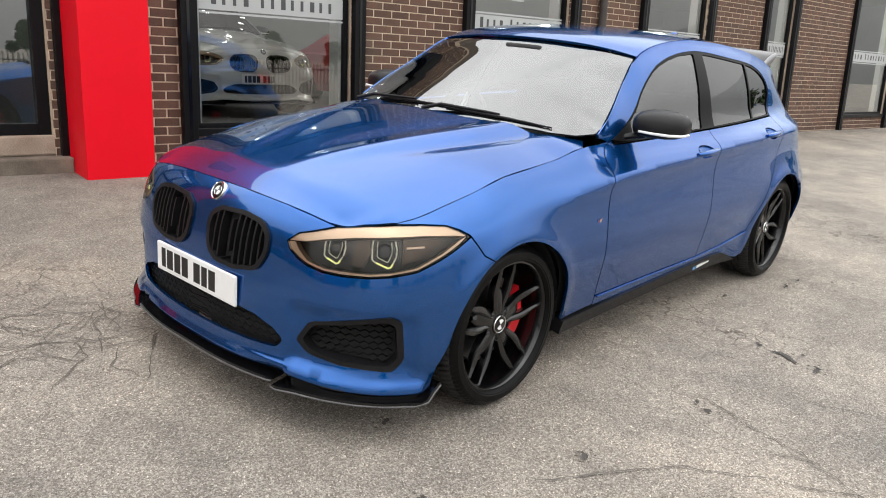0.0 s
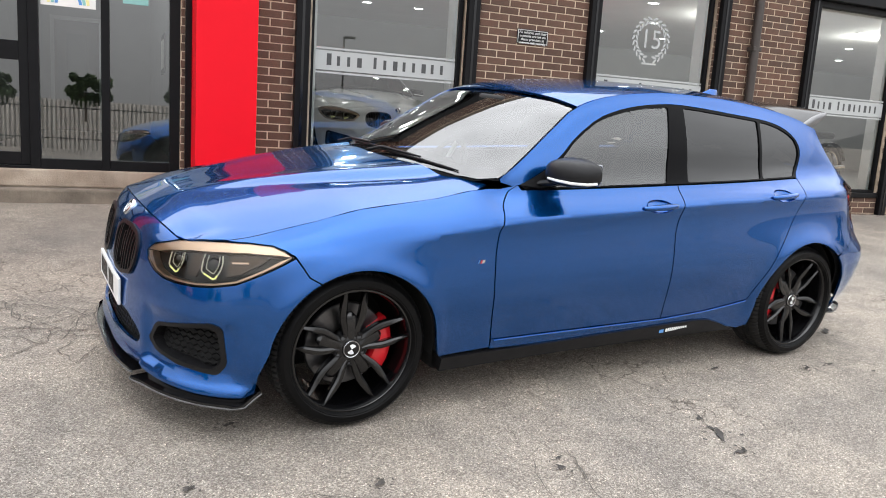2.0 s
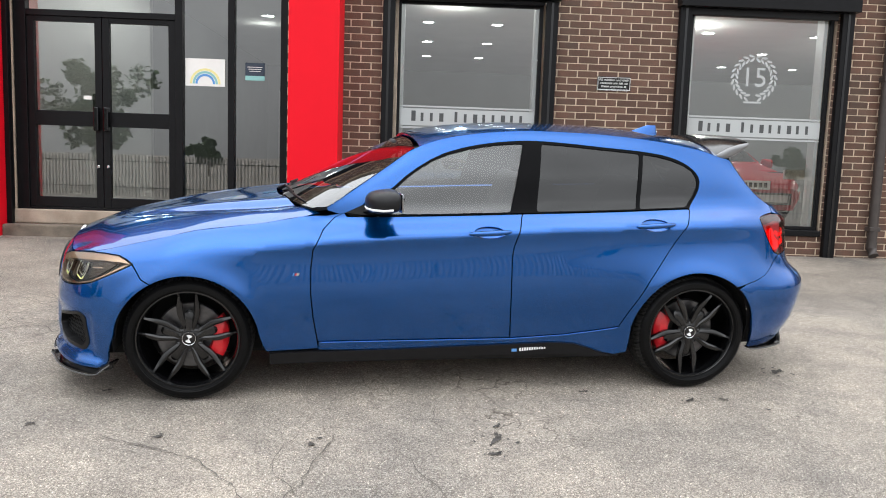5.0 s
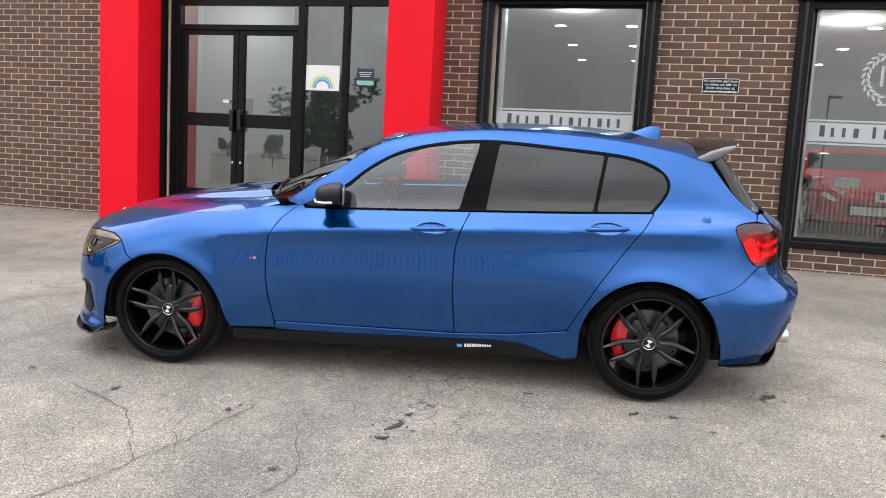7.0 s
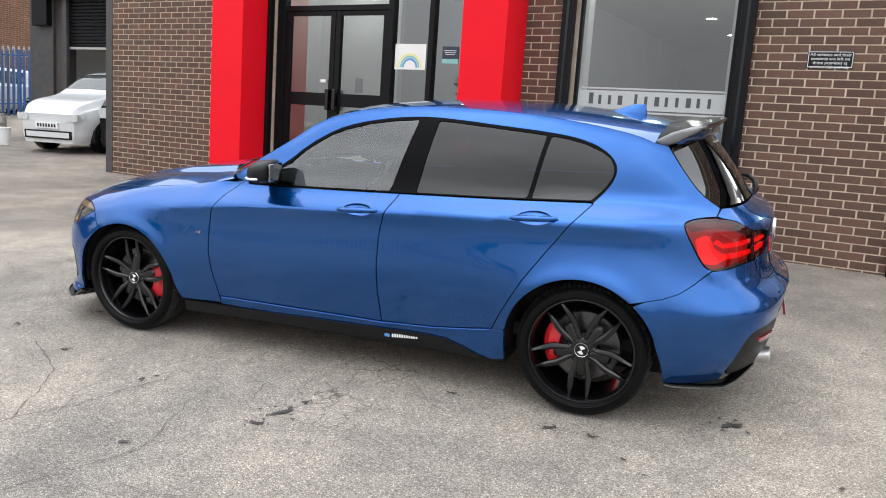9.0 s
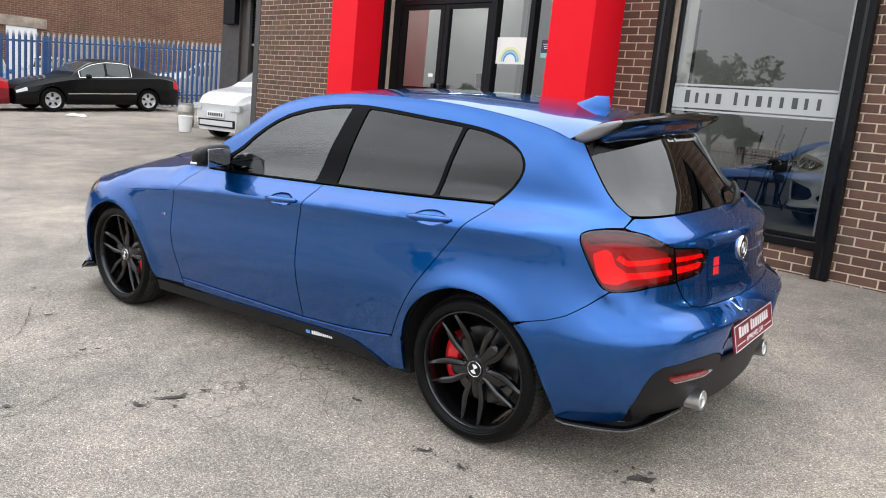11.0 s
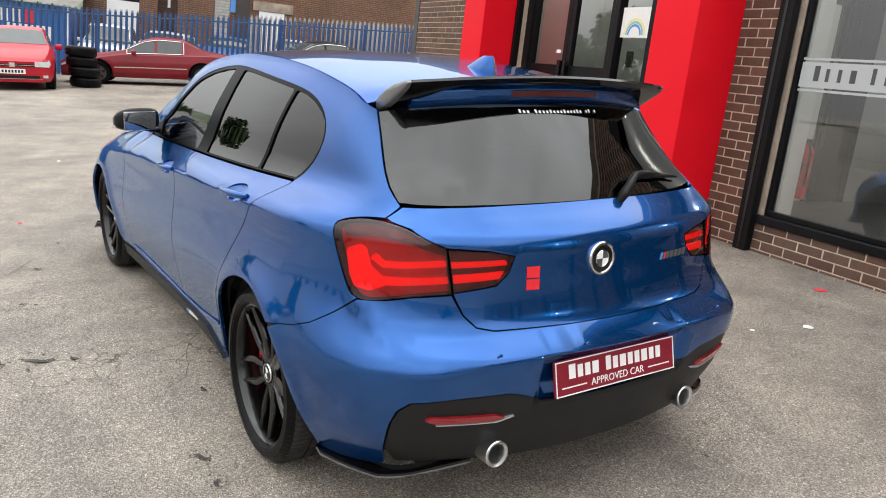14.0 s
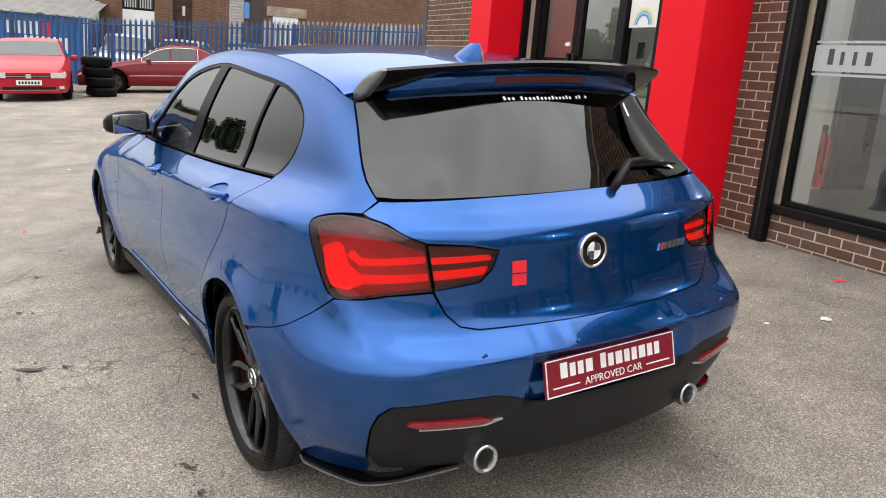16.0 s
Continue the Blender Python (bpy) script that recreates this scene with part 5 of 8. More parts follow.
    sheet("windscreen", screen_top, mirrored_y(screen), M_GLASS_SCREEN, car, step=0.05, thick=0, label="clear windscreen with a black printed border")[0].visible_shadow = False
    inner = [(-.850, 0), (-.840, -.2), (-.79, -.40), (-.72, -.55), (-.665, -.62)] + [(a + .0, b + .035) for a, b in plan_edge(6, -.62, -.24, 8, 0.010)] + [(-.235, -.3), (-.24, 0)]
    sheet("screen_border", lambda a, b, o=0.0: screen_top(a, b, o - 0.006), mirrored_y(screen), M_BLACK_GLOSS, car, holes=[mirrored_y(inner)], step=0.05, thick=0)
    cowl = [(-.955, 0), (-.935, -.22), (-.88, -.42), (-.825, -.55), (-.765, -.655), (-.70, -.655), (-.75, -.58), (-.82, -.42), (-.87, -.2), (-.88, 0)]
    sheet("scuttle_panel", lambda a, b, o=0.0: (a, b, bonnet_top(-.93, b)[2] - 0.062 + o), mirrored_y(cowl), M_BLACK_SATIN, car, step=0.05, thick=0.02)
    rg = [(0, 1.0075), (-.2, 1.007), (-.36, 1.006), (-.51, 1.0055), (-.585, 1.008)] + [(-abs(shell(GLASS_SIDE(z), z)[1]) + .004, z) for z in (1.0125, 1.025, 1.05, 1.09, 1.13, 1.17, 1.21, 1.252)] + [(-.46, 1.275), (-.3, 1.298), (0, 1.312)]
    sheet("rear_window", rear_glass, mirrored(rg), M_GLASS_REAR, car, step=0.05, thick=0, label="dark tinted rear window")
    # --- glass of the sides: one black surround with three panes ---
    def inset_top(x):
        xs = [PLAN[int(np.argmin(np.abs(PLAN_S - a)))][0] for a, b in WINDOW]
        return float(np.interp(x, xs[:17], [b for a, b in WINDOW][:17])) - 0.014

    def waist_z(x):
        return BODY_LINES[5][0](x) + 0.007
    pf = [(x, waist_z(x)) for x in (-.40, -.2, 0, .15, .297)] + [(.385, inset_top(.385))] + [(x, inset_top(x)) for x in (.25, .1, -.02, -.1, -.18, -.25, -.32, -.37)] + [(-.405, 1.0)]
    pr = [(x, waist_z(x)) for x in (.440, .6, .8, 1.004)] + [(x, inset_top(x)) for x in (1.047, .9, .75, .6, .490)]
    pq = [(x, waist_z(x)) for x in (1.024, 1.15, 1.308)] + [(1.366, 1.062), (1.396, 1.115), (1.394, 1.155), (1.368, 1.195), (1.318, 1.223)] + [(x, inset_top(x)) for x in (1.24, 1.15, 1.067)]
    panes = [rounded(X(*p), 0.015) for p in (pf, pr, pq)]
    surround = eased(WINDOW, 1) + waist(1.31, -.54, 12, -0.003)
    sheet("window_surround", side_fn, surround, M_TRIM, car, holes=panes, both=True, out=-0.003, thick=0.01)
    for nm, p, mt in (("front_door_glass", panes[0], M_GLASS_CAR), ("rear_door_glass", panes[1], M_GLASS_DARK), ("quarter_glass", panes[2], M_GLASS_DARK)):
        for o in sheet(nm, side_fn, p, mt, car, both=True, out=-0.009, thick=0, step=0.05):
            o.visible_shadow = False
    return car, bumper, rear_bumper, tailgate, doors, fog, kid, intake


def mirrored_y(half):
    return list(half) + [(a, -b) for a, b in reversed(half) if abs(b) > 1e-4]


CAR, BUMPER, REAR_BUMPER, TAILGATE, DOORS, FOG, KIDNEY, INTAKE = build_car()


def build_core(car):
    """Dark inner shell, floor pan and wheel housings that show through gaps and openings."""
    loop = ([(0, .21), (.9, .21)] + arch_points(0, 175, 5, .006, 20) + X((-.96, .26), (0, .26), (.9, .25)) + arch_points(1, 175, 8, .006, 20)
            + [(sx(1.72), .25), (LEN, .30), (LEN, .985)] + [(sx(x), BODY_LINES[5][0](x) - .022) for x in (2.1, 1.95, 1.8, 1.6, 1.32, .9, .37, 0, -.5, -.72, -.95, -1.3, -1.6, -1.8)] + [(.5, .70), (.2, .745), (0, .75)])
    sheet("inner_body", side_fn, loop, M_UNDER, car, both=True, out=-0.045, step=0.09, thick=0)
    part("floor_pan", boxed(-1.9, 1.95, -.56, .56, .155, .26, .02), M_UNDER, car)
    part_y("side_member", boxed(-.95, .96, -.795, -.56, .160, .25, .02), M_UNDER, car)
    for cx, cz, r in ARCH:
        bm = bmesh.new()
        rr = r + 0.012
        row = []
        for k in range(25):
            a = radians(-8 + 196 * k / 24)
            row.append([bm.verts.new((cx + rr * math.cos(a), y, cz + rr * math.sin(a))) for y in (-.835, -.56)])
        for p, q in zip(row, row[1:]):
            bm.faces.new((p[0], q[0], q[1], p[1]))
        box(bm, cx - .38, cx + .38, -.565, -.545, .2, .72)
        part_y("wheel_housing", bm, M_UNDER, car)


build_core(CAR)


def wheel_set(car, cx, side, width, caliper_dir, first):
    """A wheel: barrel, ten spokes in five pairs, tyre, cap, disc and caliper. The outer face looks to -y."""
    m = pose(cx, side * (0.752 if cx < 0 else 0.760) , HUB_Z, 0, 0, 0 if side < 0 else 180)
    hw = width / 2
    rim_r = 0.247
    bm = lathe(bmesh.new(), [(0.220, hw - .01), (0.230, -.02), (0.234, -hw + .045), (0.237, -hw + .016), (0.244, -hw + .006), (0.252, -hw + .007), (0.2545, -hw + .017), (0.250, -hw + .03)], 72)
    wheel = part("wheel", bm, M_RIM, car, "satin black double-spoke alloy wheel", 50, m)
    # tyre: sidewalls with a rim guard, shoulder blocks, grooved tread
    R = 0.3165
    tyre = bmesh.new()
    n = 340
    prof = [(.247, -hw + .014), (.2535, -hw - .001), (.258, -hw - .0065), (.262, -hw - .0065), (.265, -hw - .0095), (.287, -hw - .0075), (.300, -hw + .003), (.309, -hw + .015), (.314, -hw + .030), (R, -hw + .046), (R, -.045), (R - .008, -.044), (R - .008, -.034), (R, -.033),
            (R, -.006), (R - .008, -.005), (R - .008, .005), (R, .006), (R, .033), (R - .008, .034), (R - .008, .044), (R, .045), (R, hw - .046), (.314, hw - .030), (.300, hw - .004), (.285, hw + .008), (.262, hw + .008), (.235, hw - .012)]
    blocks = {7: .004, 8: .008, 9: .009, 10: .009, 13: .006, 14: .006, 17: .006, 18: .006, 21: .009, 22: .009, 23: .006}
    slant = {7: -.3, 8: 0.0, 9: .5, 10: 1.6, 13: 2.0, 14: 2.8, 17: 2.8, 18: 2.0, 21: 1.6, 22: .5}
    rings = []
    for j, (r, y) in enumerate(prof):
        ring = []
        for k in range(n):
            sip = blocks.get(j, 0.0) if k % 4 == 0 else 0.0
            a = 2 * math.pi * (k + slant.get(j, 0.0)) / n
            ring.append(tyre.verts.new(((r - sip) * math.cos(a), y, (r - sip) * math.sin(a))))
        rings.append(ring)
    for j, (r0, r1) in enumerate(zip(rings, rings[1:])):
        for k in range(n):
            tyre.faces.new((r0[k], r0[(k + 1) % n], r1[(k + 1) % n], r1[k])).material_index = 1 if 7 <= j < 23 else 0
    part("tyre", tyre, M_RUBBER, wheel, "black low-profile road tyre", 28).data.materials.append(M_TREAD)
    # spokes: five pairs of leaf-shaped blades with a sunken web between the two of a pair
    face = -hw + 0.030
    start = 90 if first else 270
    for k in range(5):
        for sgn in (-1, 1):
            sp = bmesh.new()
            rows = []
            for q in range(13):
                t = q / 12
                r = 0.044 + (rim_r + 0.001 - 0.044) * t
                off = sgn * (0.0215 + 0.0205 * smooth01(t / 0.5) - 0.002 * t)
                w = 0.0105 + 0.0052 * math.sin(math.pi * clamp((t - 0.02) / 0.85)) - 0.0035 * smooth01((t - 0.6) / 0.4)
                yf = face + 0.014 * (1 - t) ** 2 - 0.012 * t * t
                dep = 0.040 - 0.012 * t
                ridge = -0.25 * sgn * w
                prof2 = [(-w, yf + 0.012), (-w * 0.86, yf + 0.006), (ridge - w * 0.10, yf), (ridge + w * 0.10, yf), (w * 0.86, yf + 0.006), (w, yf + 0.012), (w * 0.8, yf + dep), (-w * 0.8, yf + dep)]
                rows.append([sp.verts.new((r, y, off + p)) for p, y in prof2])
            for r0, r1 in zip(rows, rows[1:]):
                for i in range(len(r0)):
                    sp.faces.new((r0[i], r1[i], r1[(i + 1) % len(r0)], r0[(i + 1) % len(r0)]))
            sp.faces.new(rows[0])
            sp.faces.new(rows[-1][::-1])
            bmesh.ops.recalc_face_normals(sp, faces=sp.faces)
            part("spoke", sp, M_RIM, wheel, "", 24, pose(0, 0, 0, 0, -(start + 72 * k), 0))
        web = bmesh.new()
        rows = []
        for r, h, sink in ((.040, .012, .014), (.075, .016, .016), (.105, .022, .020), (.130, .020, .026), (.142, .008, .034)):
            rows.append([web.verts.new((r, y, p)) for p, y in ((-h, face + sink), (0, face + sink - .004), (h, face + sink), (h, face + sink + .014), (-h, face + sink + .014))])
        for r0, r1 in zip(rows, rows[1:]):
            for i in range(5):
                web.faces.new((r0[i], r1[i], r1[(i + 1) % 5], r0[(i + 1) % 5]))
        web.faces.new(rows[0]), web.faces.new(rows[-1][::-1])
        bmesh.ops.recalc_face_normals(web, faces=web.faces)
        part("spoke_web", web, M_RIM, wheel, "", 24, pose(0, 0, 0, 0, -(start + 72 * k), 0))
    hub = lathe(bmesh.new(), [(0.0, face + .020), (0.036, face + .020), (0.038, face + .013), (0.050, face + .016), (0.060, face + .022), (0.069, face + .030), (0.073, face + .05)], 40)
    part("hub", hub, M_RIM, wheel, "", 30)
    for k in range(5):
        a = radians(start + 36 + 72 * k)
        bm = lathe(bmesh.new(), [(0.0, face + .024), (0.007, face + .0225), (0.0095, face + .021), (0.0105, face + .014), (0.0135, face + .0135), (0.0145, face + .022), (0.015, face + .04)], 16)
        part("wheel_bolt", bm, M_BLACK_GLOSS, wheel, "", 30, pose(0.0565 * math.cos(a), 0, 0.0565 * math.sin(a)))
    cap = lathe(bmesh.new(), [(0.0, face + .004), (0.029, face + .0045), (0.0335, face + .006), (0.0355, face + .010), (0.036, face + .02)], 36)
    part("centre_cap", cap, M_BLACK_GLOSS, wheel, "black cap with white quarters", 50)
    part("cap_ring", lathe(bmesh.new(), [(0.0315, face + .0052), (0.0335, face + .0042), (0.0355, face + .0065), (0.036, face + .011)], 36), M_CHROME, wheel, "thin bright ring round the cap", 50)
    for q in (0, 2):
        bm = bmesh.new()
        vs = [bm.verts.new((0, face + .0028, 0))] + [bm.verts.new((0.0205 * math.cos(radians(30 + 90 * q + a)), face + .0032, 0.0205 * math.sin(radians(30 + 90 * q + a)))) for a in range(0, 91, 15)]
        bm.faces.new(vs)
        part("cap_quarter", bm, M_WHITE, wheel)
    disc = lathe(bmesh.new(), [(0.07, -.005), (0.165, -.005), (0.170, .0), (0.170, .02), (0.07, .02)], 48)
    part("brake_disc", disc, M_DISC, wheel, "steel brake disc", 40)
    cal = bmesh.new()
    a0 = 0 if caliper_dir * (1 if side < 0 else -1) > 0 else 180
    ring = []
    for k in range(9):
        a = radians(a0 - 34 + 68 * k / 8)
        fat = math.sin(math.pi * (k + 0.6) / 9.2)
        ring.append([cal.verts.new((r * math.cos(a), y, r * math.sin(a))) for r, y in ((.108, -.022), (.118, -.036 - .010 * fat), (.165, -.040 - .010 * fat), (.192, -.028), (.192, .03), (.108, .03))])
    for r0, r1 in zip(ring, ring[1:]):
        for i in range(6):
            cal.faces.new((r0[i], r1[i], r1[(i + 1) % 6], r0[(i + 1) % 6]))
    cal.faces.new(ring[0])
    cal.faces.new(ring[-1][::-1])
    bmesh.ops.recalc_face_normals(cal, faces=cal.faces)
    part("brake_caliper", cal, M_CALIPER, wheel, "bright red brake caliper", 40)


for _cx, _w, _d in ((WHEEL_F, .222, 1), (WHEEL_R, .236, -1)):
    for _s in (-1, 1):
        wheel_set(CAR, _cx, _s, _w, _d, _cx < 0)


def build_front(car, bumper):
    # kidney grilles: frame ring, slats, dark backing
    for mirror in (1, -1):
        kid = [(a * mirror, b) for a, b in KIDNEY]
        cx, cz = 0.178 * mirror, 0.604
        big = [(cx + (a - cx) * 1.02, cz + (b - cz) * 1.03) for a, b in kid]
        small = [(cx + (a - cx) * 0.91, cz + (b - cz) * 0.88) for a, b in kid]
        g = sheet("grille_frame", side_fn, big, M_BLACK_SATIN, bumper, holes=[small], out=0.010, thick=0.04, step=0.018, label="black kidney grille surround")[0]
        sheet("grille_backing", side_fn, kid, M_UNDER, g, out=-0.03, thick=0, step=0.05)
        for k in range(9):
            f = (k + 0.5) / 9
            s0 = cx + (f - 0.5) * 0.268
            col = [b for a, b in small if abs(a - s0) < 0.03]
            z0, z1 = min(col) if col else .56, max(col) if col else .66
            bm = bmesh.new()
            rows = []
            for j in range(7):
                z = z0 - 0.004 + (z1 - z0 + 0.008) * j / 6
                p, q = Vector(shell(s0, z, 0.006)), Vector(shell(s0, z, -0.03))
                tdir = Vector(shell(s0 + 0.004, z, 0)) - Vector(shell(s0 - 0.004, z, 0))
                tdir.normalize()
                rows.append([bm.verts.new(v) for v in (p - tdir * .004, p + tdir * .004, q + tdir * .003, q - tdir * .003)])
            for r0, r1 in zip(rows, rows[1:]):
                for i in range(4):
                    bm.faces.new((r0[i], r1[i], r1[(i + 1) % 4], r0[(i + 1) % 4]))
            bm.faces.new(rows[0]), bm.faces.new(rows[-1][::-1])
            bmesh.ops.recalc_face_normals(bm, faces=bm.faces)
            part("slat", bm, M_BLACK_SATIN, g)
    # lower intake and fog openings with honeycomb mesh
    def mesh_bars(loop, parent, out):
        lo, hi = np.array(loop).min(0), np.array(loop).max(0)
        bm = bmesh.new()
        z, j = lo[1] + .006, 0
        while z < hi[1]:
            run = []
            s = lo[0]
            k = 0
            while s < hi[0]:
                zz = z + (0.007 if (k + j) % 2 else -0.003)
                if inside([(s, zz)], loop)[0]:
                    run.append(shell(s, zz, out))
                elif len(run) > 1:
                    tube(bm, run, 0.0028, 4)
                    run = []
                else:
                    run = []
                s += 0.018
                k += 1
            if len(run) > 1:
                tube(bm, run, 0.0028, 4)
            z += 0.021
            j += 1
        part("mesh_insert", bm, M_TRIM, parent)
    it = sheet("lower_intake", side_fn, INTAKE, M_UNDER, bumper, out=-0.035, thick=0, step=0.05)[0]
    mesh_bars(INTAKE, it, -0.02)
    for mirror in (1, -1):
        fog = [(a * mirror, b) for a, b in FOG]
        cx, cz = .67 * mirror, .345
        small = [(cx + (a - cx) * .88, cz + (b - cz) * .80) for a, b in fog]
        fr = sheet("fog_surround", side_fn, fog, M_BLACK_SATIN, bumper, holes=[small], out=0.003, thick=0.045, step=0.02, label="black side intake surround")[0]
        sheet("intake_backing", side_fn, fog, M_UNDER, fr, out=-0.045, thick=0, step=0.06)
        mesh_bars(small, fr, -0.03)
    # splitter
    def blade(s, w, o=0.0):
        a = abs(s)
        p, q = shell(s, .26, 0.0), shell(s, .26, 0.05)
        nx, ny = (q[0] - p[0]) / 0.05, (q[1] - p[1]) / 0.05
        z = 0.166 if a < .405 else 0.150 + 0.055 * smooth01((a - .925) / .085)
        return (p[0] + nx * w, p[1] + ny * w, z + o)
    lip = mirrored([(0, .034), (.2, .036), (.33, .034), (.385, .032), (.403, .026), (.403, -.10), (0, -.12)])
    sheet("front_splitter", blade, lip, M_BLACK_GLOSS, bumper, thick=0.009, step=0.03, label="gloss black front splitter blade")
    for mirror in (1, -1):
        wing = [(.407, .036), (.43, .046), (.6, .050), (.8, .054), (.90, .054), (.945, .044), (.975, .026), (1.0, .014), (.98, -.10), (.407, -.10)]
        sheet("splitter_winglet", blade, [(a * mirror, b) for a, b in wing], M_BLACK_GLOSS, bumper, thick=0.009, step=0.03, label="gloss black splitter winglet")
        # a thin pale tube on each edge stands in for its highlight
        for edge in ([(.0, .034), (.1, .035), (.2, .036), (.27, .035), (.33, .034), (.385, .032), (.403, .027)],
                     [(.408, .036), (.43, .046), (.5, .048), (.6, .050), (.7, .052), (.8, .054), (.90, .054), (.945, .044), (.975, .026), (1.0, .014)]):
            part("splitter_edge", tube(bmesh.new(), [blade(a * mirror, b + .001, -.0035) for a, b in edge], .0034, 8), M_EDGE_SHINE, bumper, "pale strip painting the highlight on the splitter edge", 60)
    riser = mirrored([(q, FRONT_FOOT(q) + .012) for q in (0, .1, .2, .30, .38, .44, .50, .60, .78, .93)] + [(.985, .192), (.985, .165), (.9, .146), (.5, .144), (.36, .148), (.2, .150), (0, .150)])
    sheet("splitter_riser", side_fn, riser, M_BLACK_GLOSS, bumper, out=-0.020, thick=0, step=0.03)
    # number plate with bars for its characters
    pl = part("number_plate", boxed(-.2605, .2605, -.006, .006, -.0555, .0555, .004), M_WHITE, bumper, "white front plate with black characters", None, pose(-2.108, 0, .430, 0, 0, -90))
    x = -0.225
    for k in range(7):
        wide = (.034, .050, .050, .050, .050, .042, .050)[k] * 0.82
        part("character_bar", boxed(x, x + wide, -.0072, -.006, -.037, .037), M_PLATE_INK, pl)
        x += wide + .0115 + (.028 if k == 3 else 0)
    roundel(car, bumper, Vector(shell(0, .733, .0)), Vector((-1, 0, .62)).normalized(), .036)
    # headlamps
    for mirror in (1, -1):
        loop = [(a * mirror, b) for a, b in HEADLAMP]
        house = sheet("headlamp", side_fn, loop, M_LAMP_HOUSE, car, out=-0.048, thick=0, step=0.04, label="smoked headlamp with twin daylight rings")[0]
        sheet("lens", side_fn, loop, M_LENS, house, out=-0.001, thick=0.004, step=0.03)
        top = [(.418, .649), (.452, .674), (.588, .708), (.70, .720), (.815, .727), (.93, .730), (1.025, .727), (1.07, .713), (1.098, .698), (1.05, .703), (.93, .705), (.80, .698), (.66, .688), (.56, .673), (.48, .655)]
        low = [(.416, .645), (.44, .648), (.46, .625), (.50, .596), (.565, .582), (.72, .582), (.80, .591), (.89, .609), (.99, .652), (1.06, .686), (1.098, .697), (1.055, .674), (.995, .647), (.893, .603), (.80, .585), (.721, .576), (.63, .573), (.559, .576), (.50, .588), (.464, .604), (.43, .624)]
        for nm, lp in (("upper_bezel", top), ("lower_bezel", low)):
            sheet(nm, side_fn, [(a * mirror, b) for a, b in lp], M_GOLD, house, out=-0.006, thick=0.03, step=0.02)
        for lp in ([(.655, .598), (.662, .682), (.715, .690), (.722, .640), (.700, .596)], [(.842, .612), (.850, .696), (.985, .702), (1.030, .694), (.985, .668), (.90, .626)]):
            sheet("reflector_panel", side_fn, [(a * mirror, b) for a, b in lp], M_GOLD_DARK, house, out=-0.030, thick=0.01, step=0.02)
        for q in (1,):
            z = .640 + .022 * q
            sheet("reflector_fin", side_fn, [(a * mirror, b) for a, b in ((.86, z), (.90 + .03 * q, z + .004), (.90 + .03 * q, z + .009), (.86, z + .005))], M_GOLD, house, out=-0.022, thick=0.008, step=0.02)
        for c, cz, hw2, hh in ((.590, .636, .040, .036), (.775, .643, .048, .040)):
            pts = [(-.95, 1.0), (-1.0, .5), (-.92, -.45), (-.70, -.62), (.30, -1.0), (.52, -.92), (.90, -.2), (.98, .4), (.85, 1.0)]
            bm = bmesh.new()
            fine = []
            for a, b in zip(pts, pts[1:]):
                fine += [(a[0] + (b[0] - a[0]) * k / 3, a[1] + (b[1] - a[1]) * k / 3) for k in range(3)]
            tube(bm, [shell((c + u * hw2) * mirror, cz + w * hh, -0.020) for u, w in fine + [pts[-1]]], 0.0027, 8)
            ring = part("daylight_ring", bm, M_RING, house, "pale grey double light ring", 40)
            part("inner_ring", tube(bmesh.new(), [shell((c + u * hw2 * .62) * mirror, cz + (w * .72 + .14) * hh, -0.024) for u, w in fine + [pts[-1]]], 0.0015, 6), M_RING, ring, "", 40)
            tip = [(-.62, -.64), (-.2, -.80), (.30, -1.0), (.52, -.92), (.66, -.66)]
            part("lit_tip", tube(bmesh.new(), [shell((c + u * hw2) * mirror, cz + w * hh, -0.0185) for u, w in tip], 0.0034, 8), M_RING_LIT, ring, "glowing yellowish end of the ring", 40)
            bm = bmesh.new()
            bmesh.ops.create_uvsphere(bm, u_segments=20, v_segments=12, radius=.030, matrix=Matrix.Translation(shell(c * mirror, cz, -0.046)))
            part("projector", bm, M_BLACK_GLOSS, house, "", 60)
    # side sill skirts
    skirt = X((-.945, .236), (-.3, .243), (.2, .257), (.55, .268), (.66, .262), (.76, .232), (.87, .188), (.70, .196), (.3, .200), (-.3, .186), (-.945, .176))
    sk = sheet("side_skirt", side_fn, skirt, M_BLACK_SATIN, car, both=True, out=0.010, thick=0.06, step=0.04, label="black side skirt blade with small white lettering")
    for o, sg in zip(sk, (1, -1)):
        bm = bmesh.new()
        for k in range(11):
            a = .365 + k * .0135
            p = shell(sx(a), .232, .0115)
            box(bm, p[0], p[0] + .009, sg * p[1] - .0012, sg * p[1] + .0012, .222 + .0012 * k, .240 + .0012 * k)
        part("letter_bars", bm, M_WHITE, o)
        bm = bmesh.new()
        p = shell(sx(.335), .228, .0115)
        box(bm, p[0] - .012, p[0] + .016, sg * p[1] - .0012, sg * p[1] + .0012, .220, .236)
        part("colour_mark", bm, M_BLUE_SPOT, o)
    # wing badge: three slanted stripes and a bar
    for sg in (1, -1):
        for k, mt in enumerate((M_BLUE_SPOT, M_NAVY, M_STICKER_RED, M_STEEL)):
            bm = bmesh.new()
            x0 = -.832 + .006 * k
            p = shell(sx(x0), .655, .002)
            vs = [bm.verts.new((x0 + d * .4, sg * (p[1] - .0005), .648 + d)) for d in (0, .014)] + [bm.verts.new((x0 + (.0045 if k < 3 else .012) + d * .4, sg * (p[1] - .0005), .648 + d)) for d in (.014, 0)]
            bm.faces.new(vs)
            part("wing_badge", bm, mt, car)


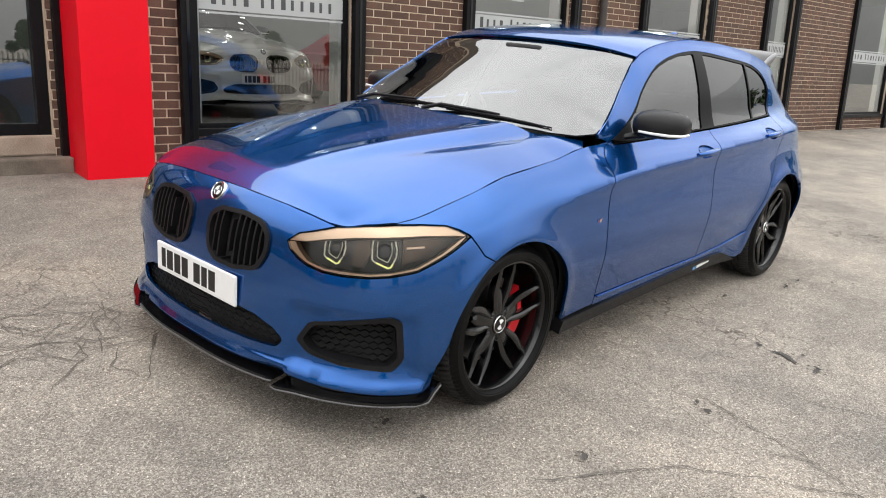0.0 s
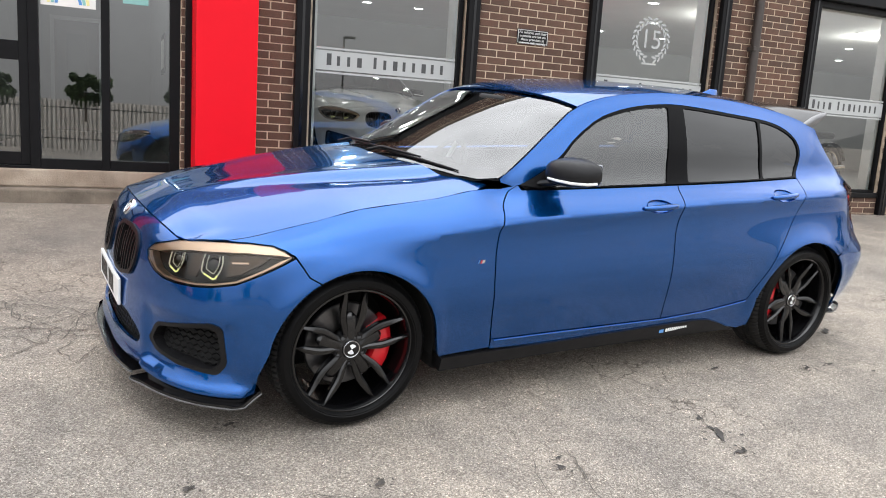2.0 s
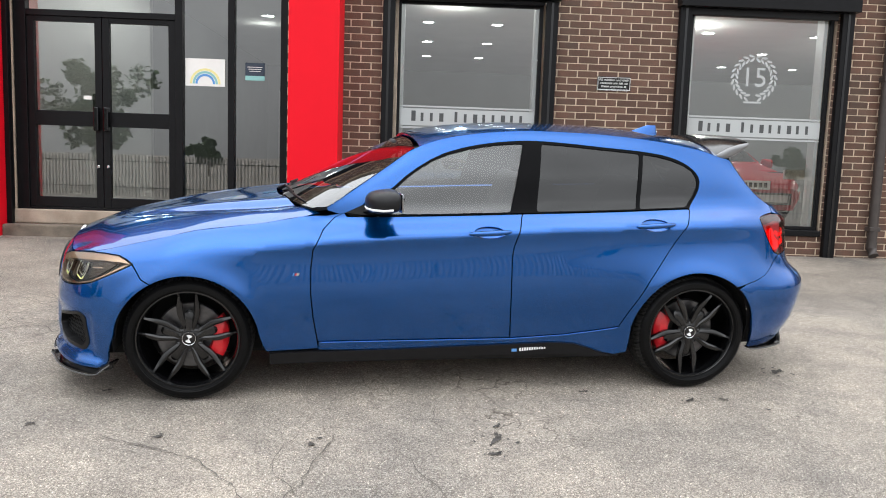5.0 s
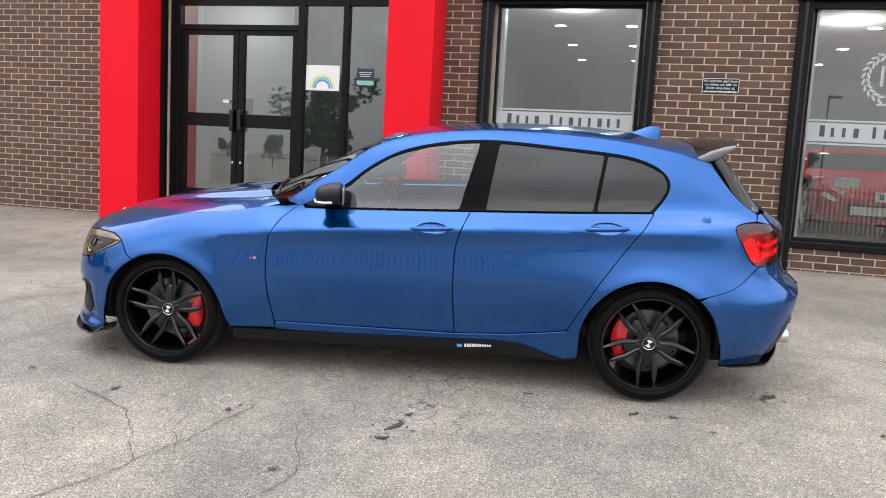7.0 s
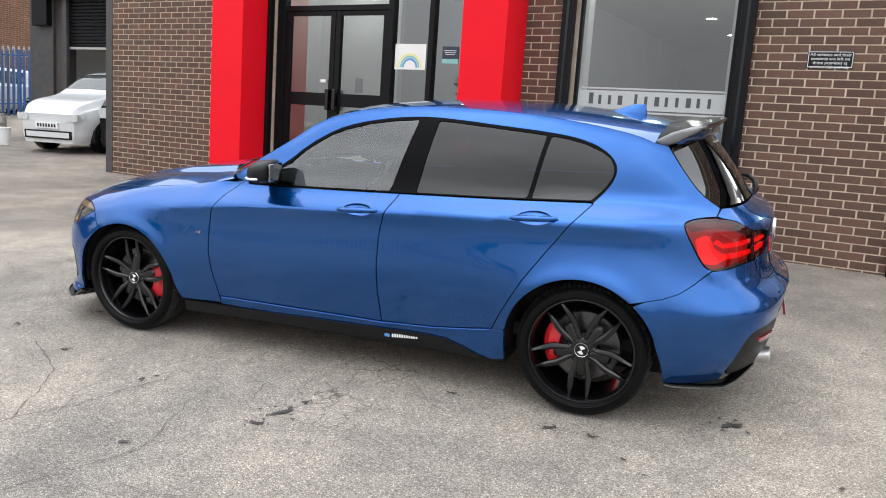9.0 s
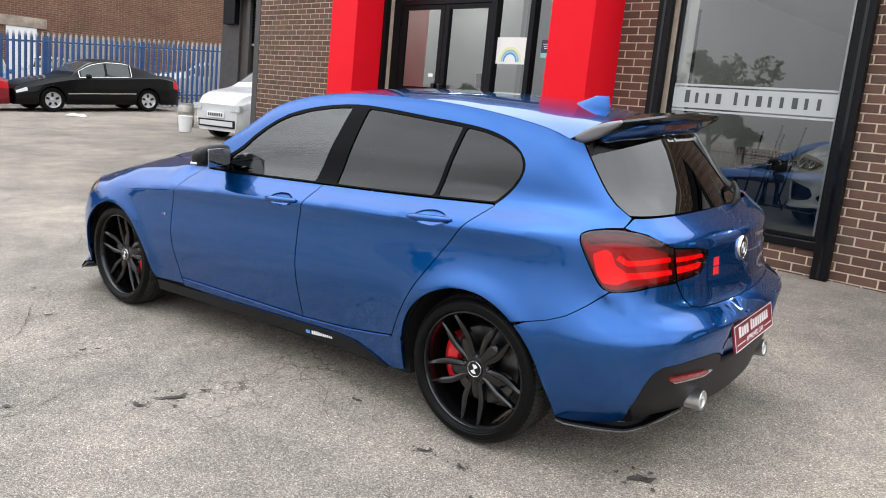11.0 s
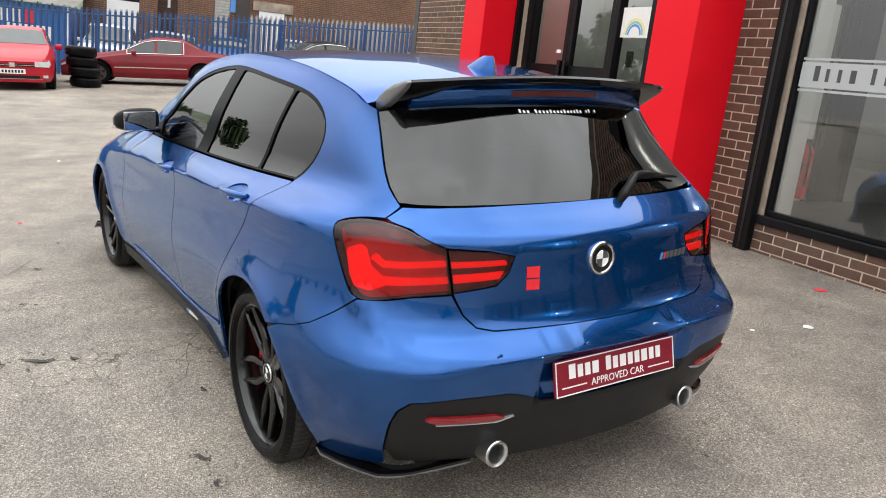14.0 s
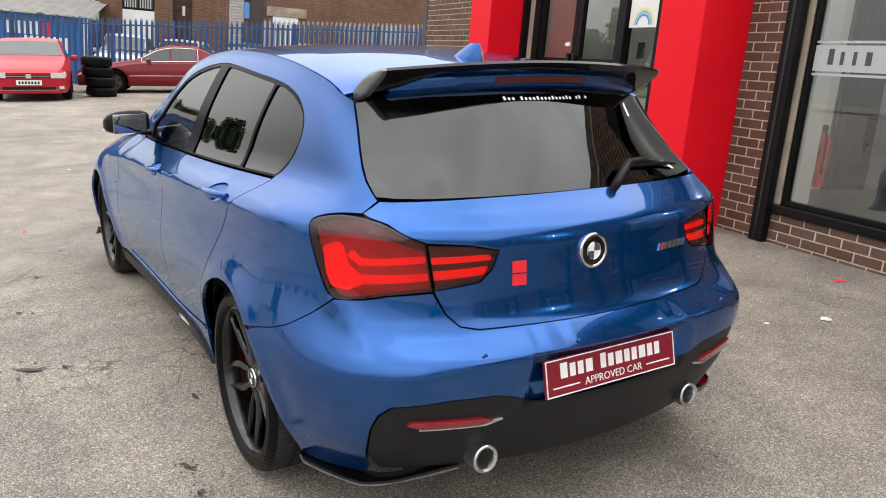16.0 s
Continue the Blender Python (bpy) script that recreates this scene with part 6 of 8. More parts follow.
def roundel(car, parent, p, n, r):
    """A round badge: broad chrome ring, black band and quartered middle, with no lettering."""
    turn = n.to_track_quat('Z', 'Y').to_matrix().to_4x4()
    m = Matrix.Translation(p) @ turn
    ring = part("badge", lathe(bmesh.new(), [(r * .86, -.004), (r * .84, .003), (r * .80, .004), (r * .52, .004), (r * .50, .005), (r * .48, .004), (0, .004)], 40, 'Z'), M_BLACK_GLOSS, parent, "round black and white badge in a chrome ring", 40, m)
    part("chrome_ring", lathe(bmesh.new(), [(r * 1.03, -.006), (r * 1.03, .002), (r * .98, .0058), (r * .88, .0062), (r * .83, .0042)], 40, 'Z'), M_CHROME, ring, "", 40)
    part("inner_ring", lathe(bmesh.new(), [(r * .52, .0042), (r * .50, .0056), (r * .47, .0042)], 40, 'Z'), M_CHROME, ring, "", 40)
    for q in range(4):
        bm = bmesh.new()
        bm.faces.new([bm.verts.new((0, 0, .0050))] + [bm.verts.new((r * .46 * math.cos(radians(90 * q + a)), r * .46 * math.sin(radians(90 * q + a)), .0050)) for a in range(0, 91, 15)])
        part("quarter", bm, M_WHITE if q % 2 else M_LETTER, ring)


build_front(CAR, BUMPER)


def build_rear(car, bumper, gate):
    for mirror in (1, -1):
        f = (lambda l: l) if mirror == 1 else (lambda l: [(2 * LEN - a, b) for a, b in l])
        lamp = sheet("tail_lamp", side_fn, f(LAMP_OUT), M_LAMP_RED, car, out=-0.030, thick=0, step=0.03, label="red tail lamp with bright light guides under a glossy cover")[0]
        top = [(4.49, .935), (4.515, .948), (4.603, .960), (4.70, .959), (4.806, .949), (4.938, .904), (4.942, .880), (4.80, .912), (4.65, .925), (4.53, .905)]
        sheet("cover", side_fn, f(LAMP_OUT), M_LENS_RED, lamp, out=0.001, thick=0, step=0.025)
        sheet("smoked_band", side_fn, f(top), M_LAMP_DARK, lamp, out=-0.022, thick=0, step=0.02)
        sheet("lamp_rim", side_fn, f(LAMP_OUT), M_BLACK_GLOSS, lamp, holes=[f([(4.72 + (a - 4.72) * .982, .855 + (b - .855) * .972) for a, b in LAMP_OUT])], out=-0.001, thick=0.03, step=0.025)
        sheet("light_guide", side_fn, f(rounded([(4.545, .872), (4.60, .893), (4.625, .884), (4.650, .835), (4.70, .812), (4.955, .820), (4.958, .802), (4.72, .787), (4.66, .766), (4.60, .768), (4.572, .80)], .012)), M_LAMP_BRIGHT, lamp, out=-0.014, thick=0.008, step=0.02)
        sheet("light_guide", side_fn, f(rounded([(4.665, .876), (4.70, .856), (4.944, .868), (4.946, .850), (4.70, .836), (4.645, .858)], .008)), M_LAMP_BRIGHT, lamp, out=-0.014, thick=0.008, step=0.02)
        inner = sheet("inner_tail_lamp", side_fn, f(LAMP_IN), M_LAMP_DARK, gate, out=-0.026, thick=0, step=0.03)[0]
        sheet("cover", side_fn, f(LAMP_IN), M_LENS_RED, inner, out=0.001, thick=0, step=0.025)
        sheet("lamp_rim", side_fn, f(LAMP_IN), M_BLACK_GLOSS, inner, holes=[f([(5.06 + (a - 5.06) * .97, .842 + (b - .842) * .945) for a, b in LAMP_IN])], out=-0.001, thick=0.026, step=0.025)
        for bar in ([(4.957, .864), (5.15, .866), (5.156, .852), (4.960, .846)], [(4.964, .826), (5.145, .834), (5.128, .812), (4.970, .802)]):
            sheet("light_guide", side_fn, f(rounded(bar, .006)), M_LAMP_BRIGHT, inner, out=-0.012, thick=0.008, step=0.02)
    dif = [(LEN, .434), (5.266, .443), (5.205, .472), (5.14, .490), (5.0, .493), (4.85, .482), (4.814, .454), (4.79, .408), (4.763, .306), (4.79, .255), (5.0, .262), (5.2, .256), (LEN, .252)]
    diff = sheet("rear_diffuser", side_fn, mirrored(dif, LEN), M_DIFFUSER, bumper, out=-0.006, thick=0.05, step=0.03, label="matt black lower bumper insert")[0]
    for mirror in (1, -1):
        f = (lambda l: l) if mirror == 1 else (lambda l: [(2 * LEN - a, b) for a, b in l])
        sheet("reflector", side_fn, f(rounded([(4.885, .428), (4.90, .437), (5.10, .427), (5.135, .416), (5.10, .409), (4.92, .415)], .006)), M_REFLECTOR, diff, out=0.004, thick=0.012, step=0.02)
        sheet("reflector_trim", side_fn, f([(4.92, .412), (5.10, .405), (5.14, .412), (5.165, .414), (5.11, .401), (4.92, .409)]), M_SILVER, diff, out=0.004, thick=0.01, step=0.02)

        def blade(s, w, o=0.0):
            a = s if s <= LEN else 2 * LEN - s
            p, q = shell(s, .235, 0.0), shell(s, .235, 0.05)
            z = 0.208 + 0.050 * smooth01((a - 4.75) / .35)
            return (p[0] + (q[0] - p[0]) * w / .05, p[1] + (q[1] - p[1]) * w / .05, z + o)
        sheet("rear_splitter", blade, f([(4.455, .0), (4.50, .022), (4.74, .034), (4.80, .022), (5.05, .010), (5.05, -.03), (4.455, -.03)]), M_BLACK_GLOSS, bumper, thick=0.008, step=0.03)
        # the rear blade's edge highlight, added as a pale tube
        lip = [(4.46, .002), (4.50, .022), (4.58, .026), (4.66, .030), (4.74, .034), (4.80, .022), (4.92, .016), (5.05, .010)]
        part("splitter_edge", tube(bmesh.new(), [blade(f([(a, 0)])[0][0], b, -.003) for a, b in lip], .0035, 8), M_EDGE_SHINE, bumper, "", 60)
        y = -.442 if mirror == 1 else .396
        pipe = lathe(bmesh.new(), [(.036, -.06), (.0385, .02), (.041, .072), (.0415, .080), (.0385, .083), (.031, .080), (.0285, .074), (.028, .03), (.028, -.05)], 36, 'X')
        part("tailpipe", pipe, M_STEEL, bumper, "polished steel tailpipe tip", 40, pose(2.08, y, .292, 0, -4, 0))
        bm = bmesh.new()
        bmesh.ops.create_circle(bm, cap_ends=True, radius=.029, segments=24, matrix=Matrix.Translation((2.085, y, .290)) @ Matrix.Rotation(math.pi / 2, 4, 'Y'))
        part("pipe_bore", bm, M_UNDER, bumper)
    # plate, slightly tilted back
    pl = part("number_plate", boxed(-.2605, .2605, -.006, .006, -.0555, .0555, .004), M_MAROON, bumper, "maroon dealer plate with white lettering", None, pose(2.200, -0.018, .515, -12, 0, 90))
    bm = bmesh.new()
    for a, b, c, d in ((-.258, .258, .050, .0535), (-.258, .258, -.0535, -.050), (-.258, -.2545, -.05, .05), (.2545, .258, -.05, .05)):
        box(bm, a, b, -.0075, -.006, c, d)
    part("border", bm, M_WHITE, pl)
    x = -.205
    for k in range(12):
        wide = .021 if k % 3 else .026
        part("letter_bar", boxed(x, x + wide, -.0072, -.006, -.004, .034 if k not in (0, 4) else .040), M_WHITE, pl)
        x += wide + .0095 + (.022 if k == 3 else 0)
    lettering("lettering", "APPROVED CAR", .032, M_WHITE, pl, pose(0, -.0064, -.030, 90, 0, 0))
    for a, b in ((-.235, -.135), (.135, .235)):
        part("rule", boxed(a, b, -.0072, -.006, -.031, -.027), M_WHITE, pl)
    n = Vector((1, 0, .12)).normalized()
    roundel(car, gate, Vector(shell(LEN, .850, .004)) + Vector((0, -.012, 0)), Vector((1, 0, .03)).normalized(), .052)
    # red sticker and boot script as plain shapes
    for sg, (y0, y1, z0, z1), mt, nm in ((1, (-.302, -.256, .812, .846), M_STICKER_RED, "sticker"), (1, (-.302, -.256, .776, .808), M_STICKER_RED, "sticker")):
        sheet(nm, side_fn, [(sr(y0), z0), (sr(y1), z0), (sr(y1), z1), (sr(y0), z1)], mt, gate, out=0.002, thick=0.001, step=0.02)
    for k in range(8):
        mt = (M_BLUE_SPOT, M_NAVY, M_STICKER_RED)[k] if k < 3 else M_LETTER
        y = .188 + (.009 * k if k < 3 else .006 + .0255 * (k - 2.1))
        w = .008 if k < 3 else .020
        sheet("script_mark", side_fn, [(sr(y + .006), .812), (sr(y + w + .006), .812), (sr(y + w + .014), .834), (sr(y + .014), .834)], mt, gate, out=0.003, thick=0.002, step=0.02)
    for y in (-.42, -.12, .22, .47):
        p = Vector(shell(sr(y), .615, .001))
        part("parking_sensor", lathe(bmesh.new(), [(0, .001), (.008, .001), (.009, -.002)], 16, 'X', p), M_PAINT, bumper)
    # roof spoiler: black blade over a blue root with a high brake lamp
    def sections(fn, count=41, half=.565):
        bm = bmesh.new()
        rows = []
        for k in range(count):
            y = -half + 2 * half * k / (count - 1)
            rows.append([bm.verts.new(q) for q in fn(y)])
        m = len(rows[0])
        for r0, r1 in zip(rows, rows[1:]):
            for i in range(m):
                bm.faces.new((r0[i], r1[i], r1[(i + 1) % m], r0[(i + 1) % m]))
        bm.faces.new(rows[0])
        bm.faces.new(rows[-1][::-1])
        bmesh.ops.recalc_face_normals(bm, faces=bm.faces)
        return bm

    def mix(a, b, t):
        return a + (b - a) * t

    def wing(y):
        a = abs(y) / 0.546
        e = smooth01((abs(y) - .36) / .186)
        zr = roof_top(1.572, y)[2]
        zt, tip = 1.384 - .028 * a * a, 1.838 - .080 * a ** 3
        f = 1.575 - .016 * e
        return [(f, y, zr + .002), (mix(f, tip, .35), y, mix(zr, zt, .45) + .008), (mix(f, tip, .7), y, mix(zr, zt, .8) + .006), (tip - .008, y, zt + .001), (tip, y, zt - .006), (tip - .010, y, zt - .022),
                (mix(1.79, 1.66, e), y, mix(1.348, 1.278, e)), (mix(1.70, 1.592, e), y, mix(1.325, 1.250, e)), (mix(1.60, 1.566, e), y, mix(1.315, 1.256, e))]
    spoiler = part("roof_spoiler", sections(wing, 61, .546), M_BLACK_GLOSS, gate, "gloss black roof spoiler blade", 40)

    for sg in (-1, 1):
        prof = wing(.546 * sg)
        mid = Vector((sum(p[0] for p in prof) / 9, 0, sum(p[2] for p in prof) / 9))
        bm = bmesh.new()
        rows = [[bm.verts.new((mid.x + (p[0] - mid.x) * k, sg * y, mid.z + (p[2] - mid.z) * k)) for p in prof] for y, k in ((.545, 1.012), (.553, 1.0), (.560, .93), (.565, .78), (.567, .4))]
        for r0, r1 in zip(rows, rows[1:]):
            for i in range(9):
                bm.faces.new((r0[i], r1[i], r1[(i + 1) % 9], r0[(i + 1) % 9]))
        bm.faces.new(rows[-1])
        bmesh.ops.recalc_face_normals(bm, faces=bm.faces)
        part("end_fin", bm, M_FIN_SHEEN, spoiler, "spoiler end painted grey for the sky's reflection", 60)

    def root(y):
        a = abs(y) / 0.5
        d, g = -.030 * a * a, rear_glass(y, 1.30 - .030 * a * a)[0]
        return [(g - .03, y, 1.352 + d), (g + .024, y, 1.350 + d), (g + .028, y, 1.342 + d), (g + .020, y, 1.312 + d), (g + .004, y, 1.297 + d), (g - .05, y, 1.30 + d)]
    part("spoiler_root", sections(root, 41, .50), M_PAINT, spoiler, "", 40)
    part("high_brake_lamp", sections(lambda y: [(p[0] + q, y, p[2] + h) for p, q, h in ((root(y)[2], .0012, -.006), (root(y)[3], .0016, .004), (root(y)[3], -.01, .004), (root(y)[2], -.01, -.006))], 21, .185), M_LAMP_DARK, spoiler)
    # bars for a web address at the head of the rear window
    for k in range(23):
        y = -.158 + k * .0152
        if k in (3, 18, 21):
            continue
        tall = .0075 if k % 4 else .0105
        sheet("address_bar", rear_glass, [(y, 1.262), (y + .0085, 1.262), (y + .0085, 1.262 + tall), (y, 1.262 + tall)], M_WHITE, gate, out=0.003, thick=0, step=0.02)
    # rear wiper
    piv = Vector(rear_glass(.135, 1.012, .026))
    wip = part("rear_wiper", tube(bmesh.new(), [piv + Vector((.0, -.016, -.035)), piv + Vector((.01, -.006, -.008)), Vector(rear_glass(.165, 1.026, .042)), Vector(rear_glass(.215, 1.050, .038)), Vector(rear_glass(.29, 1.056, .028)), Vector(rear_glass(.40, 1.047, .018))], [.013, .016, .014, .012, .010, .006], 12), M_BLACK_SATIN, gate, "black rear wiper arm", 50)
    part("wiper_blade", tube(bmesh.new(), [Vector(rear_glass(.20 + .33 * t, 1.050 + .006 * t - .026 * t * t, .014)) for t in (0, .25, .5, .75, 1)], [.006, .009, .010, .008, .004], 8), M_BLACK_SATIN, wip, "", 50)
    # aerial fin on the roof
    bm = bmesh.new()
    rows = []
    for t in (0, .15, .35, .6, .85, 1.0):
        z = 0.062 * t
        x0, x1 = 1.215 + .150 * t ** 1.1, 1.440 - .012 * t
        w = .030 * (1 - t) ** .8 + .006
        zb = roof_mid(1.34) - .012
        rows.append([bm.verts.new((x0 + (x1 - x0) * u, w * v, zb + z - (.02 * u if t == 0 else 0))) for u, v in ((0, 0), (.2, -.6), (.55, -1), (.9, -.8), (1, 0), (.9, .8), (.55, 1), (.2, .6))])
    for r0, r1 in zip(rows, rows[1:]):
        for i in range(8):
            bm.faces.new((r0[i], r0[(i + 1) % 8], r1[(i + 1) % 8], r1[i]))
    bm.faces.new(rows[-1])
    part("aerial_fin", bm, M_PAINT, car, "blue shark-fin aerial", 50)


build_rear(CAR, REAR_BUMPER, TAILGATE)


def build_mirrors_and_wipers(car):
    bm = bmesh.new()
    rows = []
    for t, g in ((0, .62), (.06, .82), (.2, .96), (.45, 1.0), (.68, .95), (.84, .84), (.94, .66), (1, .40)):
        y = -.770 - .215 * t
        cx, cz = -.392 + .045 * t * t, 1.020 - .004 * t
        ring = []
        for k in range(20):
            c, q = math.cos(2 * math.pi * k / 20), math.sin(2 * math.pi * k / 20)
            c, q = math.copysign(abs(c) ** (.75 if c < 0 else .38), c), math.copysign(abs(q) ** .65, q)
            ring.append(bm.verts.new((cx + (.088 if c < 0 else .066) * g * c, y, cz + (.063 if q > 0 else .050) * g * q + .010 * c * g)))
        rows.append(ring)
    for r0, r1 in zip(rows, rows[1:]):
        for i in range(20):
            bm.faces.new((r0[i], r1[i], r1[(i + 1) % 20], r0[(i + 1) % 20]))
    bm.faces.new(rows[0]), bm.faces.new(rows[-1][::-1])
    bmesh.ops.recalc_face_normals(bm, faces=bm.faces)
    part_y("door_mirror", bm, M_BLACK_SATIN, car, label="black door mirror housing with a slim indicator strip", smooth=60)
    gl = boxed(-.006, .006, -.082, .082, -.045, .047, .005)
    bmesh.ops.transform(gl, matrix=pose(-.312, -.872, 1.022, 0, 0, 12), verts=gl.verts)
    part_y("mirror_glass", gl, M_MIRROR, car)
    part_y("indicator_strip", tube(bmesh.new(), [(-.470, -.815, .992), (-.468, -.88, .990), (-.445, -.945, .989), (-.395, -.982, .990), (-.345, -.987, .994)], .0060, 8), M_WHITE, car)
    part_y("mirror_arm", tube(bmesh.new(), [(-.47, -.715, .950), (-.435, -.76, .962), (-.41, -.82, .972)], [.034, .028, .026], 12, squash=.5), M_BLACK_SATIN, car)
    sail = X((-.565, .950), (-.45, 1.000), (-.40, 1.025), (-.392, .945), (-.47, .940))
    sheet("mirror_sail", side_fn, sail, M_BLACK_SATIN, car, both=True, out=0.003, thick=0.006, step=0.03)
    for ys in ((.44, .30, .14, -.02, -.16), (-.06, -.20, -.34, -.46, -.57)):
        pts = [screen_top(-.880 + .100 * (abs(y) / .58) ** 2 + .003 * k, y, .006) for k, y in enumerate(ys)]
        w = part("wiper", tube(bmesh.new(), pts, [.003, .005, .006, .005, .003], 8), M_BLACK_SATIN, car, "black windscreen wiper", 50)
        p, q = Vector(pts[2]), Vector(pts[0])
        part("wiper_arm", tube(bmesh.new(), [q + Vector((-.05, .10, -.015)), q + Vector((-.012, .02, .012)), p + Vector((0, 0, .012))], [.010, .008, .005], 8), M_BLACK_SATIN, w, "", 50)
    # rear-view mirror behind the screen
    part("cabin_mirror", boxed(-.27, -.24, -.11, .11, 1.235, 1.30, .012), M_CABIN, car, "", 60)


build_mirrors_and_wipers(CAR)


def build_cabin(car):
    part("cabin_floor", boxed(-.95, 1.75, -.66, .66, .28, .34), M_CABIN, car)
    part("firewall", boxed(-.97, -.92, -.56, .56, .3, .84), M_CABIN, car)
    dash = bmesh.new()
    for y0, y1 in ((-.56, .56),):
        rows = []
        for y in (y0, -.3, 0, .3, y1):
            hump = .035 * math.exp(-((y - .36) / .16) ** 2)
            rows.append([dash.verts.new(p) for p in ((-.80, y, .92), (-.62, y, .94 + hump), (-.42, y, .93 + hump), (-.36, y, .87), (-.40, y, .70), (-.55, y, .50), (-.90, y, .45))])
        for r0, r1 in zip(rows, rows[1:]):
            for i in range(6):
                dash.faces.new((r0[i], r1[i], r1[i + 1], r0[i + 1]))
    part("dashboard", dash, M_CABIN, car, "black moulded dashboard", 50)
    wheel_m = pose(-.30, .36, .86, 0, -64, 0)
    rim = bmesh.new()
    ring = [(.178 * math.cos(2 * math.pi * k / 32), .178 * math.sin(2 * math.pi * k / 32), 0) for k in range(33)]
    tube(rim, ring, .015, 8, caps=False)
    sw = part("steering_wheel", rim, M_CABIN, car, "black leather steering wheel", 60, wheel_m)
    hubm = lathe(bmesh.new(), [(0, .02), (.06, .018), (.075, .0), (.07, -.03)], 24, 'Z')
    part("boss", hubm, M_CABIN, sw, "", 50)
    for a in (0, 180, 270):
        c, s = math.cos(radians(a)), math.sin(radians(a))
        part("spoke", tube(bmesh.new(), [(.06 * c, .06 * s, .005), (.17 * c, .17 * s, 0)], .013, 8), M_SILVER, sw, "", 50)

    def seat(x, y, wide, tall):
        cush = boxed(x - .27, x + .24, y - wide, y + wide, .42, .56, .05, 3)
        s = part("seat", cush, M_CABIN, car, "black upholstered seat", 60)
        back = boxed(-.07, .07, -wide, wide, 0, tall, .055, 3)
        part("backrest", back, M_CABIN, s, "", 60, pose(x + .20, y, .50, 0, 18, 0))
        return s
    for y in (-.36, .36):
        s = seat(.22, y, .24, .62)
        part("headrest", boxed(-.05, .05, -.13, .13, 0, .17, .045, 3), M_CABIN, s, "", 60, pose(.63, y, 1.10, 0, 14, 0))
    s = seat(1.02, 0, .60, .60)
    for y in (-.36, .36):
        part("headrest", boxed(-.04, .04, -.12, .12, 0, .12, .035, 3), M_CABIN, s, "", 60, pose(1.42, y, 1.06, 0, 14, 0))
    part("parcel_shelf", boxed(1.38, 1.88, -.55, .55, .93, .96, .01), M_CABIN, car)
    part("roof_lining", boxed(-.02, 1.25, -.38, .38, 1.315, 1.325), M_CABIN, car)


build_cabin(CAR)


# ---- cars further off: one builder, with its own proportions for each ----
def plain_car(name, label, m, paint, L, W, top, belt, glass, doors, wheel_r=.32, base=(.19, .78), lamps=None, rim=M_SILVER, trim=None, face=None, rear=None, group=""):
    """A complete car of fewer pieces. top and belt: heights along the length from nose to tail; glass: where the cabin's panes start and end."""
    t_ = thing(name, label, "car", m, group)
    zt, zb = curve(top), curve(belt)
    wid = curve([(0, .74), (.04, .86), (.12, .96), (.3, 1.0), (.7, 1.0), (.9, .96), (.97, .88), (1, .78)])

    def surf(t, a, out=0.0):
        w, h, b = W / 2 * wid(t), zt(t), min(zb(t), zt(t) - .015)
        cab = clamp((h - b) / .35)
        pts = [(0, .90 * w, .20), (.12, .985 * w, .34), (.28, w, .5 * b + .18), (.45, .965 * w, b - .03), (.5, .93 * w, b), (.78, (.90 - .12 * cab) * w, b + (h - b) * .82), (.86, (.82 - .12 * cab) * w, b + (h - b) * .95), (1.0, 0, h)]
        for (a0, y0, z0), (a1, y1, z1) in zip(pts, pts[1:]):
            if a <= a1:
                f = (a - a0) / (a1 - a0)
                y, z = y0 + (y1 - y0) * f, z0 + (z1 - z0) * f
                break
        bow = .05 * W * (1 - (y / (W / 2)) ** 2) * (-1 if t < .5 else 1) * smooth01(abs(t - .5) * 2 - .55)
        return Vector((-L / 2 + L * t + bow, -y, z + out))

    def grid(t0, t1, a0, a1, nt, na, out, side):
        bm = bmesh.new()
        rows = []
        for i in range(nt + 1):
            t = t0 + (t1 - t0) * i / nt
            row = []
            for j in range(na + 1):
                a = a0 + (a1 - a0) * j / na
                p = surf(t, a)
                if out:
                    n = (surf(t + .004, a) - surf(t - .004, a)).cross(surf(t, min(1, a + .01)) - surf(t, max(0, a - .01)))
                    if n.length > 1e-9:
                        p = p + n.normalized() * out
                row.append(bm.verts.new((p.x, p.y * side, p.z)))
            rows.append(row)
        for r0, r1 in zip(rows, rows[1:]):
            for j in range(na):
                f = (r0[j], r1[j], r1[j + 1], r0[j + 1])
                bm.faces.new(f if side > 0 else f[::-1])
        return bm, rows
    body = bmesh.new()
    for side in (1, -1):
        b2, _r = grid(0, 1, 0, 1, 170, 40, 0, side)
        cut = []
        for f in b2.faces:
            c = f.calc_center_median()
            if any(math.hypot(c.x + L / 2 - L * q, c.z - wheel_r) < wheel_r + .045 for q in base) and abs(c.y) > .3 * W:
                cut.append(f)
        bmesh.ops.delete(b2, geom=cut, context='FACES')
        for v in b2.verts:
            for q in base:
                dx, dz = v.co.x + L / 2 - L * q, v.co.z - wheel_r
                r = math.hypot(dx, dz)
                if abs(r - wheel_r - .045) < .028 and abs(v.co.y) > .3 * W:
                    v.co.x += dx / r * (wheel_r + .045 - r)
                    v.co.z += dz / r * (wheel_r + .045 - r)
        tmp = bpy.data.meshes.new("tmp")
        b2.to_mesh(tmp)
        b2.free()
        body.from_mesh(tmp)
        bpy.data.meshes.remove(tmp)
    for t in (0, 1):
        loop = [surf(t, k / 40) for k in range(41)]
        vs = [body.verts.new(p) for p in loop] + [body.verts.new((p.x, -p.y, p.z)) for p in loop[-2::-1]]
        body.faces.new(vs if t == 0 else vs[::-1])
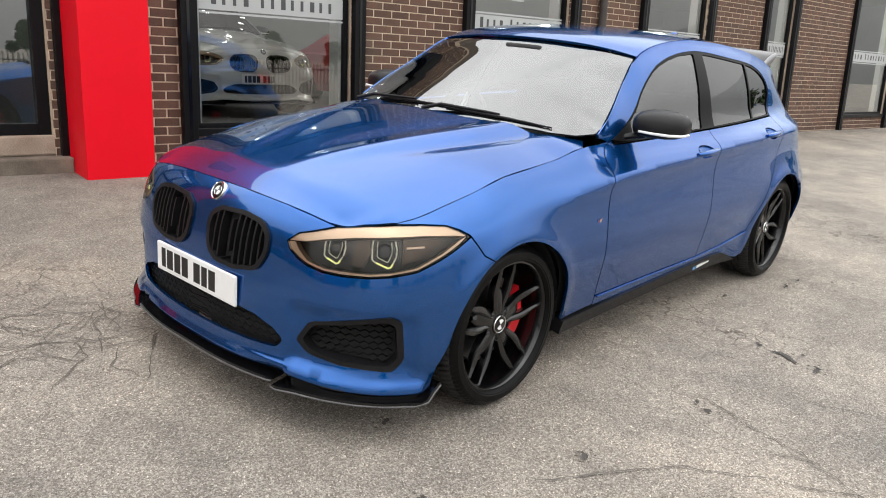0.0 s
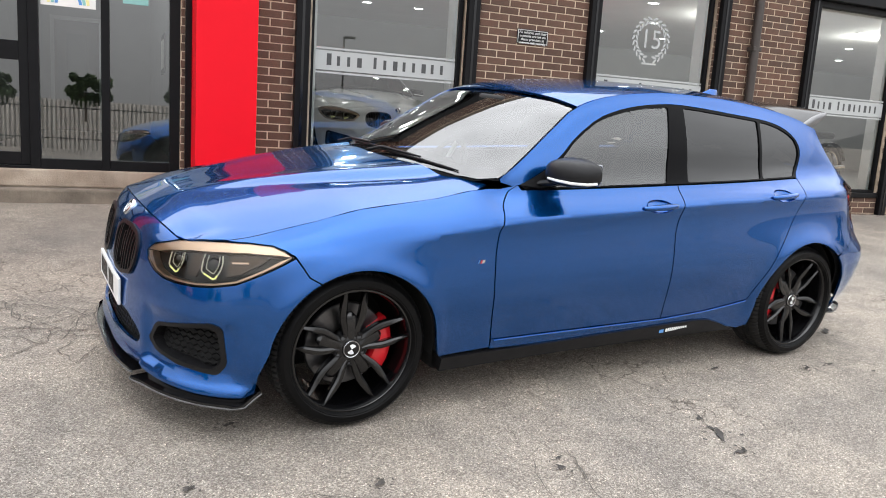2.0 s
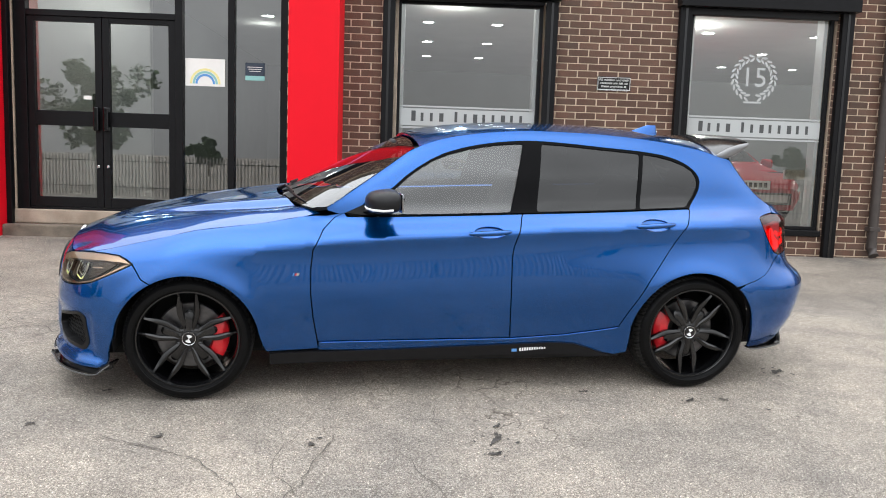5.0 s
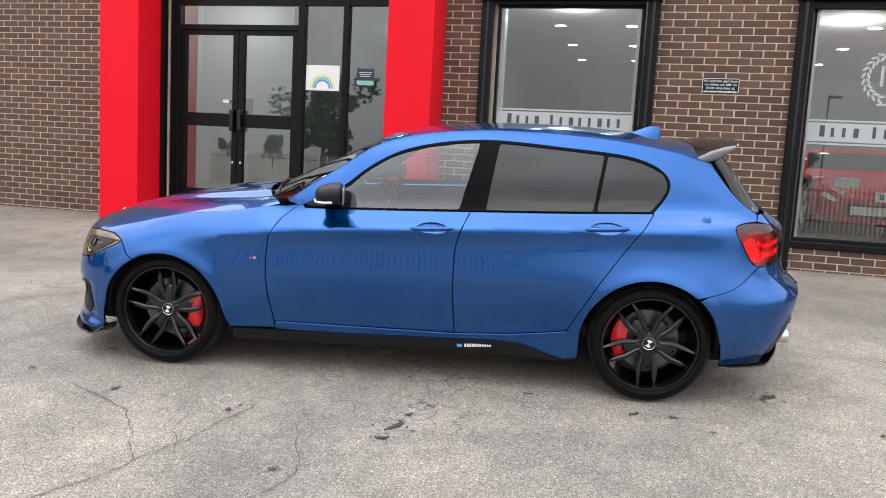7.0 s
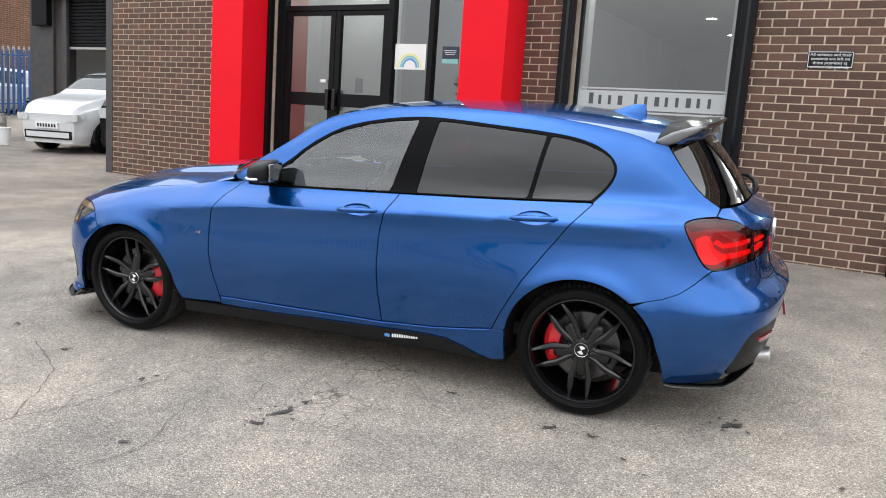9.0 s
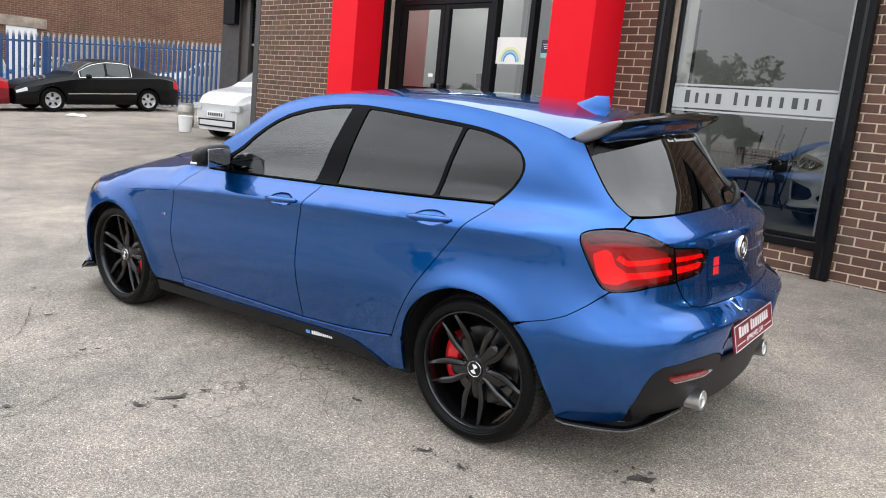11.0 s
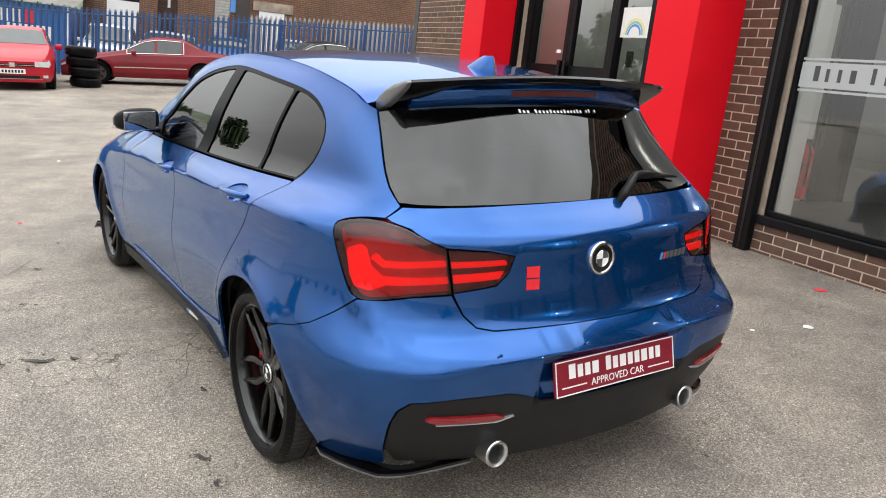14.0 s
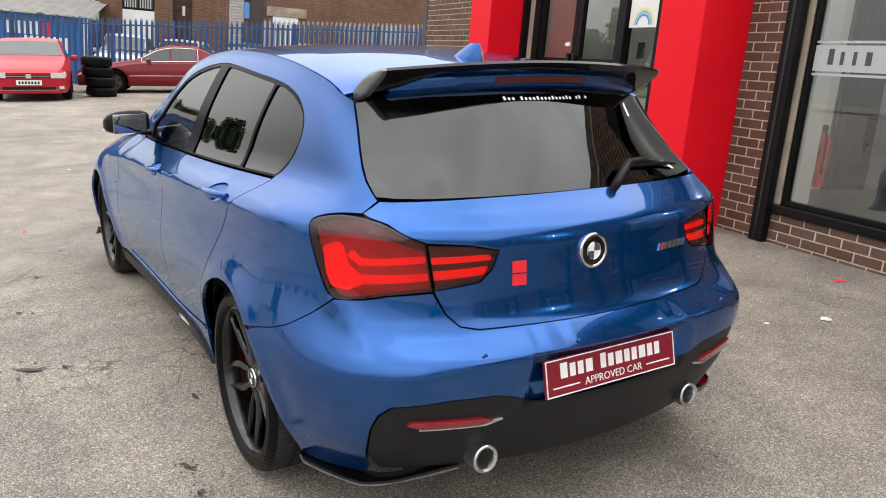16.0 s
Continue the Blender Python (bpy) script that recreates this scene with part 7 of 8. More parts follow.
    bmesh.ops.remove_doubles(body, verts=body.verts, dist=.0008)
    bmesh.ops.recalc_face_normals(body, faces=body.faces)
    b = part("body", body, paint, t_, "", 32)
    ws0, ws1, rw0, rw1 = glass
    for side in (1, -1):
        for d0, d1 in doors:
            part("side_window", grid(d0, d1, .53, .765, 10, 4, .006, side)[0], M_GLASS_FAR, b, "", 40)
        if trim is not None:
            part("side_trim", grid(base[0] + .085, base[1] - .085, .20, .215, 12, 1, .006, side)[0], trim, b)
            d0, d1 = doors[0][0] - .012, doors[-1][1] + .012
            ring = [surf(d0 + (d1 - d0) * k / 14, .515) for k in range(15)] + [surf(d1 - (d1 - d0) * k / 14, .775) for k in range(15)]
            ring = [Vector((p.x, (p.y - .010) * side, p.z)) for p in ring]
            part("window_line", tube(bmesh.new(), ring + ring[:1], .010, 6), trim, b)
        part("windscreen", grid(ws0, ws1, .83, 1.0, 6, 6, .006, side)[0], M_GLASS_FAR, b, "", 40)
        part("rear_screen", grid(rw0, rw1, .84, 1.0, 6, 6, .006, side)[0], M_GLASS_FAR, b, "", 40)
        part("door_mirror", boxed(-L / 2 + L * (doors[0][0] + .015), -L / 2 + L * (doors[0][0] + .015) + .12, side * W * .5 + (0 if side > 0 else -.17), side * W * .5 + (.17 if side > 0 else 0), zb(doors[0][0]) - .02, zb(doors[0][0]) + .12, .04), paint, b, "", 60)
        part("headlamp", grid(*(lamps or (.004, .055)), .34, .47, 5, 4, .008, side)[0], M_LAMP_PALE, b, "", 40)
        part("tail_lamp", grid(.955, .998, .30, .46, 4, 4, .008, side)[0], M_LAMP_RED, b, "", 40)
        for f in base:
            cx = -L / 2 + L * f
            y = -side * (W / 2 - .145)
            arch = bmesh.new()
            row = []
            for k in range(19):
                a = math.pi * (k - 1) / 16
                row.append([arch.verts.new((cx + (wheel_r + .05) * math.cos(a), -side * h, wheel_r + (wheel_r + .05) * math.sin(a))) for h in (W / 2 - .02, W / 2 - .30)])
            for p, q in zip(row, row[1:]):
                arch.faces.new((p[0], q[0], q[1], p[1]))
            arch.faces.new([p[1] for p in row])
            part("wheel_housing", arch, M_UNDER, b)
            ty = lathe(bmesh.new(), [(wheel_r * .64, -.10), (wheel_r * .9, -.115), (wheel_r, -.08), (wheel_r, .08), (wheel_r * .9, .11), (wheel_r * .64, .1)], 40)
            wh = part("wheel", ty, M_RUBBER, t_, "", 40, pose(cx, y, wheel_r, 0, 0, 0 if side > 0 else 180))
            part("rim", lathe(bmesh.new(), [(0, -.085), (.04, -.085), (.06, -.06), (wheel_r * .58, -.07), (wheel_r * .66, -.105)], 32), rim, wh, "", 30)
            for k in range(5):
                part("rim_slot", boxed(-.03, .03, -.082, -.055, wheel_r * .26, wheel_r * .54, .008), M_UNDER, wh, "", None, pose(0, 0, 0, 0, 72 * k, 0))
    for nm, y0, y1, z0, z1, mt, out in face or ():
        bm = bmesh.new()
        rows = []
        for k in range(9):
            y = y0 + (y1 - y0) * k / 8
            x = -L / 2 - .05 * W * (1 - (y / (W / 2)) ** 2) * smooth01(.45)
            rows.append([bm.verts.new(p) for p in ((x + .04, y, z0), (x - .012 - out, y, z0), (x - .012 - out, y, z1), (x + .04, y, z1))])
        for r0, r1 in zip(rows, rows[1:]):
            for q in range(3):
                bm.faces.new((r0[q], r1[q], r1[q + 1], r0[q + 1]))
        for r in (rows[0], rows[-1][::-1]):
            bm.faces.new(r)
        bmesh.ops.recalc_face_normals(bm, faces=bm.faces)
        part(nm, bm, mt, b)
    return t_


M_GLASS_FAR = material("dark_car_glass", (0.05, 0.056, 0.056), rough=0.04, vary=0.1, scale=4, spec=0.7)
M_LAMP_PALE = material("clear_headlamp", (0.55, 0.56, 0.56), rough=0.12, vary=0.25, scale=20)
M_RED_CAR = material("bright_red_car_paint", (0.40, 0.006, 0.020), rough=0.4, spec=0.25, coat=0.3, vary=0.05, scale=3)
M_MAROON_CAR = material("dark_red_car_paint", (0.185, 0.006, 0.013), rough=0.35, spec=0.3, coat=0.35, vary=0.12, scale=3)
M_BLACK_CAR = material("black_car_paint", (0.003, 0.003, 0.0035), rough=0.3, spec=0.1, coat=0.25, vary=0.2, scale=3)
M_WHITE_CAR = material("white_car_paint", (0.62, 0.63, 0.64), rough=0.25, coat=0.7, vary=0.04, scale=3)
M_BLUE_CAR = material("mid_blue_car_paint", (0.03, 0.13, 0.36), rough=0.3, coat=0.8, vary=0.06, scale=3)


def on_yard(x, y, rz):
    """A pose on the sloping yard, heading rz."""
    f = Vector((math.cos(radians(rz)), math.sin(radians(rz)), 0))
    l = Vector((-f.y, f.x, 0))
    f.z = (ground_z(x + f.x, y + f.y) - ground_z(x - f.x, y - f.y)) / 2
    l.z = (ground_z(x + l.x, y + l.y) - ground_z(x - l.x, y - l.y)) / 2
    f.normalize()
    up = f.cross(l).normalized()
    return Matrix.Translation((x, y, ground_z(x, y) - 0.006)) @ Matrix((f, up.cross(f), up)).transposed().to_4x4()


def plate_bars(z, mt=M_WHITE):
    rows = [("number_plate", -.26, .26, z, z + .11, mt, 0.004)]
    for k in range(7):
        rows.append(("character_bar", -.215 + .065 * k, -.175 + .065 * k, z + .025, z + .085, M_PLATE_INK, .007))
    return rows


HATCH_TOP = [(0, .66), (.03, .74), (.12, .86), (.25, .97), (.31, 1.02), (.45, 1.38), (.55, 1.45), (.75, 1.43), (.90, 1.33), (.97, 1.05), (1, .9)]
HATCH_BELT = [(0, .62), (.05, .70), (.2, .82), (.35, .92), (.6, .96), (.9, 1.0), (1, .88)]
SALOON_TOP = [(0, .60), (.03, .72), (.12, .84), (.24, .94), (.29, .98), (.36, 1.18), (.44, 1.38), (.53, 1.46), (.62, 1.44), (.72, 1.30), (.82, 1.11), (.87, 1.06), (.95, 1.03), (.985, .95), (1, .78)]
SALOON_BELT = [(0, .56), (.05, .66), (.2, .82), (.35, .92), (.6, .95), (.85, .99), (1, .88)]
CITY_TOP = [(0, .72), (.03, .86), (.10, .96), (.20, 1.02), (.25, 1.06), (.42, 1.42), (.52, 1.48), (.75, 1.47), (.92, 1.38), (.97, 1.1), (1, .9)]
CITY_BELT = [(0, .66), (.05, .78), (.2, .90), (.35, .96), (.6, .99), (.9, 1.02), (1, .88)]
LOW_TOP = [(0, .56), (.03, .66), (.12, .76), (.28, .87), (.33, .92), (.46, 1.24), (.54, 1.31), (.66, 1.28), (.79, 1.00), (.83, .95), (.96, .88), (1, .80)]
LOW_BELT = [(0, .52), (.05, .62), (.2, .74), (.35, .84), (.6, .86), (.85, .88), (1, .78)]
BOX_TOP = [(0, .90), (.03, 1.02), (.12, 1.08), (.28, 1.13), (.32, 1.18), (.42, 1.70), (.5, 1.78), (.85, 1.78), (.95, 1.62), (1, 1.1)]
BOX_BELT = [(0, .86), (.05, .98), (.2, 1.04), (.4, 1.10), (.9, 1.14), (1, 1.0)]

plain_car("saloon_car", "black four-door saloon with chrome window trim parked by the fence", on_yard(-18.95, 8.45, 86), M_BLACK_CAR, 4.6, 1.80, SALOON_TOP, SALOON_BELT,
                   (.33, .44, .70, .79), ((.36, .505), (.52, .66)), .325, (.185, .775), trim=M_CHROME, rim=M_SILVER)
plain_car("old_saloon_car", "dark red long low executive saloon beside a tyre stack", on_yard(-19.9, 3.90, 73), M_MAROON_CAR, 4.75, 1.76, [(t, z * 1.02) for t, z in LOW_TOP], LOW_BELT,
                       (.35, .45, .68, .78), ((.37, .51), (.525, .66)), .32, (.20, .77), trim=M_CHROME, rim=M_GREY_STEEL)
golf_face = [("grille", -.46, .46, .555, .605, M_BLACK_GLOSS, .002), ("grille_bar", -.46, .46, .574, .582, M_CHROME, .006), ("badge", -.055, .055, .540, .635, M_CHROME, .008), ("headlamp", -.76, -.46, .545, .665, M_LAMP_PALE, .004), ("headlamp", .46, .76, .545, .665, M_LAMP_PALE, .004), ("lower_grille", -.55, .55, .285, .345, M_BLACK_SATIN, .002), ("fog_lamp", -.72, -.62, .30, .36, M_LAMP_PALE, .003), ("fog_lamp", .62, .72, .30, .36, M_LAMP_PALE, .003), ("trim_line", -.60, .60, .270, .278, M_CHROME, .006)] + plate_bars(.385)
plain_car("red_hatchback", "bright red five-door hatchback parked facing the yard", on_yard(-18.7, .26, 172.5), M_RED_CAR, 4.2, 1.79, HATCH_TOP, HATCH_BELT, (.32, .44, .90, .965), ((.36, .53), (.545, .74)), .315, (.2, .80), face=golf_face)
city_face = [("lower_grille", -.55, .55, .27, .42, M_BLACK_SATIN, .002), ("grille_panel", -.50, .50, .30, .395, M_WHITE_CAR, .006), ("headlamp", -.70, -.44, .60, .72, M_LAMP_PALE, .004), ("headlamp", .44, .70, .60, .72, M_LAMP_PALE, .004)] + plate_bars(.46)
plain_car("white_city_car", "small white city car parked outside the workshop", on_yard(-9.98, 7.92, 92), M_WHITE_CAR, 3.54, 1.64, CITY_TOP, CITY_BELT, (.30, .43, .92, .97), ((.36, .60), (.62, .80)), .29, (.17, .83), face=city_face)
plain_car("black_off_roader", "black off-road car nose out beside the brick corner", on_yard(-8.02, 8.77, 84), M_BLACK_CAR, 4.8, 1.95, BOX_TOP, BOX_BELT, (.33, .41, .92, .97), ((.36, .55), (.57, .78)), .37, (.19, .79),
                       face=[("grille", -.42, .42, .66, .86, M_STEEL, .003), ("headlamp", -.70, -.46, .68, .86, M_LAMP_PALE, .004), ("headlamp", .46, .70, .68, .86, M_LAMP_PALE, .004), ("lower_grille", -.6, .6, .30, .45, M_BLACK_SATIN, .003)] + plate_bars(.50))


def indoor_coupe():
    """A white coupe on show behind the first window: the same maker's front, in white."""
    c = copy_thing(CAR, SHOP @ pose(1.57, 3.62, FLOOR, 0, 0, 90))
    c.name = "white_coupe"
    tagged(c, "white coupe on display inside the showroom", "car")
    for o in c.children_recursive:
        if o.type == 'MESH' and o.data.materials and o.data.materials[0] == M_PAINT:
            o.material_slots[0].link = 'OBJECT'
            o.material_slots[0].material = M_WHITE_CAR


indoor_coupe()
plain_car("red_coupe", "low bright red coupe on display behind a showroom window", SHOP @ pose(4.66, 3.35, FLOOR, 0, 0, 90), M_RED_CAR, 4.2, 1.76, [(t, z * .86) for t, z in LOW_TOP], [(t, z * .9) for t, z in LOW_BELT],
          (.35, .45, .68, .78), ((.37, .58),), .32, (.20, .77), face=city_face)


def motorcycle():
    t = thing("motorcycle", "chrome and black motorcycle on show behind the glass", "motorcycle", SHOP @ pose(7.55, 0.95, FLOOR, 0, 0, 8))
    for x in (-.72, .72):
        w = part("wheel", lathe(bmesh.new(), [(.24, -.05), (.30, -.055), (.325, -.02), (.325, .02), (.30, .055), (.24, .05)], 36, 'Y'), M_RUBBER, t, "", 40, pose(x, 0, .325))
        part("rim", lathe(bmesh.new(), [(.225, -.035), (.245, -.04), (.245, .04), (.225, .035)], 32, 'Y'), M_CHROME, w, "", 40)
        for k in range(10):
            a = math.pi * k / 10
            part("wheel_spoke", tube(bmesh.new(), [(.23 * math.cos(a), 0, .23 * math.sin(a)), (-.23 * math.cos(a), 0, -.23 * math.sin(a))], .004, 5), M_CHROME, w)
    for y in (-.08, .08):
        part("fork", tube(bmesh.new(), [(-.72, y, .325), (-.50, y, .95)], .022, 10), M_CHROME, t, "", 50)
        part("exhaust", tube(bmesh.new(), [(-.18, y * 1.6, .45), (.0, y * 2.0, .28), (.85, y * 2.2, .34)], [.025, .03, .045], 12), M_CHROME, t, "", 50)
    for x0 in (-.12, .12):
        eng = lathe(bmesh.new(), [(0, .0)] + [(.085 if k % 2 else .07, .018 * k) for k in range(13)] + [(0, .24)], 18, 'Z')
        part("cylinder", eng, M_STEEL, t, "", 30, pose(x0 * .6, 0, .46, 0, 22 if x0 > 0 else -22, 0))
    part("crankcase", boxed(-.22, .24, -.11, .11, .30, .50, .05), M_STEEL, t, "", 50)
    tank = bmesh.new()
    bmesh.ops.create_uvsphere(tank, u_segments=20, v_segments=12, radius=1, matrix=Matrix.Translation((-.12, 0, .86)) @ Matrix.Diagonal((.32, .14, .13, 1)))
    part("tank", tank, M_BLACK_GLOSS, t, "", 60)
    part("saddle", boxed(.16, .66, -.13, .13, .74, .84, .045, 3), M_CABIN, t, "", 60)
    part("mudguard", tube(bmesh.new(), [(.72 + .36 * math.cos(a), 0, .325 + .36 * math.sin(a)) for a in [math.pi * (.1 + .08 * k) for k in range(9)]], .07, 8, squash=.3), M_BLACK_GLOSS, t, "", 50)
    part("handlebar", tube(bmesh.new(), [(-.38, -.38, 1.06), (-.44, -.2, 1.05), (-.46, 0, .98), (-.44, .2, 1.05), (-.38, .38, 1.06)], .014, 8), M_CHROME, t, "", 50)
    part("headlamp", lathe(bmesh.new(), [(0, -.08), (.075, -.08), (.085, -.06), (.07, .06), (0, .09)], 20, 'X'), M_CHROME, t, "", 40, pose(-.60, 0, .92))


motorcycle()


def extinguisher():
    t = thing("fire_extinguisher", "red fire extinguisher hung on the white window jamb", "extinguisher", SHOP @ pose(.205, .318, .44))
    part("cylinder", lathe(bmesh.new(), [(0, 0), (.050, 0), (.056, .02), (.056, .36), (.036, .41), (.018, .43)], 24, 'Z'), M_CALIPER, t, "", 40)
    part("valve", boxed(-.022, .022, -.016, .016, .425, .475, .006), M_BLACK_SATIN, t)
    part("bracket", boxed(-.03, .03, -.0685, -.050, .22, .30, .003), M_BLACK_SATIN, t)
    part("hose", tube(bmesh.new(), [(.02, -.015, .45), (.055, -.03, .38), (.062, -.03, .22), (.058, -.025, .10)], .009, 8), M_BLACK_SATIN, t, "", 50)


extinguisher()


def waiting_corner():
    """A dark bench and two folding black stands behind the first window."""
    b = thing("waiting_bench", "dark grey upholstered waiting bench by the partition", "bench", SHOP @ pose(-.52, 3.7, FLOOR))
    part("seat", boxed(-.36, .36, -.26, .26, .30, .42, .03), M_CABIN, b)
    part("backrest", boxed(-.36, .36, .20, .30, .42, .72, .03), M_CABIN, b)
    for x in (-.30, .30):
        for y in (-.20, .20):
            part("leg", boxed(x - .02, x + .02, y - .02, y + .02, 0, .30), M_BLACK_FRAME, b)
    for u, v, turn in ((-.02, 3.0, 0), (.12, 3.35, 14)):
        s = thing("folding_stand", "black tubular folding stand on the showroom floor", "stand", SHOP @ pose(u, v, FLOOR, 0, 0, turn), "folding stands")
        for a, c in (((-.10, 0, .012), (.10, 0, 1.05)), ((.26, 0, .012), (-.02, 0, .72)), ((-.32, .12, .012), (-.14, .02, .95))):
            part("leg", tube(bmesh.new(), [a, c], .012, 8), M_BLACK_FRAME, s)
        part("crossbar", tube(bmesh.new(), [(-.26, .02, .60), (.30, .0, .62)], .011, 8), M_BLACK_FRAME, s)
        part("foot_bar", tube(bmesh.new(), [(-.14, 0, .05), (.28, 0, .05)], .011, 8), M_BLACK_FRAME, s)


waiting_corner()


# ---- workshop wing beyond the brick corner ----
WORK = SHOP @ pose(0, 0, 0.20)


def workshop():
    v = 3.1
    post = thing("workshop_post", "grey painted steel post beside the workshop opening", "post", WORK, kind="structure")
    part("column", boxed(-14.06, -13.22, v, v + .3, -.1, 4.2, .01), M_GREY_STEEL, post)
    part("shutter_motor_box", boxed(-13.78, -13.24, v - .14, v - .002, 2.42, 3.3, .015), M_BLACK_FRAME, post)
    part("rusted_edge", boxed(-13.218, -12.80, v + .06, v + .28, -.1, 3.3, .01), M_PIPE, post, "brown edge strip")
    solid("workshop_lintel", boxed(-13.2, -7.2, v + .02, v + .3, 3.3, 4.2), M_BRICK_FAR, "brick wall above the workshop opening", "wall", WORK, kind="structure")
    sh = thing("roller_shutter", "black half-raised steel roller shutter over the workshop opening", "shutter", WORK, kind="structure")
    z = 1.98
    while z < 3.3:
        bm = bmesh.new()
        pts = [(v + .05, z), (v + .032, z + .018), (v + .03, z + .05), (v + .045, z + .068)]
        for (a, b), (c, d) in zip(pts, pts[1:]):
            bm.faces.new([bm.verts.new(p) for p in ((-12.80, a, b), (-7.2, a, b), (-7.2, c, d), (-12.80, c, d))])
        part("slat", bm, M_BLACK_FRAME, sh)
        z += .072
    part("bottom_bar", boxed(-12.80, -7.2, v + .02, v + .07, 1.93, 1.985, .008), M_GALV, sh)
    part("guide_rail", boxed(-12.80, -12.66, v - .06, v + .018, -.02, 2.99, .006), M_GREY_STEEL, sh)
    part("shutter_hood", boxed(-13.2, -7.25, v - .20, v + .018, 3.0, 3.35, .01), M_GREY_STEEL, sh)
    solid("workshop_floor", boxed(-13.8, -7.2, v, 10.5, -.1, .005), M_SHOP_FLOOR, "grey workshop floor", "floor", WORK, kind="structure")
    solid("workshop_back", boxed(-14.0, -7.2, 10.5, 10.7, -.1, 4.2), M_PLASTER, "white workshop back wall", "wall", WORK, kind="structure")
    solid("workshop_side", boxed(-14.0, -13.8, v + .3, 10.5, -.1, 4.2), M_PLASTER, "white workshop side wall", "wall", WORK, kind="structure")
    solid("workshop_roof", boxed(-14.06, -7.2, v, 10.7, 4.2, 4.35), M_CONCRETE_DARK, "flat workshop roof", "roof", WORK, kind="structure")
    st = thing("wall_shelf", "shelf with dark parts on the workshop wall", "shelf", WORK)
    part("board", boxed(-13.75, -11.2, 10.2, 10.5, 1.9, 1.94), M_WHITE, st)
    for k in range(5):
        part("stored_part", boxed(-13.6 + .45 * k, -13.3 + .45 * k, 10.25, 10.45, 1.94, 2.10 + .05 * (k % 3), .02), M_CABIN, st)


def brick_far(name, base, mortar, scale):
    """Brickwork for walls that stay far off."""
    m = bpy.data.materials.new(name)
    m.use_nodes = True
    n, l = m.node_tree.nodes, m.node_tree.links
    b = n["Principled BSDF"]
    tex, mp, br, nz, mx = n.new("ShaderNodeTexCoord"), n.new("ShaderNodeMapping"), n.new("ShaderNodeTexBrick"), n.new("ShaderNodeTexNoise"), n.new("ShaderNodeMix")
    mp.inputs["Rotation"].default_value = (radians(90), 0, 0)
    l.new(tex.outputs["Object"], mp.inputs["Vector"])
    l.new(mp.outputs[0], br.inputs["Vector"])
    br.inputs["Color1"].default_value = base + (1,)
    br.inputs["Color2"].default_value = tuple(c * .72 for c in base) + (1,)
    br.inputs["Mortar"].default_value = mortar + (1,)
    br.inputs["Scale"].default_value = 1.0
    br.inputs["Brick Width"].default_value, br.inputs["Row Height"].default_value, br.inputs["Mortar Size"].default_value = .225, .075, .006
    nz.inputs["Scale"].default_value, nz.inputs["Detail"].default_value = .9, 6
    l.new(tex.outputs["Object"], nz.inputs["Vector"])
    mx.data_type, mx.blend_type = 'RGBA', 'MULTIPLY'
    mx.inputs["Factor"].default_value = .55
    l.new(br.outputs[0], mx.inputs["A"])
    l.new(nz.outputs["Fac"], mx.inputs["B"])
    l.new(mx.outputs["Result"], b.inputs["Base Color"])
    b.inputs["Roughness"].default_value = .9
    return m


M_BRICK_FAR = brick_far("far_brickwork", (0.215, 0.104, 0.062), (0.33, 0.235, 0.16), 1.0)
workshop()


# ---- far side: palisade fence, works building, blue store, cars behind the fence ----
FENCE = Matrix.Translation((-24.4, -4.0, 0)) @ Matrix.Rotation(math.atan2(.957, .29), 4, 'Z')  # along x; +y is behind the fence


def fence_ground(a, off=0.0):
    p = FENCE @ Vector((a, off, 0))
    return ground_z(p.x, p.y) + .03 * max(0.0, 7.0 - a)


def palisade_pale(h):
    bm = bmesh.new()
    w = .040
    prof = [(-w, .012), (-w * .45, 0), (0, -.010), (w * .45, 0), (w, .012)]
    low = [bm.verts.new((x, y, 0.05)) for x, y in prof]
    mid = [bm.verts.new((x, y, h - .12)) for x, y in prof]
    for i in range(4):
        bm.faces.new((low[i], low[i + 1], mid[i + 1], mid[i]))
    for k, dx in ((0, -.020), (2, 0.0), (4, .020)):
        top = bm.verts.new((dx, prof[k][1], h))
        i0 = max(0, k - 1)
        i1 = min(4, k + 1)
        for i in range(i0, i1):
            bm.faces.new((mid[i], mid[i + 1], top))
    return bm


def palisade():
    t = thing("palisade_fence", "blue painted steel palisade fence with pointed pales", "fence", FENCE)
    h = 2.10
    me_blue, me_galv = finish("pale", palisade_pale(h), M_FENCE), finish("pale", palisade_pale(h), M_GALV)
    a = -4.0
    k = 0
    while a < 23.0:
        z = fence_ground(a)
        ob = new("pale", me_blue)
        ob.parent = t
        ob.location = (a, 0, z + .015 * math.sin(k * 1.7))
        a += .158
        k += 1
    for hz in (.42, 1.88):
        pts = [(q, .028, fence_ground(q) + hz) for q in [-4 + 1.0 * i for i in range(28)]]
        part("rail", tube(bmesh.new(), pts, .026, 6), M_FENCE, t)
    for q in [-4 + 2.75 * i for i in range(10)]:
        part("post", boxed(q - .05, q + .05, .03, .12, fence_ground(q) - .05, fence_ground(q) + 2.05, .004), M_FENCE, t)
    # pale grey tips stand behind on the right half: a second, bare fence
    t2 = thing("galvanised_fence", "bare galvanised palisade fence behind the blue one", "fence", FENCE)
    a = 11.6
    while a < 23.0:
        ob = new("pale", me_galv)
        ob.parent = t2
        ob.location = (a, 1.0, fence_ground(a, 1.0) + .10)
        a += .158
    for hz in (.5, 1.88):
        part("rail", tube(bmesh.new(), [(11.5, 1.03, fence_ground(11.5) + hz), (23, 1.03, fence_ground(23) + hz)], .026, 6), M_GALV, t2)


palisade()


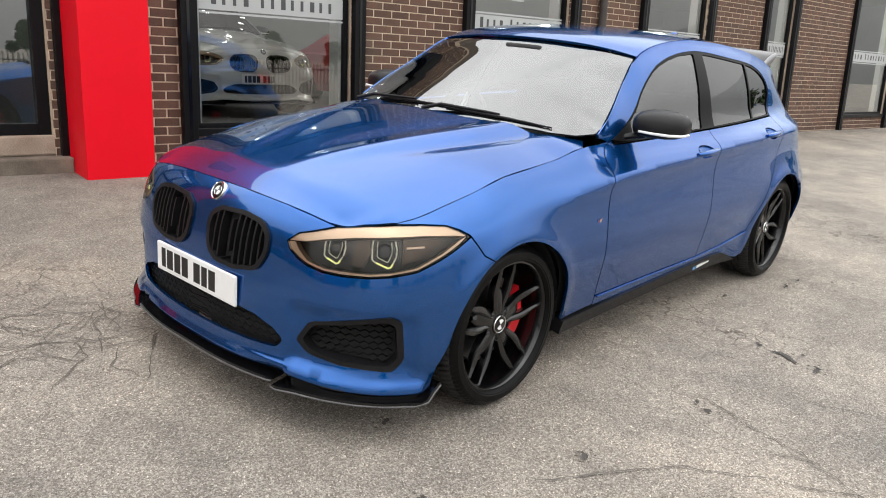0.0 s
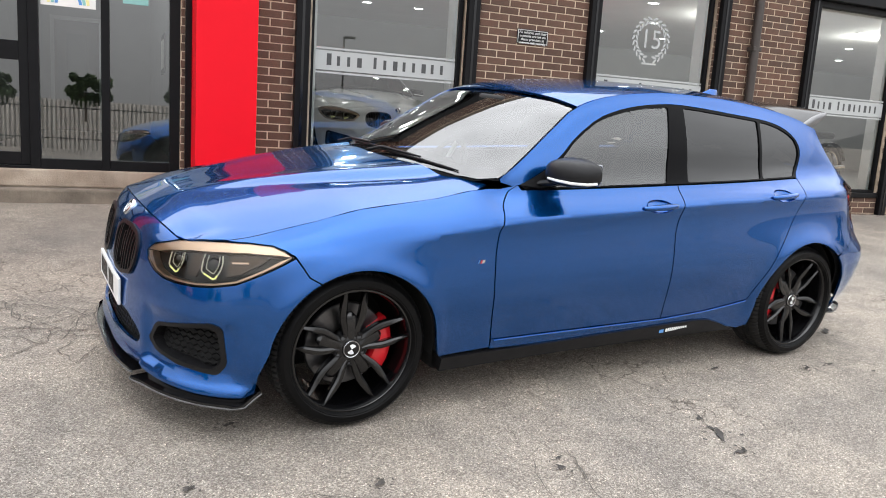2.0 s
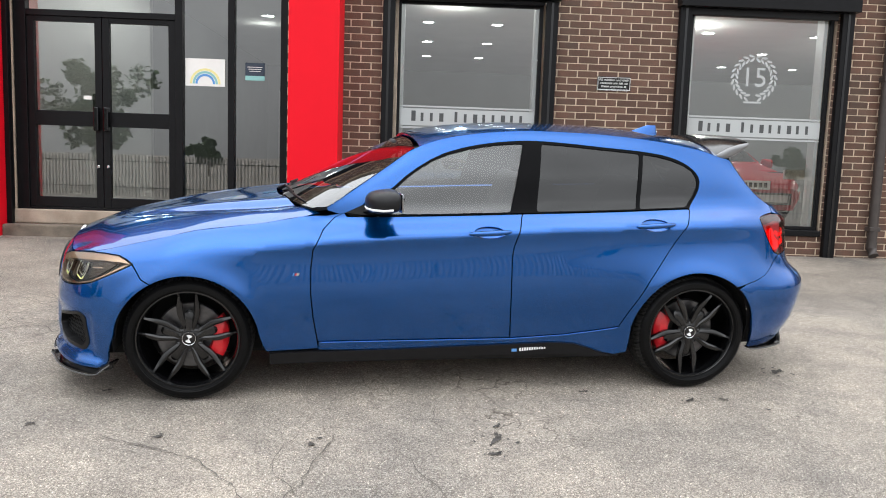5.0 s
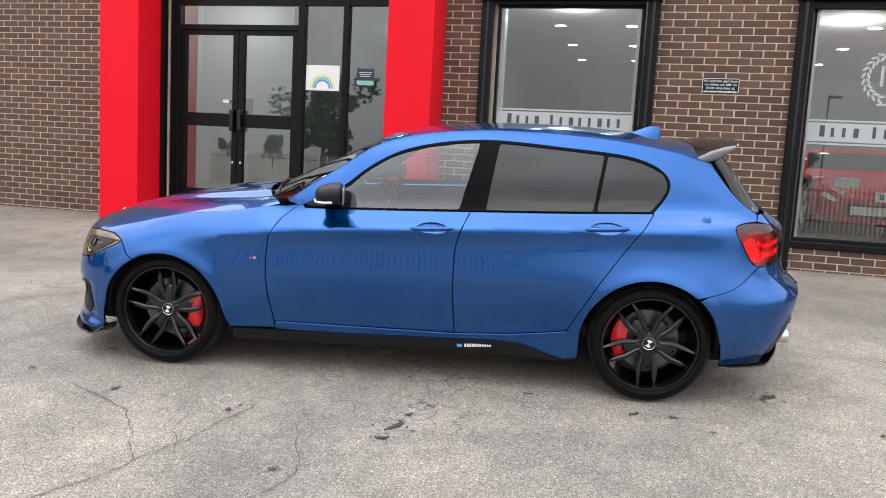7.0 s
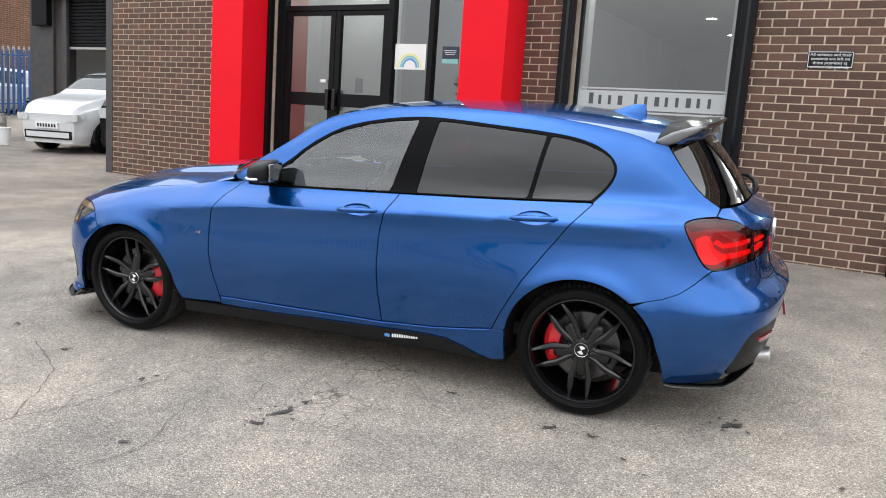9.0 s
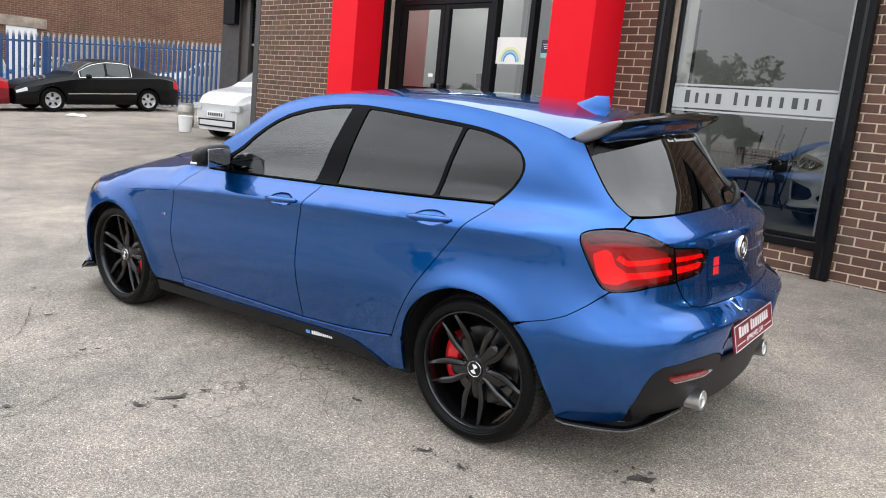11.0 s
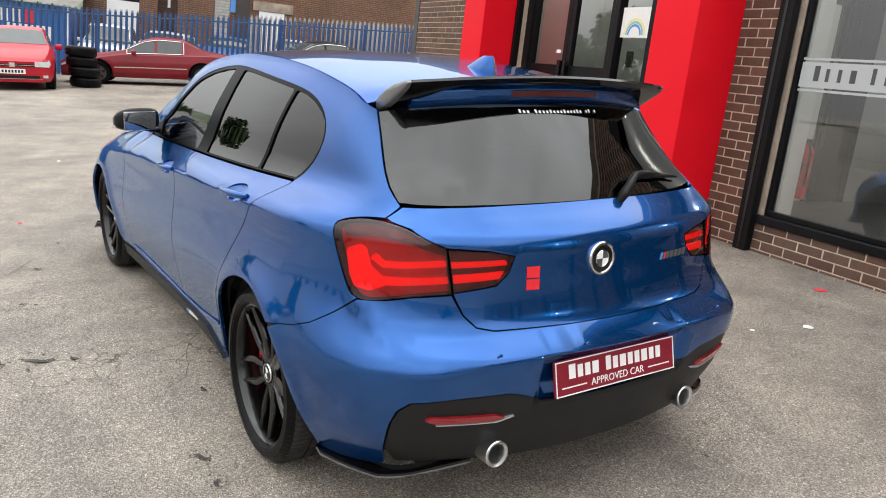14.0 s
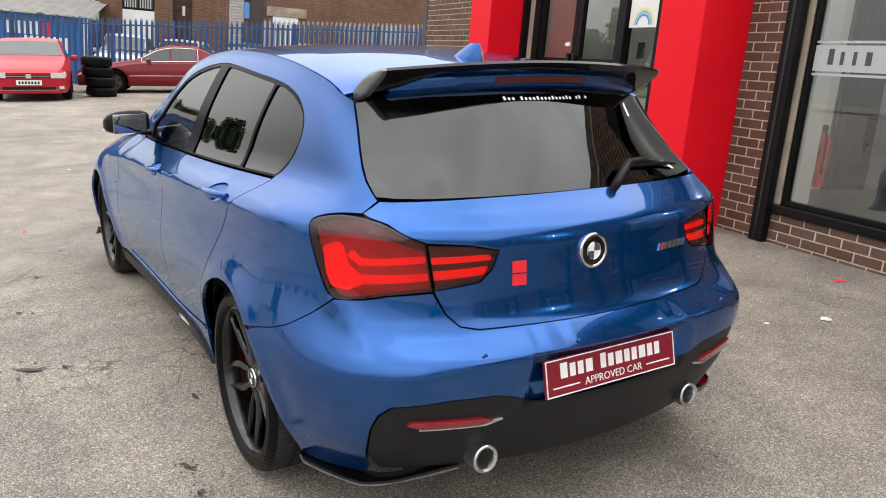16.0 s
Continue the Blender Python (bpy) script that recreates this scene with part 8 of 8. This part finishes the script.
def rise(a, off):
    """Height of the yard's slope at a place along the fence."""
    p = FENCE @ Vector((a, off, 0))
    return UP.x / UP.z * p.x + UP.y / UP.z * p.y


def works_building():
    v = 6.0
    t = thing("works_building", "brown brick works building behind the fence", "building", FENCE @ pose(0, 0, rise(11.0, 6.0)))
    w = part("wall", boxed(5.79, 8.38, v, v + 9, -.3, 9.0), M_BRICK_FAR, t)
    part("return_wall", boxed(8.38, 9.10, v + .35, v + 9, -.3, 9.0), M_BRICK_DARK, t, "darker set-back brick return between the two blocks")
    right = part("wall", boxed(9.10, 30.0, v, v + 9, -.3, 9.0), M_BRICK_FAR, t)
    win = part("window", boxed(6.61, 7.73, v - .05, v - .002, 2.29, 3.7, .01), M_BLACK_FRAME, w)
    for a, b in ((6.67, 7.14), (7.20, 7.67)):
        pane_ = part("pane", boxed(a, b, v - .056, v - .05, 2.35, 3.64), M_GLASS_FAR, win)
        for k in range(5):
            part("blind_slat", boxed(a + .02 + .09 * k, a + .06 + .09 * k, v - .060, v - .0565, 2.37, 3.62), M_GALV, pane_)
    part("spandrel", boxed(6.61, 7.73, v - .04, v - .002, 1.0, 2.28), M_PLASTER, w)
    part("notice", boxed(8.72, 8.82, v + .33, v + .348, 2.25, 2.6), M_PLASTER, t)
    part("shutter_door", boxed(10.45, 11.00, v - .05, v - .002, -.2, 4.4), M_GALV, right, "grey corrugated metal strip")
    for k in range(40):
        part("rib", boxed(10.46, 10.99, v - .065, v - .05, -.1 + .11 * k, -.04 + .11 * k, .008), M_GALV, right)
    part("wall_sign", boxed(11.02, 11.22, v - .06, v - .003, 2.36, 2.95), M_BLUE_SPOT, right)
    part("wall_sign", boxed(11.02, 11.22, v - .06, v - .003, 3.05, 3.25), M_BLUE_SPOT, right)
    part("pier", boxed(11.24, 11.75, v - .12, v - .003, -.3, 9.0), M_PIPE, right)
    part("lintel", boxed(11.87, 13.42, v - .06, v - .002, 2.54, 2.90, .02), M_CONCRETE, right)
    part("white_door", boxed(12.11, 13.09, v - .03, v - .002, -.2, 2.54, .01), M_WHITE, right)
    part("roof_edge", boxed(5.6, 30.2, v - .15, v + 9.2, 9.0, 9.25), M_CONCRETE_DARK, t)


M_BRICK_DARK = brick_far("dark_brickwork", (0.10, 0.052, 0.036), (0.14, 0.11, 0.09), 1.0)
works_building()


def store():
    t = thing("blue_store", "blue steel store with a corrugated grey roof behind the fence", "shed", FENCE @ pose(0, 0, rise(3.0, 2.6)))
    part("wall", boxed(-6.0, 5.9, 2.6, 6.4, -.1, 2.30), M_BLUE_CAR, t)
    bm = bmesh.new()
    rows = []
    for k in range(121):
        a = -6.2 + 12.3 * k / 120
        z = 2.33 + .028 * math.sin(k * math.pi / 2 * 1.0)
        rows.append([bm.verts.new((a, 2.3, z)), bm.verts.new((a, 6.6, z + .75))])
    for (a, b), (c, d) in zip(rows, rows[1:]):
        bm.faces.new((a, c, d, b))
    part("roof", bm, M_ROOF_SHEET, t, "corrugated sheet roof", 60)
    for a, b in ((3.50, 3.66), (3.72, 3.90), (3.96, 4.06), (4.14, 4.24), (4.30, 4.42), (4.56, 4.82)):
        part("sign_board", boxed(a, b, 2.56, 2.598, 1.64, 2.08), M_STICKER_RED if a > 4.5 else M_WHITE, t)
    part("sign_board", boxed(4.0, 5.32, 2.56, 2.598, 1.10, 1.60, .01), M_WHITE, t)
    part("corner_post", boxed(5.80, 5.92, 2.54, 2.60, -.1, 2.28), M_WHITE, t)


store()


def far_line(a, off, rz):
    p = FENCE @ Vector((a, off, 0))
    return pose(p.x, p.y, ground_z(p.x, p.y), 0, 0, rz + math.degrees(math.atan2(.957, .29)))


plain_car("white_van", "white people carrier parked nose-in behind the palisade fence", far_line(7.02, 3.5, 90), M_WHITE_CAR, 4.3, 1.75, [(t, z * .93) for t, z in BOX_TOP], [(t, z * .9) for t, z in BOX_BELT], (.28, .41, .92, .97), ((.36, .55), (.57, .78)), .32, (.19, .79), group="cars behind the fence")
plain_car("parked_silver_car", "pale silver hatchback parked nose-in behind the palisade fence", far_line(8.85, 3.5, 78), M_WHITE_CAR, 4.2, 1.75, [(t, z * 1.04) for t, z in HATCH_TOP], HATCH_BELT, (.32, .44, .90, .965), ((.36, .53), (.545, .74)), .31, (.2, .80), group="cars behind the fence")
plain_car("parked_blue_car", "blue hatchback parked behind the palisade fence", far_line(11.0, 3.4, 80), M_BLUE_CAR, 4.1, 1.75, HATCH_TOP, HATCH_BELT, (.32, .44, .90, .965), ((.36, .53), (.545, .74)), .31, (.2, .80), group="cars behind the fence")
plain_car("parked_silver_car", "pale silver hatchback parked nose-in behind the palisade fence", far_line(13.3, 3.4, 84), M_WHITE_CAR, 4.1, 1.75, HATCH_TOP, HATCH_BELT, (.32, .44, .90, .965), ((.36, .53), (.545, .74)), .31, (.2, .80), group="cars behind the fence")
plain_car("parked_silver_car", "pale silver hatchback parked side-on behind the palisade fence", far_line(17.9, 2.6, 0), M_WHITE_CAR, 4.2, 1.75, [(t, z * 1.06) for t, z in HATCH_TOP], HATCH_BELT, (.32, .44, .90, .965), ((.36, .53), (.545, .74)), .31, (.2, .80), group="cars behind the fence")


def tyre_stack(x, y):
    z = ground_z(x, y)
    proto = None
    for k in range(4):
        m = pose(x + .03 * math.sin(k * 2.1), y - .026 * k + .02 * math.cos(k * 1.3), z + .252 * k, 0, 0, 30 * k)
        if proto is None:
            proto = thing("spare_tyre", "worn black tyre lying in a stack of four", "tyre", m, "stack of tyres")
            bm = lathe(bmesh.new(), [(.21, .03), (.28, .0), (.34, .010), (.366, .040), (.372, .125), (.366, .210), (.34, .240), (.28, .250), (.21, .222), (.225, .125), (.21, .03)], 48, 'Z')
            part("casing", bm, M_RUBBER, proto, "", 45)
            for zz in (.075, .125, .175):
                part("tread_rib", lathe(bmesh.new(), [(.3705, zz - .012), (.3765, zz - .009), (.3765, zz + .009), (.3705, zz + .012)], 48, 'Z'), M_RUBBER, proto, "", 30)
        else:
            copy_thing(proto, m)


tyre_stack(-18.2, 1.72)


def bucket(x, y):
    t = thing("bucket", "white plastic bucket standing on the tarmac", "bucket", pose(x, y, ground_z(x, y)))
    part("tub", lathe(bmesh.new(), [(0, 0), (.125, 0), (.155, .33), (.165, .335), (.16, .35), (.148, .345), (.12, .02), (0, .02)], 28, 'Z'), M_WHITE, t, "", 40)
    part("handle", tube(bmesh.new(), [(.16 * math.cos(a), .0 + .16 * math.sin(a), .33 - .05 * abs(math.sin(a))) for a in [math.pi * k / 10 for k in range(11)]], .004, 6), M_STEEL, t)


def keg(x, y):
    t = thing("metal_keg", "dented silver metal keg standing behind a bucket", "keg", pose(x, y, ground_z(x, y)))
    part("barrel", lathe(bmesh.new(), [(0, 0), (.17, 0), (.19, .03), (.19, .13), (.197, .145), (.19, .16), (.19, .34), (.197, .355), (.19, .37), (.19, .47), (.17, .5), (0, .5)], 28, 'Z'), M_GALV, t, "", 35)
    part("rim", lathe(bmesh.new(), [(.17, .5), (.18, .55), (.165, .55), (.16, .5)], 28, 'Z'), M_GALV, t, "", 35)


bucket(-11.8, 6.68)
keg(-12.95, 7.47)


def litter():
    for x, y, sx_, sy_, mt, nm, lb in ((-16.6, 6.78, .28, .12, M_PAPER, "litter_bag", "crumpled white bag lying on the tarmac"), (1.06, 3.19, .045, .022, M_STICKER_RED, "litter_scrap", "scrap of red plastic on the tarmac"),
                                       (1.46, 2.40, .034, .022, M_PAPER, "paper_scrap", "torn scrap of white paper on the tarmac"), (1.34, 2.05, .016, .011, M_PAPER, "paper_scrap", "tiny scrap of white paper on the tarmac"),
                                       (2.14, .65, .010, .014, M_GOLD, "dry_leaf", "small dry leaf on the tarmac"), (-2.73, -1.21, .018, .012, M_STICKER_RED, "litter_scrap", "small chip of red plastic on the tarmac"),
                                       (-5.76, -.54, .022, .018, M_PAPER, "paper_scrap", "small scrap of white paper on the tarmac")):
        bm = bmesh.new()
        rnd = random.Random(int(x * 100))
        bmesh.ops.create_icosphere(bm, subdivisions=2, radius=1)
        for v in bm.verts:
            v.co = Vector((v.co.x * sx_ * rnd.uniform(.7, 1.2), v.co.y * sy_ * rnd.uniform(.7, 1.2), max(0, v.co.z) * min(sx_, sy_) * rnd.uniform(.3, .8)))
        solid(nm, bm, mt, lb, "litter", pose(x, y, ground_z(x, y), 0, 0, 40 * x))


litter()


# ---- behind the camera: fence and trees that the glass mirrors ----
def leafy_tree(x, y, h, seed, lift=0.0):
    rnd = random.Random(seed)
    t = thing("tree", "leafy green broad-leaved tree with uneven crown", "tree", pose(x, y, ground_z(x, y) + lift), "trees beyond the yard")
    bm = bmesh.new()
    tube(bm, [(0, 0, 0), (.08, .05, h * .25), (-.05, .1, h * .5), (.05, 0, h * .8)], [.22, .17, .11, .04], 8)
    for k in range(7):
        a = rnd.uniform(0, 6.28)
        z0 = h * rnd.uniform(.25, .55)
        r = h * rnd.uniform(.18, .32)
        tube(bm, [(0, 0, z0), (r * .5 * math.cos(a), r * .5 * math.sin(a), z0 + r * .5), (r * math.cos(a), r * math.sin(a), z0 + r * 1.1)], [.09, .06, .02], 6)
    part("trunk", bm, M_BARK, t, "", 50)
    verts, faces = [], []
    clumps = [(rnd.gauss(0, h * .17), rnd.gauss(0, h * .17), h * rnd.uniform(.38, .98), h * rnd.uniform(.07, .14)) for _ in range(26)]
    for cx, cy, cz, r in clumps:
        for _ in range(130):
            d = Vector((rnd.gauss(0, 1), rnd.gauss(0, 1), rnd.gauss(0, 1))).normalized() * r * rnd.uniform(.55, 1.1)
            p = Vector((cx, cy, cz)) + d
            u = Vector((rnd.gauss(0, 1), rnd.gauss(0, 1), rnd.gauss(0, .6))).normalized()
            w = u.cross(Vector((rnd.gauss(0, 1), rnd.gauss(0, 1), 1))).normalized()
            s = rnd.uniform(.15, .28)
            i = len(verts)
            verts += [tuple(p - u * s), tuple(p + w * s * .6), tuple(p + u * s), tuple(p - w * s * .6)]
            faces.append((i, i + 1, i + 2, i + 3))
    me = bpy.data.meshes.new("crown")
    me.from_pydata(verts, [], faces)
    me.materials.append(M_LEAF)
    ob = new("crown", me)
    ob.parent = t


for _i in range(13):
    leafy_tree(-70 + 11.0 * _i + 3.2 * math.sin(5 * _i), -76 - 5 * math.cos(7 * _i), 4.2 + 1.2 * math.sin(3.1 * _i), 11 + _i)
for _i, (_x, _y, _h) in enumerate(((-25.5, -34.0, 7.4), (-33, -12.5, 6.4), (-36, -8, 4.6), (-31, -16.5, 4.0), (-40, -13, 5.0), (38, -8, 6.0))):
    leafy_tree(_x, _y, _h, 31 + _i)


def hill_z(x, y):
    return 30.0 * smooth01((-160 - x) / 220) * smooth01((190 - abs(y - 20)) / 90) + .8 * noise.noise(Vector((x * .05, y * .05, 3)))


def hillside():
    """A wooded slope with a row of houses, far beyond the store."""
    bm = bmesh.new()
    grid = [[bm.verts.new((-165 - 12 * i, -180 + 12 * j, hill_z(-165 - 12 * i, -180 + 12 * j) - 1.2)) for j in range(34)] for i in range(24)]
    for i in range(23):
        for j in range(33):
            bm.faces.new((grid[i][j], grid[i][j + 1], grid[i + 1][j + 1], grid[i + 1][j]))
    bmesh.ops.recalc_face_normals(bm, faces=bm.faces)
    solid("hillside", bm, M_LEAF, "green wooded hillside in the distance", "hill", kind="structure", smooth=60)
    proto = None
    for k in range(5):
        x, y = -262 + 1.5 * k, 24.0 + 7.4 * k
        m = pose(x, y, hill_z(x, y) - 1.0, 0, 0, 4)
        if proto is None:
            proto = thing("house", "pale rendered terraced house on the far hillside", "house", m, "houses on the hillside")
            part("wall", boxed(-4, 4, -3.4, 3.4, -1, 5.0), M_PLASTER, proto)
            bm = bmesh.new()
            a, b = ([bm.verts.new(p) for p in ((-4.3, q, 4.9), (0, q, 7.4), (4.3, q, 4.9))] for q in (-3.6, 3.6))
            for f in ((a[0], a[1], b[1], b[0]), (a[1], a[2], b[2], b[1]), tuple(a), tuple(b[::-1]), (a[0], b[0], b[2], a[2])):
                bm.faces.new(f)
            part("roof", bm, M_ROOF_SHEET, proto)
            for q in (-2.2, .6):
                for z in (.8, 3.2):
                    part("window", boxed(4.0, 4.06, q, q + 1.5, z, z + 1.2), M_GLASS_FAR, proto)
        else:
            copy_thing(proto, m)


hillside()
for _i in range(9):
    _x, _y = -215 - 7 * (_i % 3), -6 + 4.2 * _i
    leafy_tree(_x, _y, 7.5 + 1.5 * math.sin(2.3 * _i), 61 + _i, hill_z(_x, _y) - ground_z(_x, _y) - 1.0)


def street_lamp(x, y):
    t = thing("street_lamp", "tall grey steel street lamp beyond the yard", "street lamp", pose(x, y, ground_z(x, y)))
    part("post", tube(bmesh.new(), [(0, 0, 0), (0, 0, 1.4), (0, 0, 7.2)], [.09, .07, .05], 10), M_GREY_STEEL, t, "", 40)
    part("lantern", boxed(-.05, .75, -.12, .12, 7.15, 7.33, .04), M_GREY_STEEL, t)


street_lamp(6.0, -42.0)


def rear_fence():
    t = thing("boundary_fence", "grey steel palisade fence along the far side of the yard", "fence", pose(0, -23.0, ground_z(0, -23.0)))
    h = 2.1
    me = finish("pale", palisade_pale(h), M_GALV)
    a = -26.0
    while a < 24:
        ob = new("pale", me)
        ob.parent = t
        ob.matrix_basis = pose(a, 0, 0, 0, 0, 180)
        a += .17
    for hz in (.5, 1.75):
        part("rail", tube(bmesh.new(), [(-26, 0, hz), (24, 0, hz)], .028, 6), M_GREY_STEEL, t)


rear_fence()


# ---- marks on the tarmac ----
def marks():
    bm = bmesh.new()
    for i, (x, y, a, b, r) in enumerate(((.10, -1.42, .12, .035, 1.1), (.06, -1.56, .07, .03, .2), (.14, -1.27, .05, .022, .8), (-.74, -1.39, .028, .04, .3), (-.70, -1.33, .02, .025, 1.0), (-1.78, -.65, .05, .022, .4), (-2.02, -1.05, .045, .025, .2),
                                         (1.26, -1.02, .07, .022, .5), (1.45, -1.02, .05, .02, -.3), (2.02, -.62, .10, .05, .4), (1.62, -1.18, .028, .02, 0), (1.72, -1.28, .02, .014, 0), (2.45, -1.05, .035, .02, .7), (-1.42, -1.25, .06, .02, .6), (-.32, -1.95, .05, .02, .2), (.72, -.85, .06, .02, 0))):
        blob(bm, x, y, a * .34, b * .46, r, 40 + i)
        blob(bm, x + a * .36 * math.cos(r), y + a * .36 * math.sin(r), a * .26, b * .36, r + .5, 90 + i)
        for q in range(6):
            w = 1.1 * q + 2.1 * i
            blob(bm, x + a * (.5 + .12 * q) * math.cos(w), y + b * 1.5 * math.sin(w), a * (.07 + .02 * (q % 3)), b * (.16 + .05 * (q % 2)), r + q, 140 + 7 * i + q)
    solid("oil_stain", bm, M_OIL, "dark dried oil stains on the tarmac", "stain", YARD, kind="stuff")
    bm = bmesh.new()
    for i, pts in enumerate(([(-.62, -1.25), (-.78, -1.75), (-.95, -2.1), (-1.3, -2.6)], [(-.35, -1.5), (-.2, -1.95), (-.45, -2.5)], [(-3.3, 1.15), (-2.8, .9), (-2.4, 1.05), (-2.0, .82), (-1.8, .5)], [(-2.9, 1.4), (-2.5, 1.0), (-2.25, .6)], [(-3.1, .6), (-2.6, .75), (-2.1, .55)],
                                 [(-2.7, 1.5), (-2.5, 1.1), (-2.3, .9)], [(-3.2, .5), (-2.9, .9), (-3.0, 1.4)], [(-1.7, -1.2), (-1.2, -1.5), (-.9, -2.0)], [(.9, -2.4), (1.6, -2.2), (2.4, -2.5)], [(-2.6, -.9), (-2.9, -.3), (-3.4, .0)])):
        crack(bm, pts, .0026, 70 + i)
    rnd = random.Random(9)
    for k in range(34):
        x, y = rnd.uniform(-2.95, -1.85), rnd.uniform(.5, 1.25)
        a = rnd.uniform(0, 6.28)
        pts = [(x, y)]
        for _ in range(3):
            a += rnd.uniform(-.9, .9)
            pts.append((pts[-1][0] + .16 * math.cos(a), pts[-1][1] + .16 * math.sin(a)))
        crack(bm, pts, .0027, 200 + k)
    for k in range(13):
        x, y = rnd.uniform(-3.2, 3.4), rnd.uniform(-3.6, -1.0)
        a = rnd.uniform(0, 6.28)
        pts = [(x, y)]
        for _ in range(rnd.randint(2, 5)):
            a += rnd.uniform(-.7, .7)
            pts.append((pts[-1][0] + .18 * math.cos(a), pts[-1][1] + .18 * math.sin(a)))
        crack(bm, pts, .0016, 300 + k)
    solid("tarmac_cracks", bm, M_CRACK, "dark cracks in the worn tarmac", "crack", YARD, kind="stuff")



def grit():
    """Loose chips of stone and grit on the tarmac."""
    rnd = random.Random(21)
    verts, faces = [], []
    for _ in range(900):
        x, y = rnd.uniform(-4.5, 6.0), rnd.choice((rnd.uniform(-3.8, -1.0), rnd.uniform(1.0, 3.6)))
        r, h = rnd.uniform(.002, .006), rnd.uniform(.002, .005)
        a0, i = rnd.uniform(0, 6.28), len(verts)
        verts += [(x + r * math.cos(a0 + 1.57 * k) * rnd.uniform(.7, 1.2), y + r * math.sin(a0 + 1.57 * k), 0.001) for k in range(4)] + [(x, y, .001 + h)]
        faces += [(i + k, i + (k + 1) % 4, i + 4) for k in range(4)]
    me = bpy.data.meshes.new("loose_grit")
    me.from_pydata(verts, [], faces)
    me.materials.append(M_GRIT)
    chips = new("loose_grit", me)
    chips.matrix_basis = YARD
    tagged(chips, "pale loose stone chips scattered on the tarmac", "grit", "", "stuff")


M_GRIT = material("stone_chips", (0.42, 0.38, 0.33), rough=0.9, per_island=0.5)
marks()
grit()


# ---- brick faces last: the nearest as pieces, the rest joined ----
def brick_mesh(w):
    bm = bmesh.new()
    c, d = .004, .030
    f = [bm.verts.new(p) for p in ((c, -d + .02, c), (w - c, -d + .02, c), (w - c, -d + .02, .065 - c), (c, -d + .02, .065 - c))]
    g = [bm.verts.new(p) for p in ((0, -d + .024, 0), (w, -d + .024, 0), (w, -d + .024, .065), (0, -d + .024, .065))]
    b = [bm.verts.new(p) for p in ((0, .01, 0), (w, .01, 0), (w, .01, .065), (0, .01, .065))]
    bm.faces.new(f)
    for i in range(4):
        bm.faces.new((g[i], g[(i + 1) % 4], f[(i + 1) % 4], f[i]))
        bm.faces.new((b[i], b[(i + 1) % 4], g[(i + 1) % 4], g[i]))
    return bm


def lay_bricks():
    rows = brick_rows()
    rnd = random.Random(5)
    full = finish("brick", brick_mesh(.211), M_BRICK)
    verts, faces = [], []
    near = 0
    for u0, u1, z0, z1 in rows:
        dv = rnd.uniform(-.0015, .0015)
        if abs(u1 - u0 - .211) < .001 and near < 300 and (1.93 <= u0 <= 3.05 or -.42 <= u0 <= -.2) and -.05 < z0 < 2.6:
            ob = new("brick", full)
            ob.parent = wall_front
            ob.location = (u0, dv + .004, z0)
            near += 1
            continue
        i = len(verts)
        c = .004
        y0, y1, y2 = -.006 + dv, -.002 + dv, .012
        verts += [(u0 + c, y0, z0 + c), (u1 - c, y0, z0 + c), (u1 - c, y0, z1 - c), (u0 + c, y0, z1 - c), (u0, y1, z0), (u1, y1, z0), (u1, y1, z1), (u0, y1, z1), (u0, y2, z0), (u1, y2, z0), (u1, y2, z1), (u0, y2, z1)]
        faces.append((i, i + 1, i + 2, i + 3))
        for a in (0, 4):
            for k in range(4):
                faces.append((i + a + 4 + k, i + a + 4 + (k + 1) % 4, i + a + (k + 1) % 4, i + a + k))
    me = bpy.data.meshes.new("brick_courses")
    me.from_pydata(verts, [], faces)
    me.materials.append(M_BRICK_JOINED)
    ob = new("brick_courses", me)
    ob.parent = wall_front
    tagged(ob, "", "", "", "stuff")


lay_bricks()
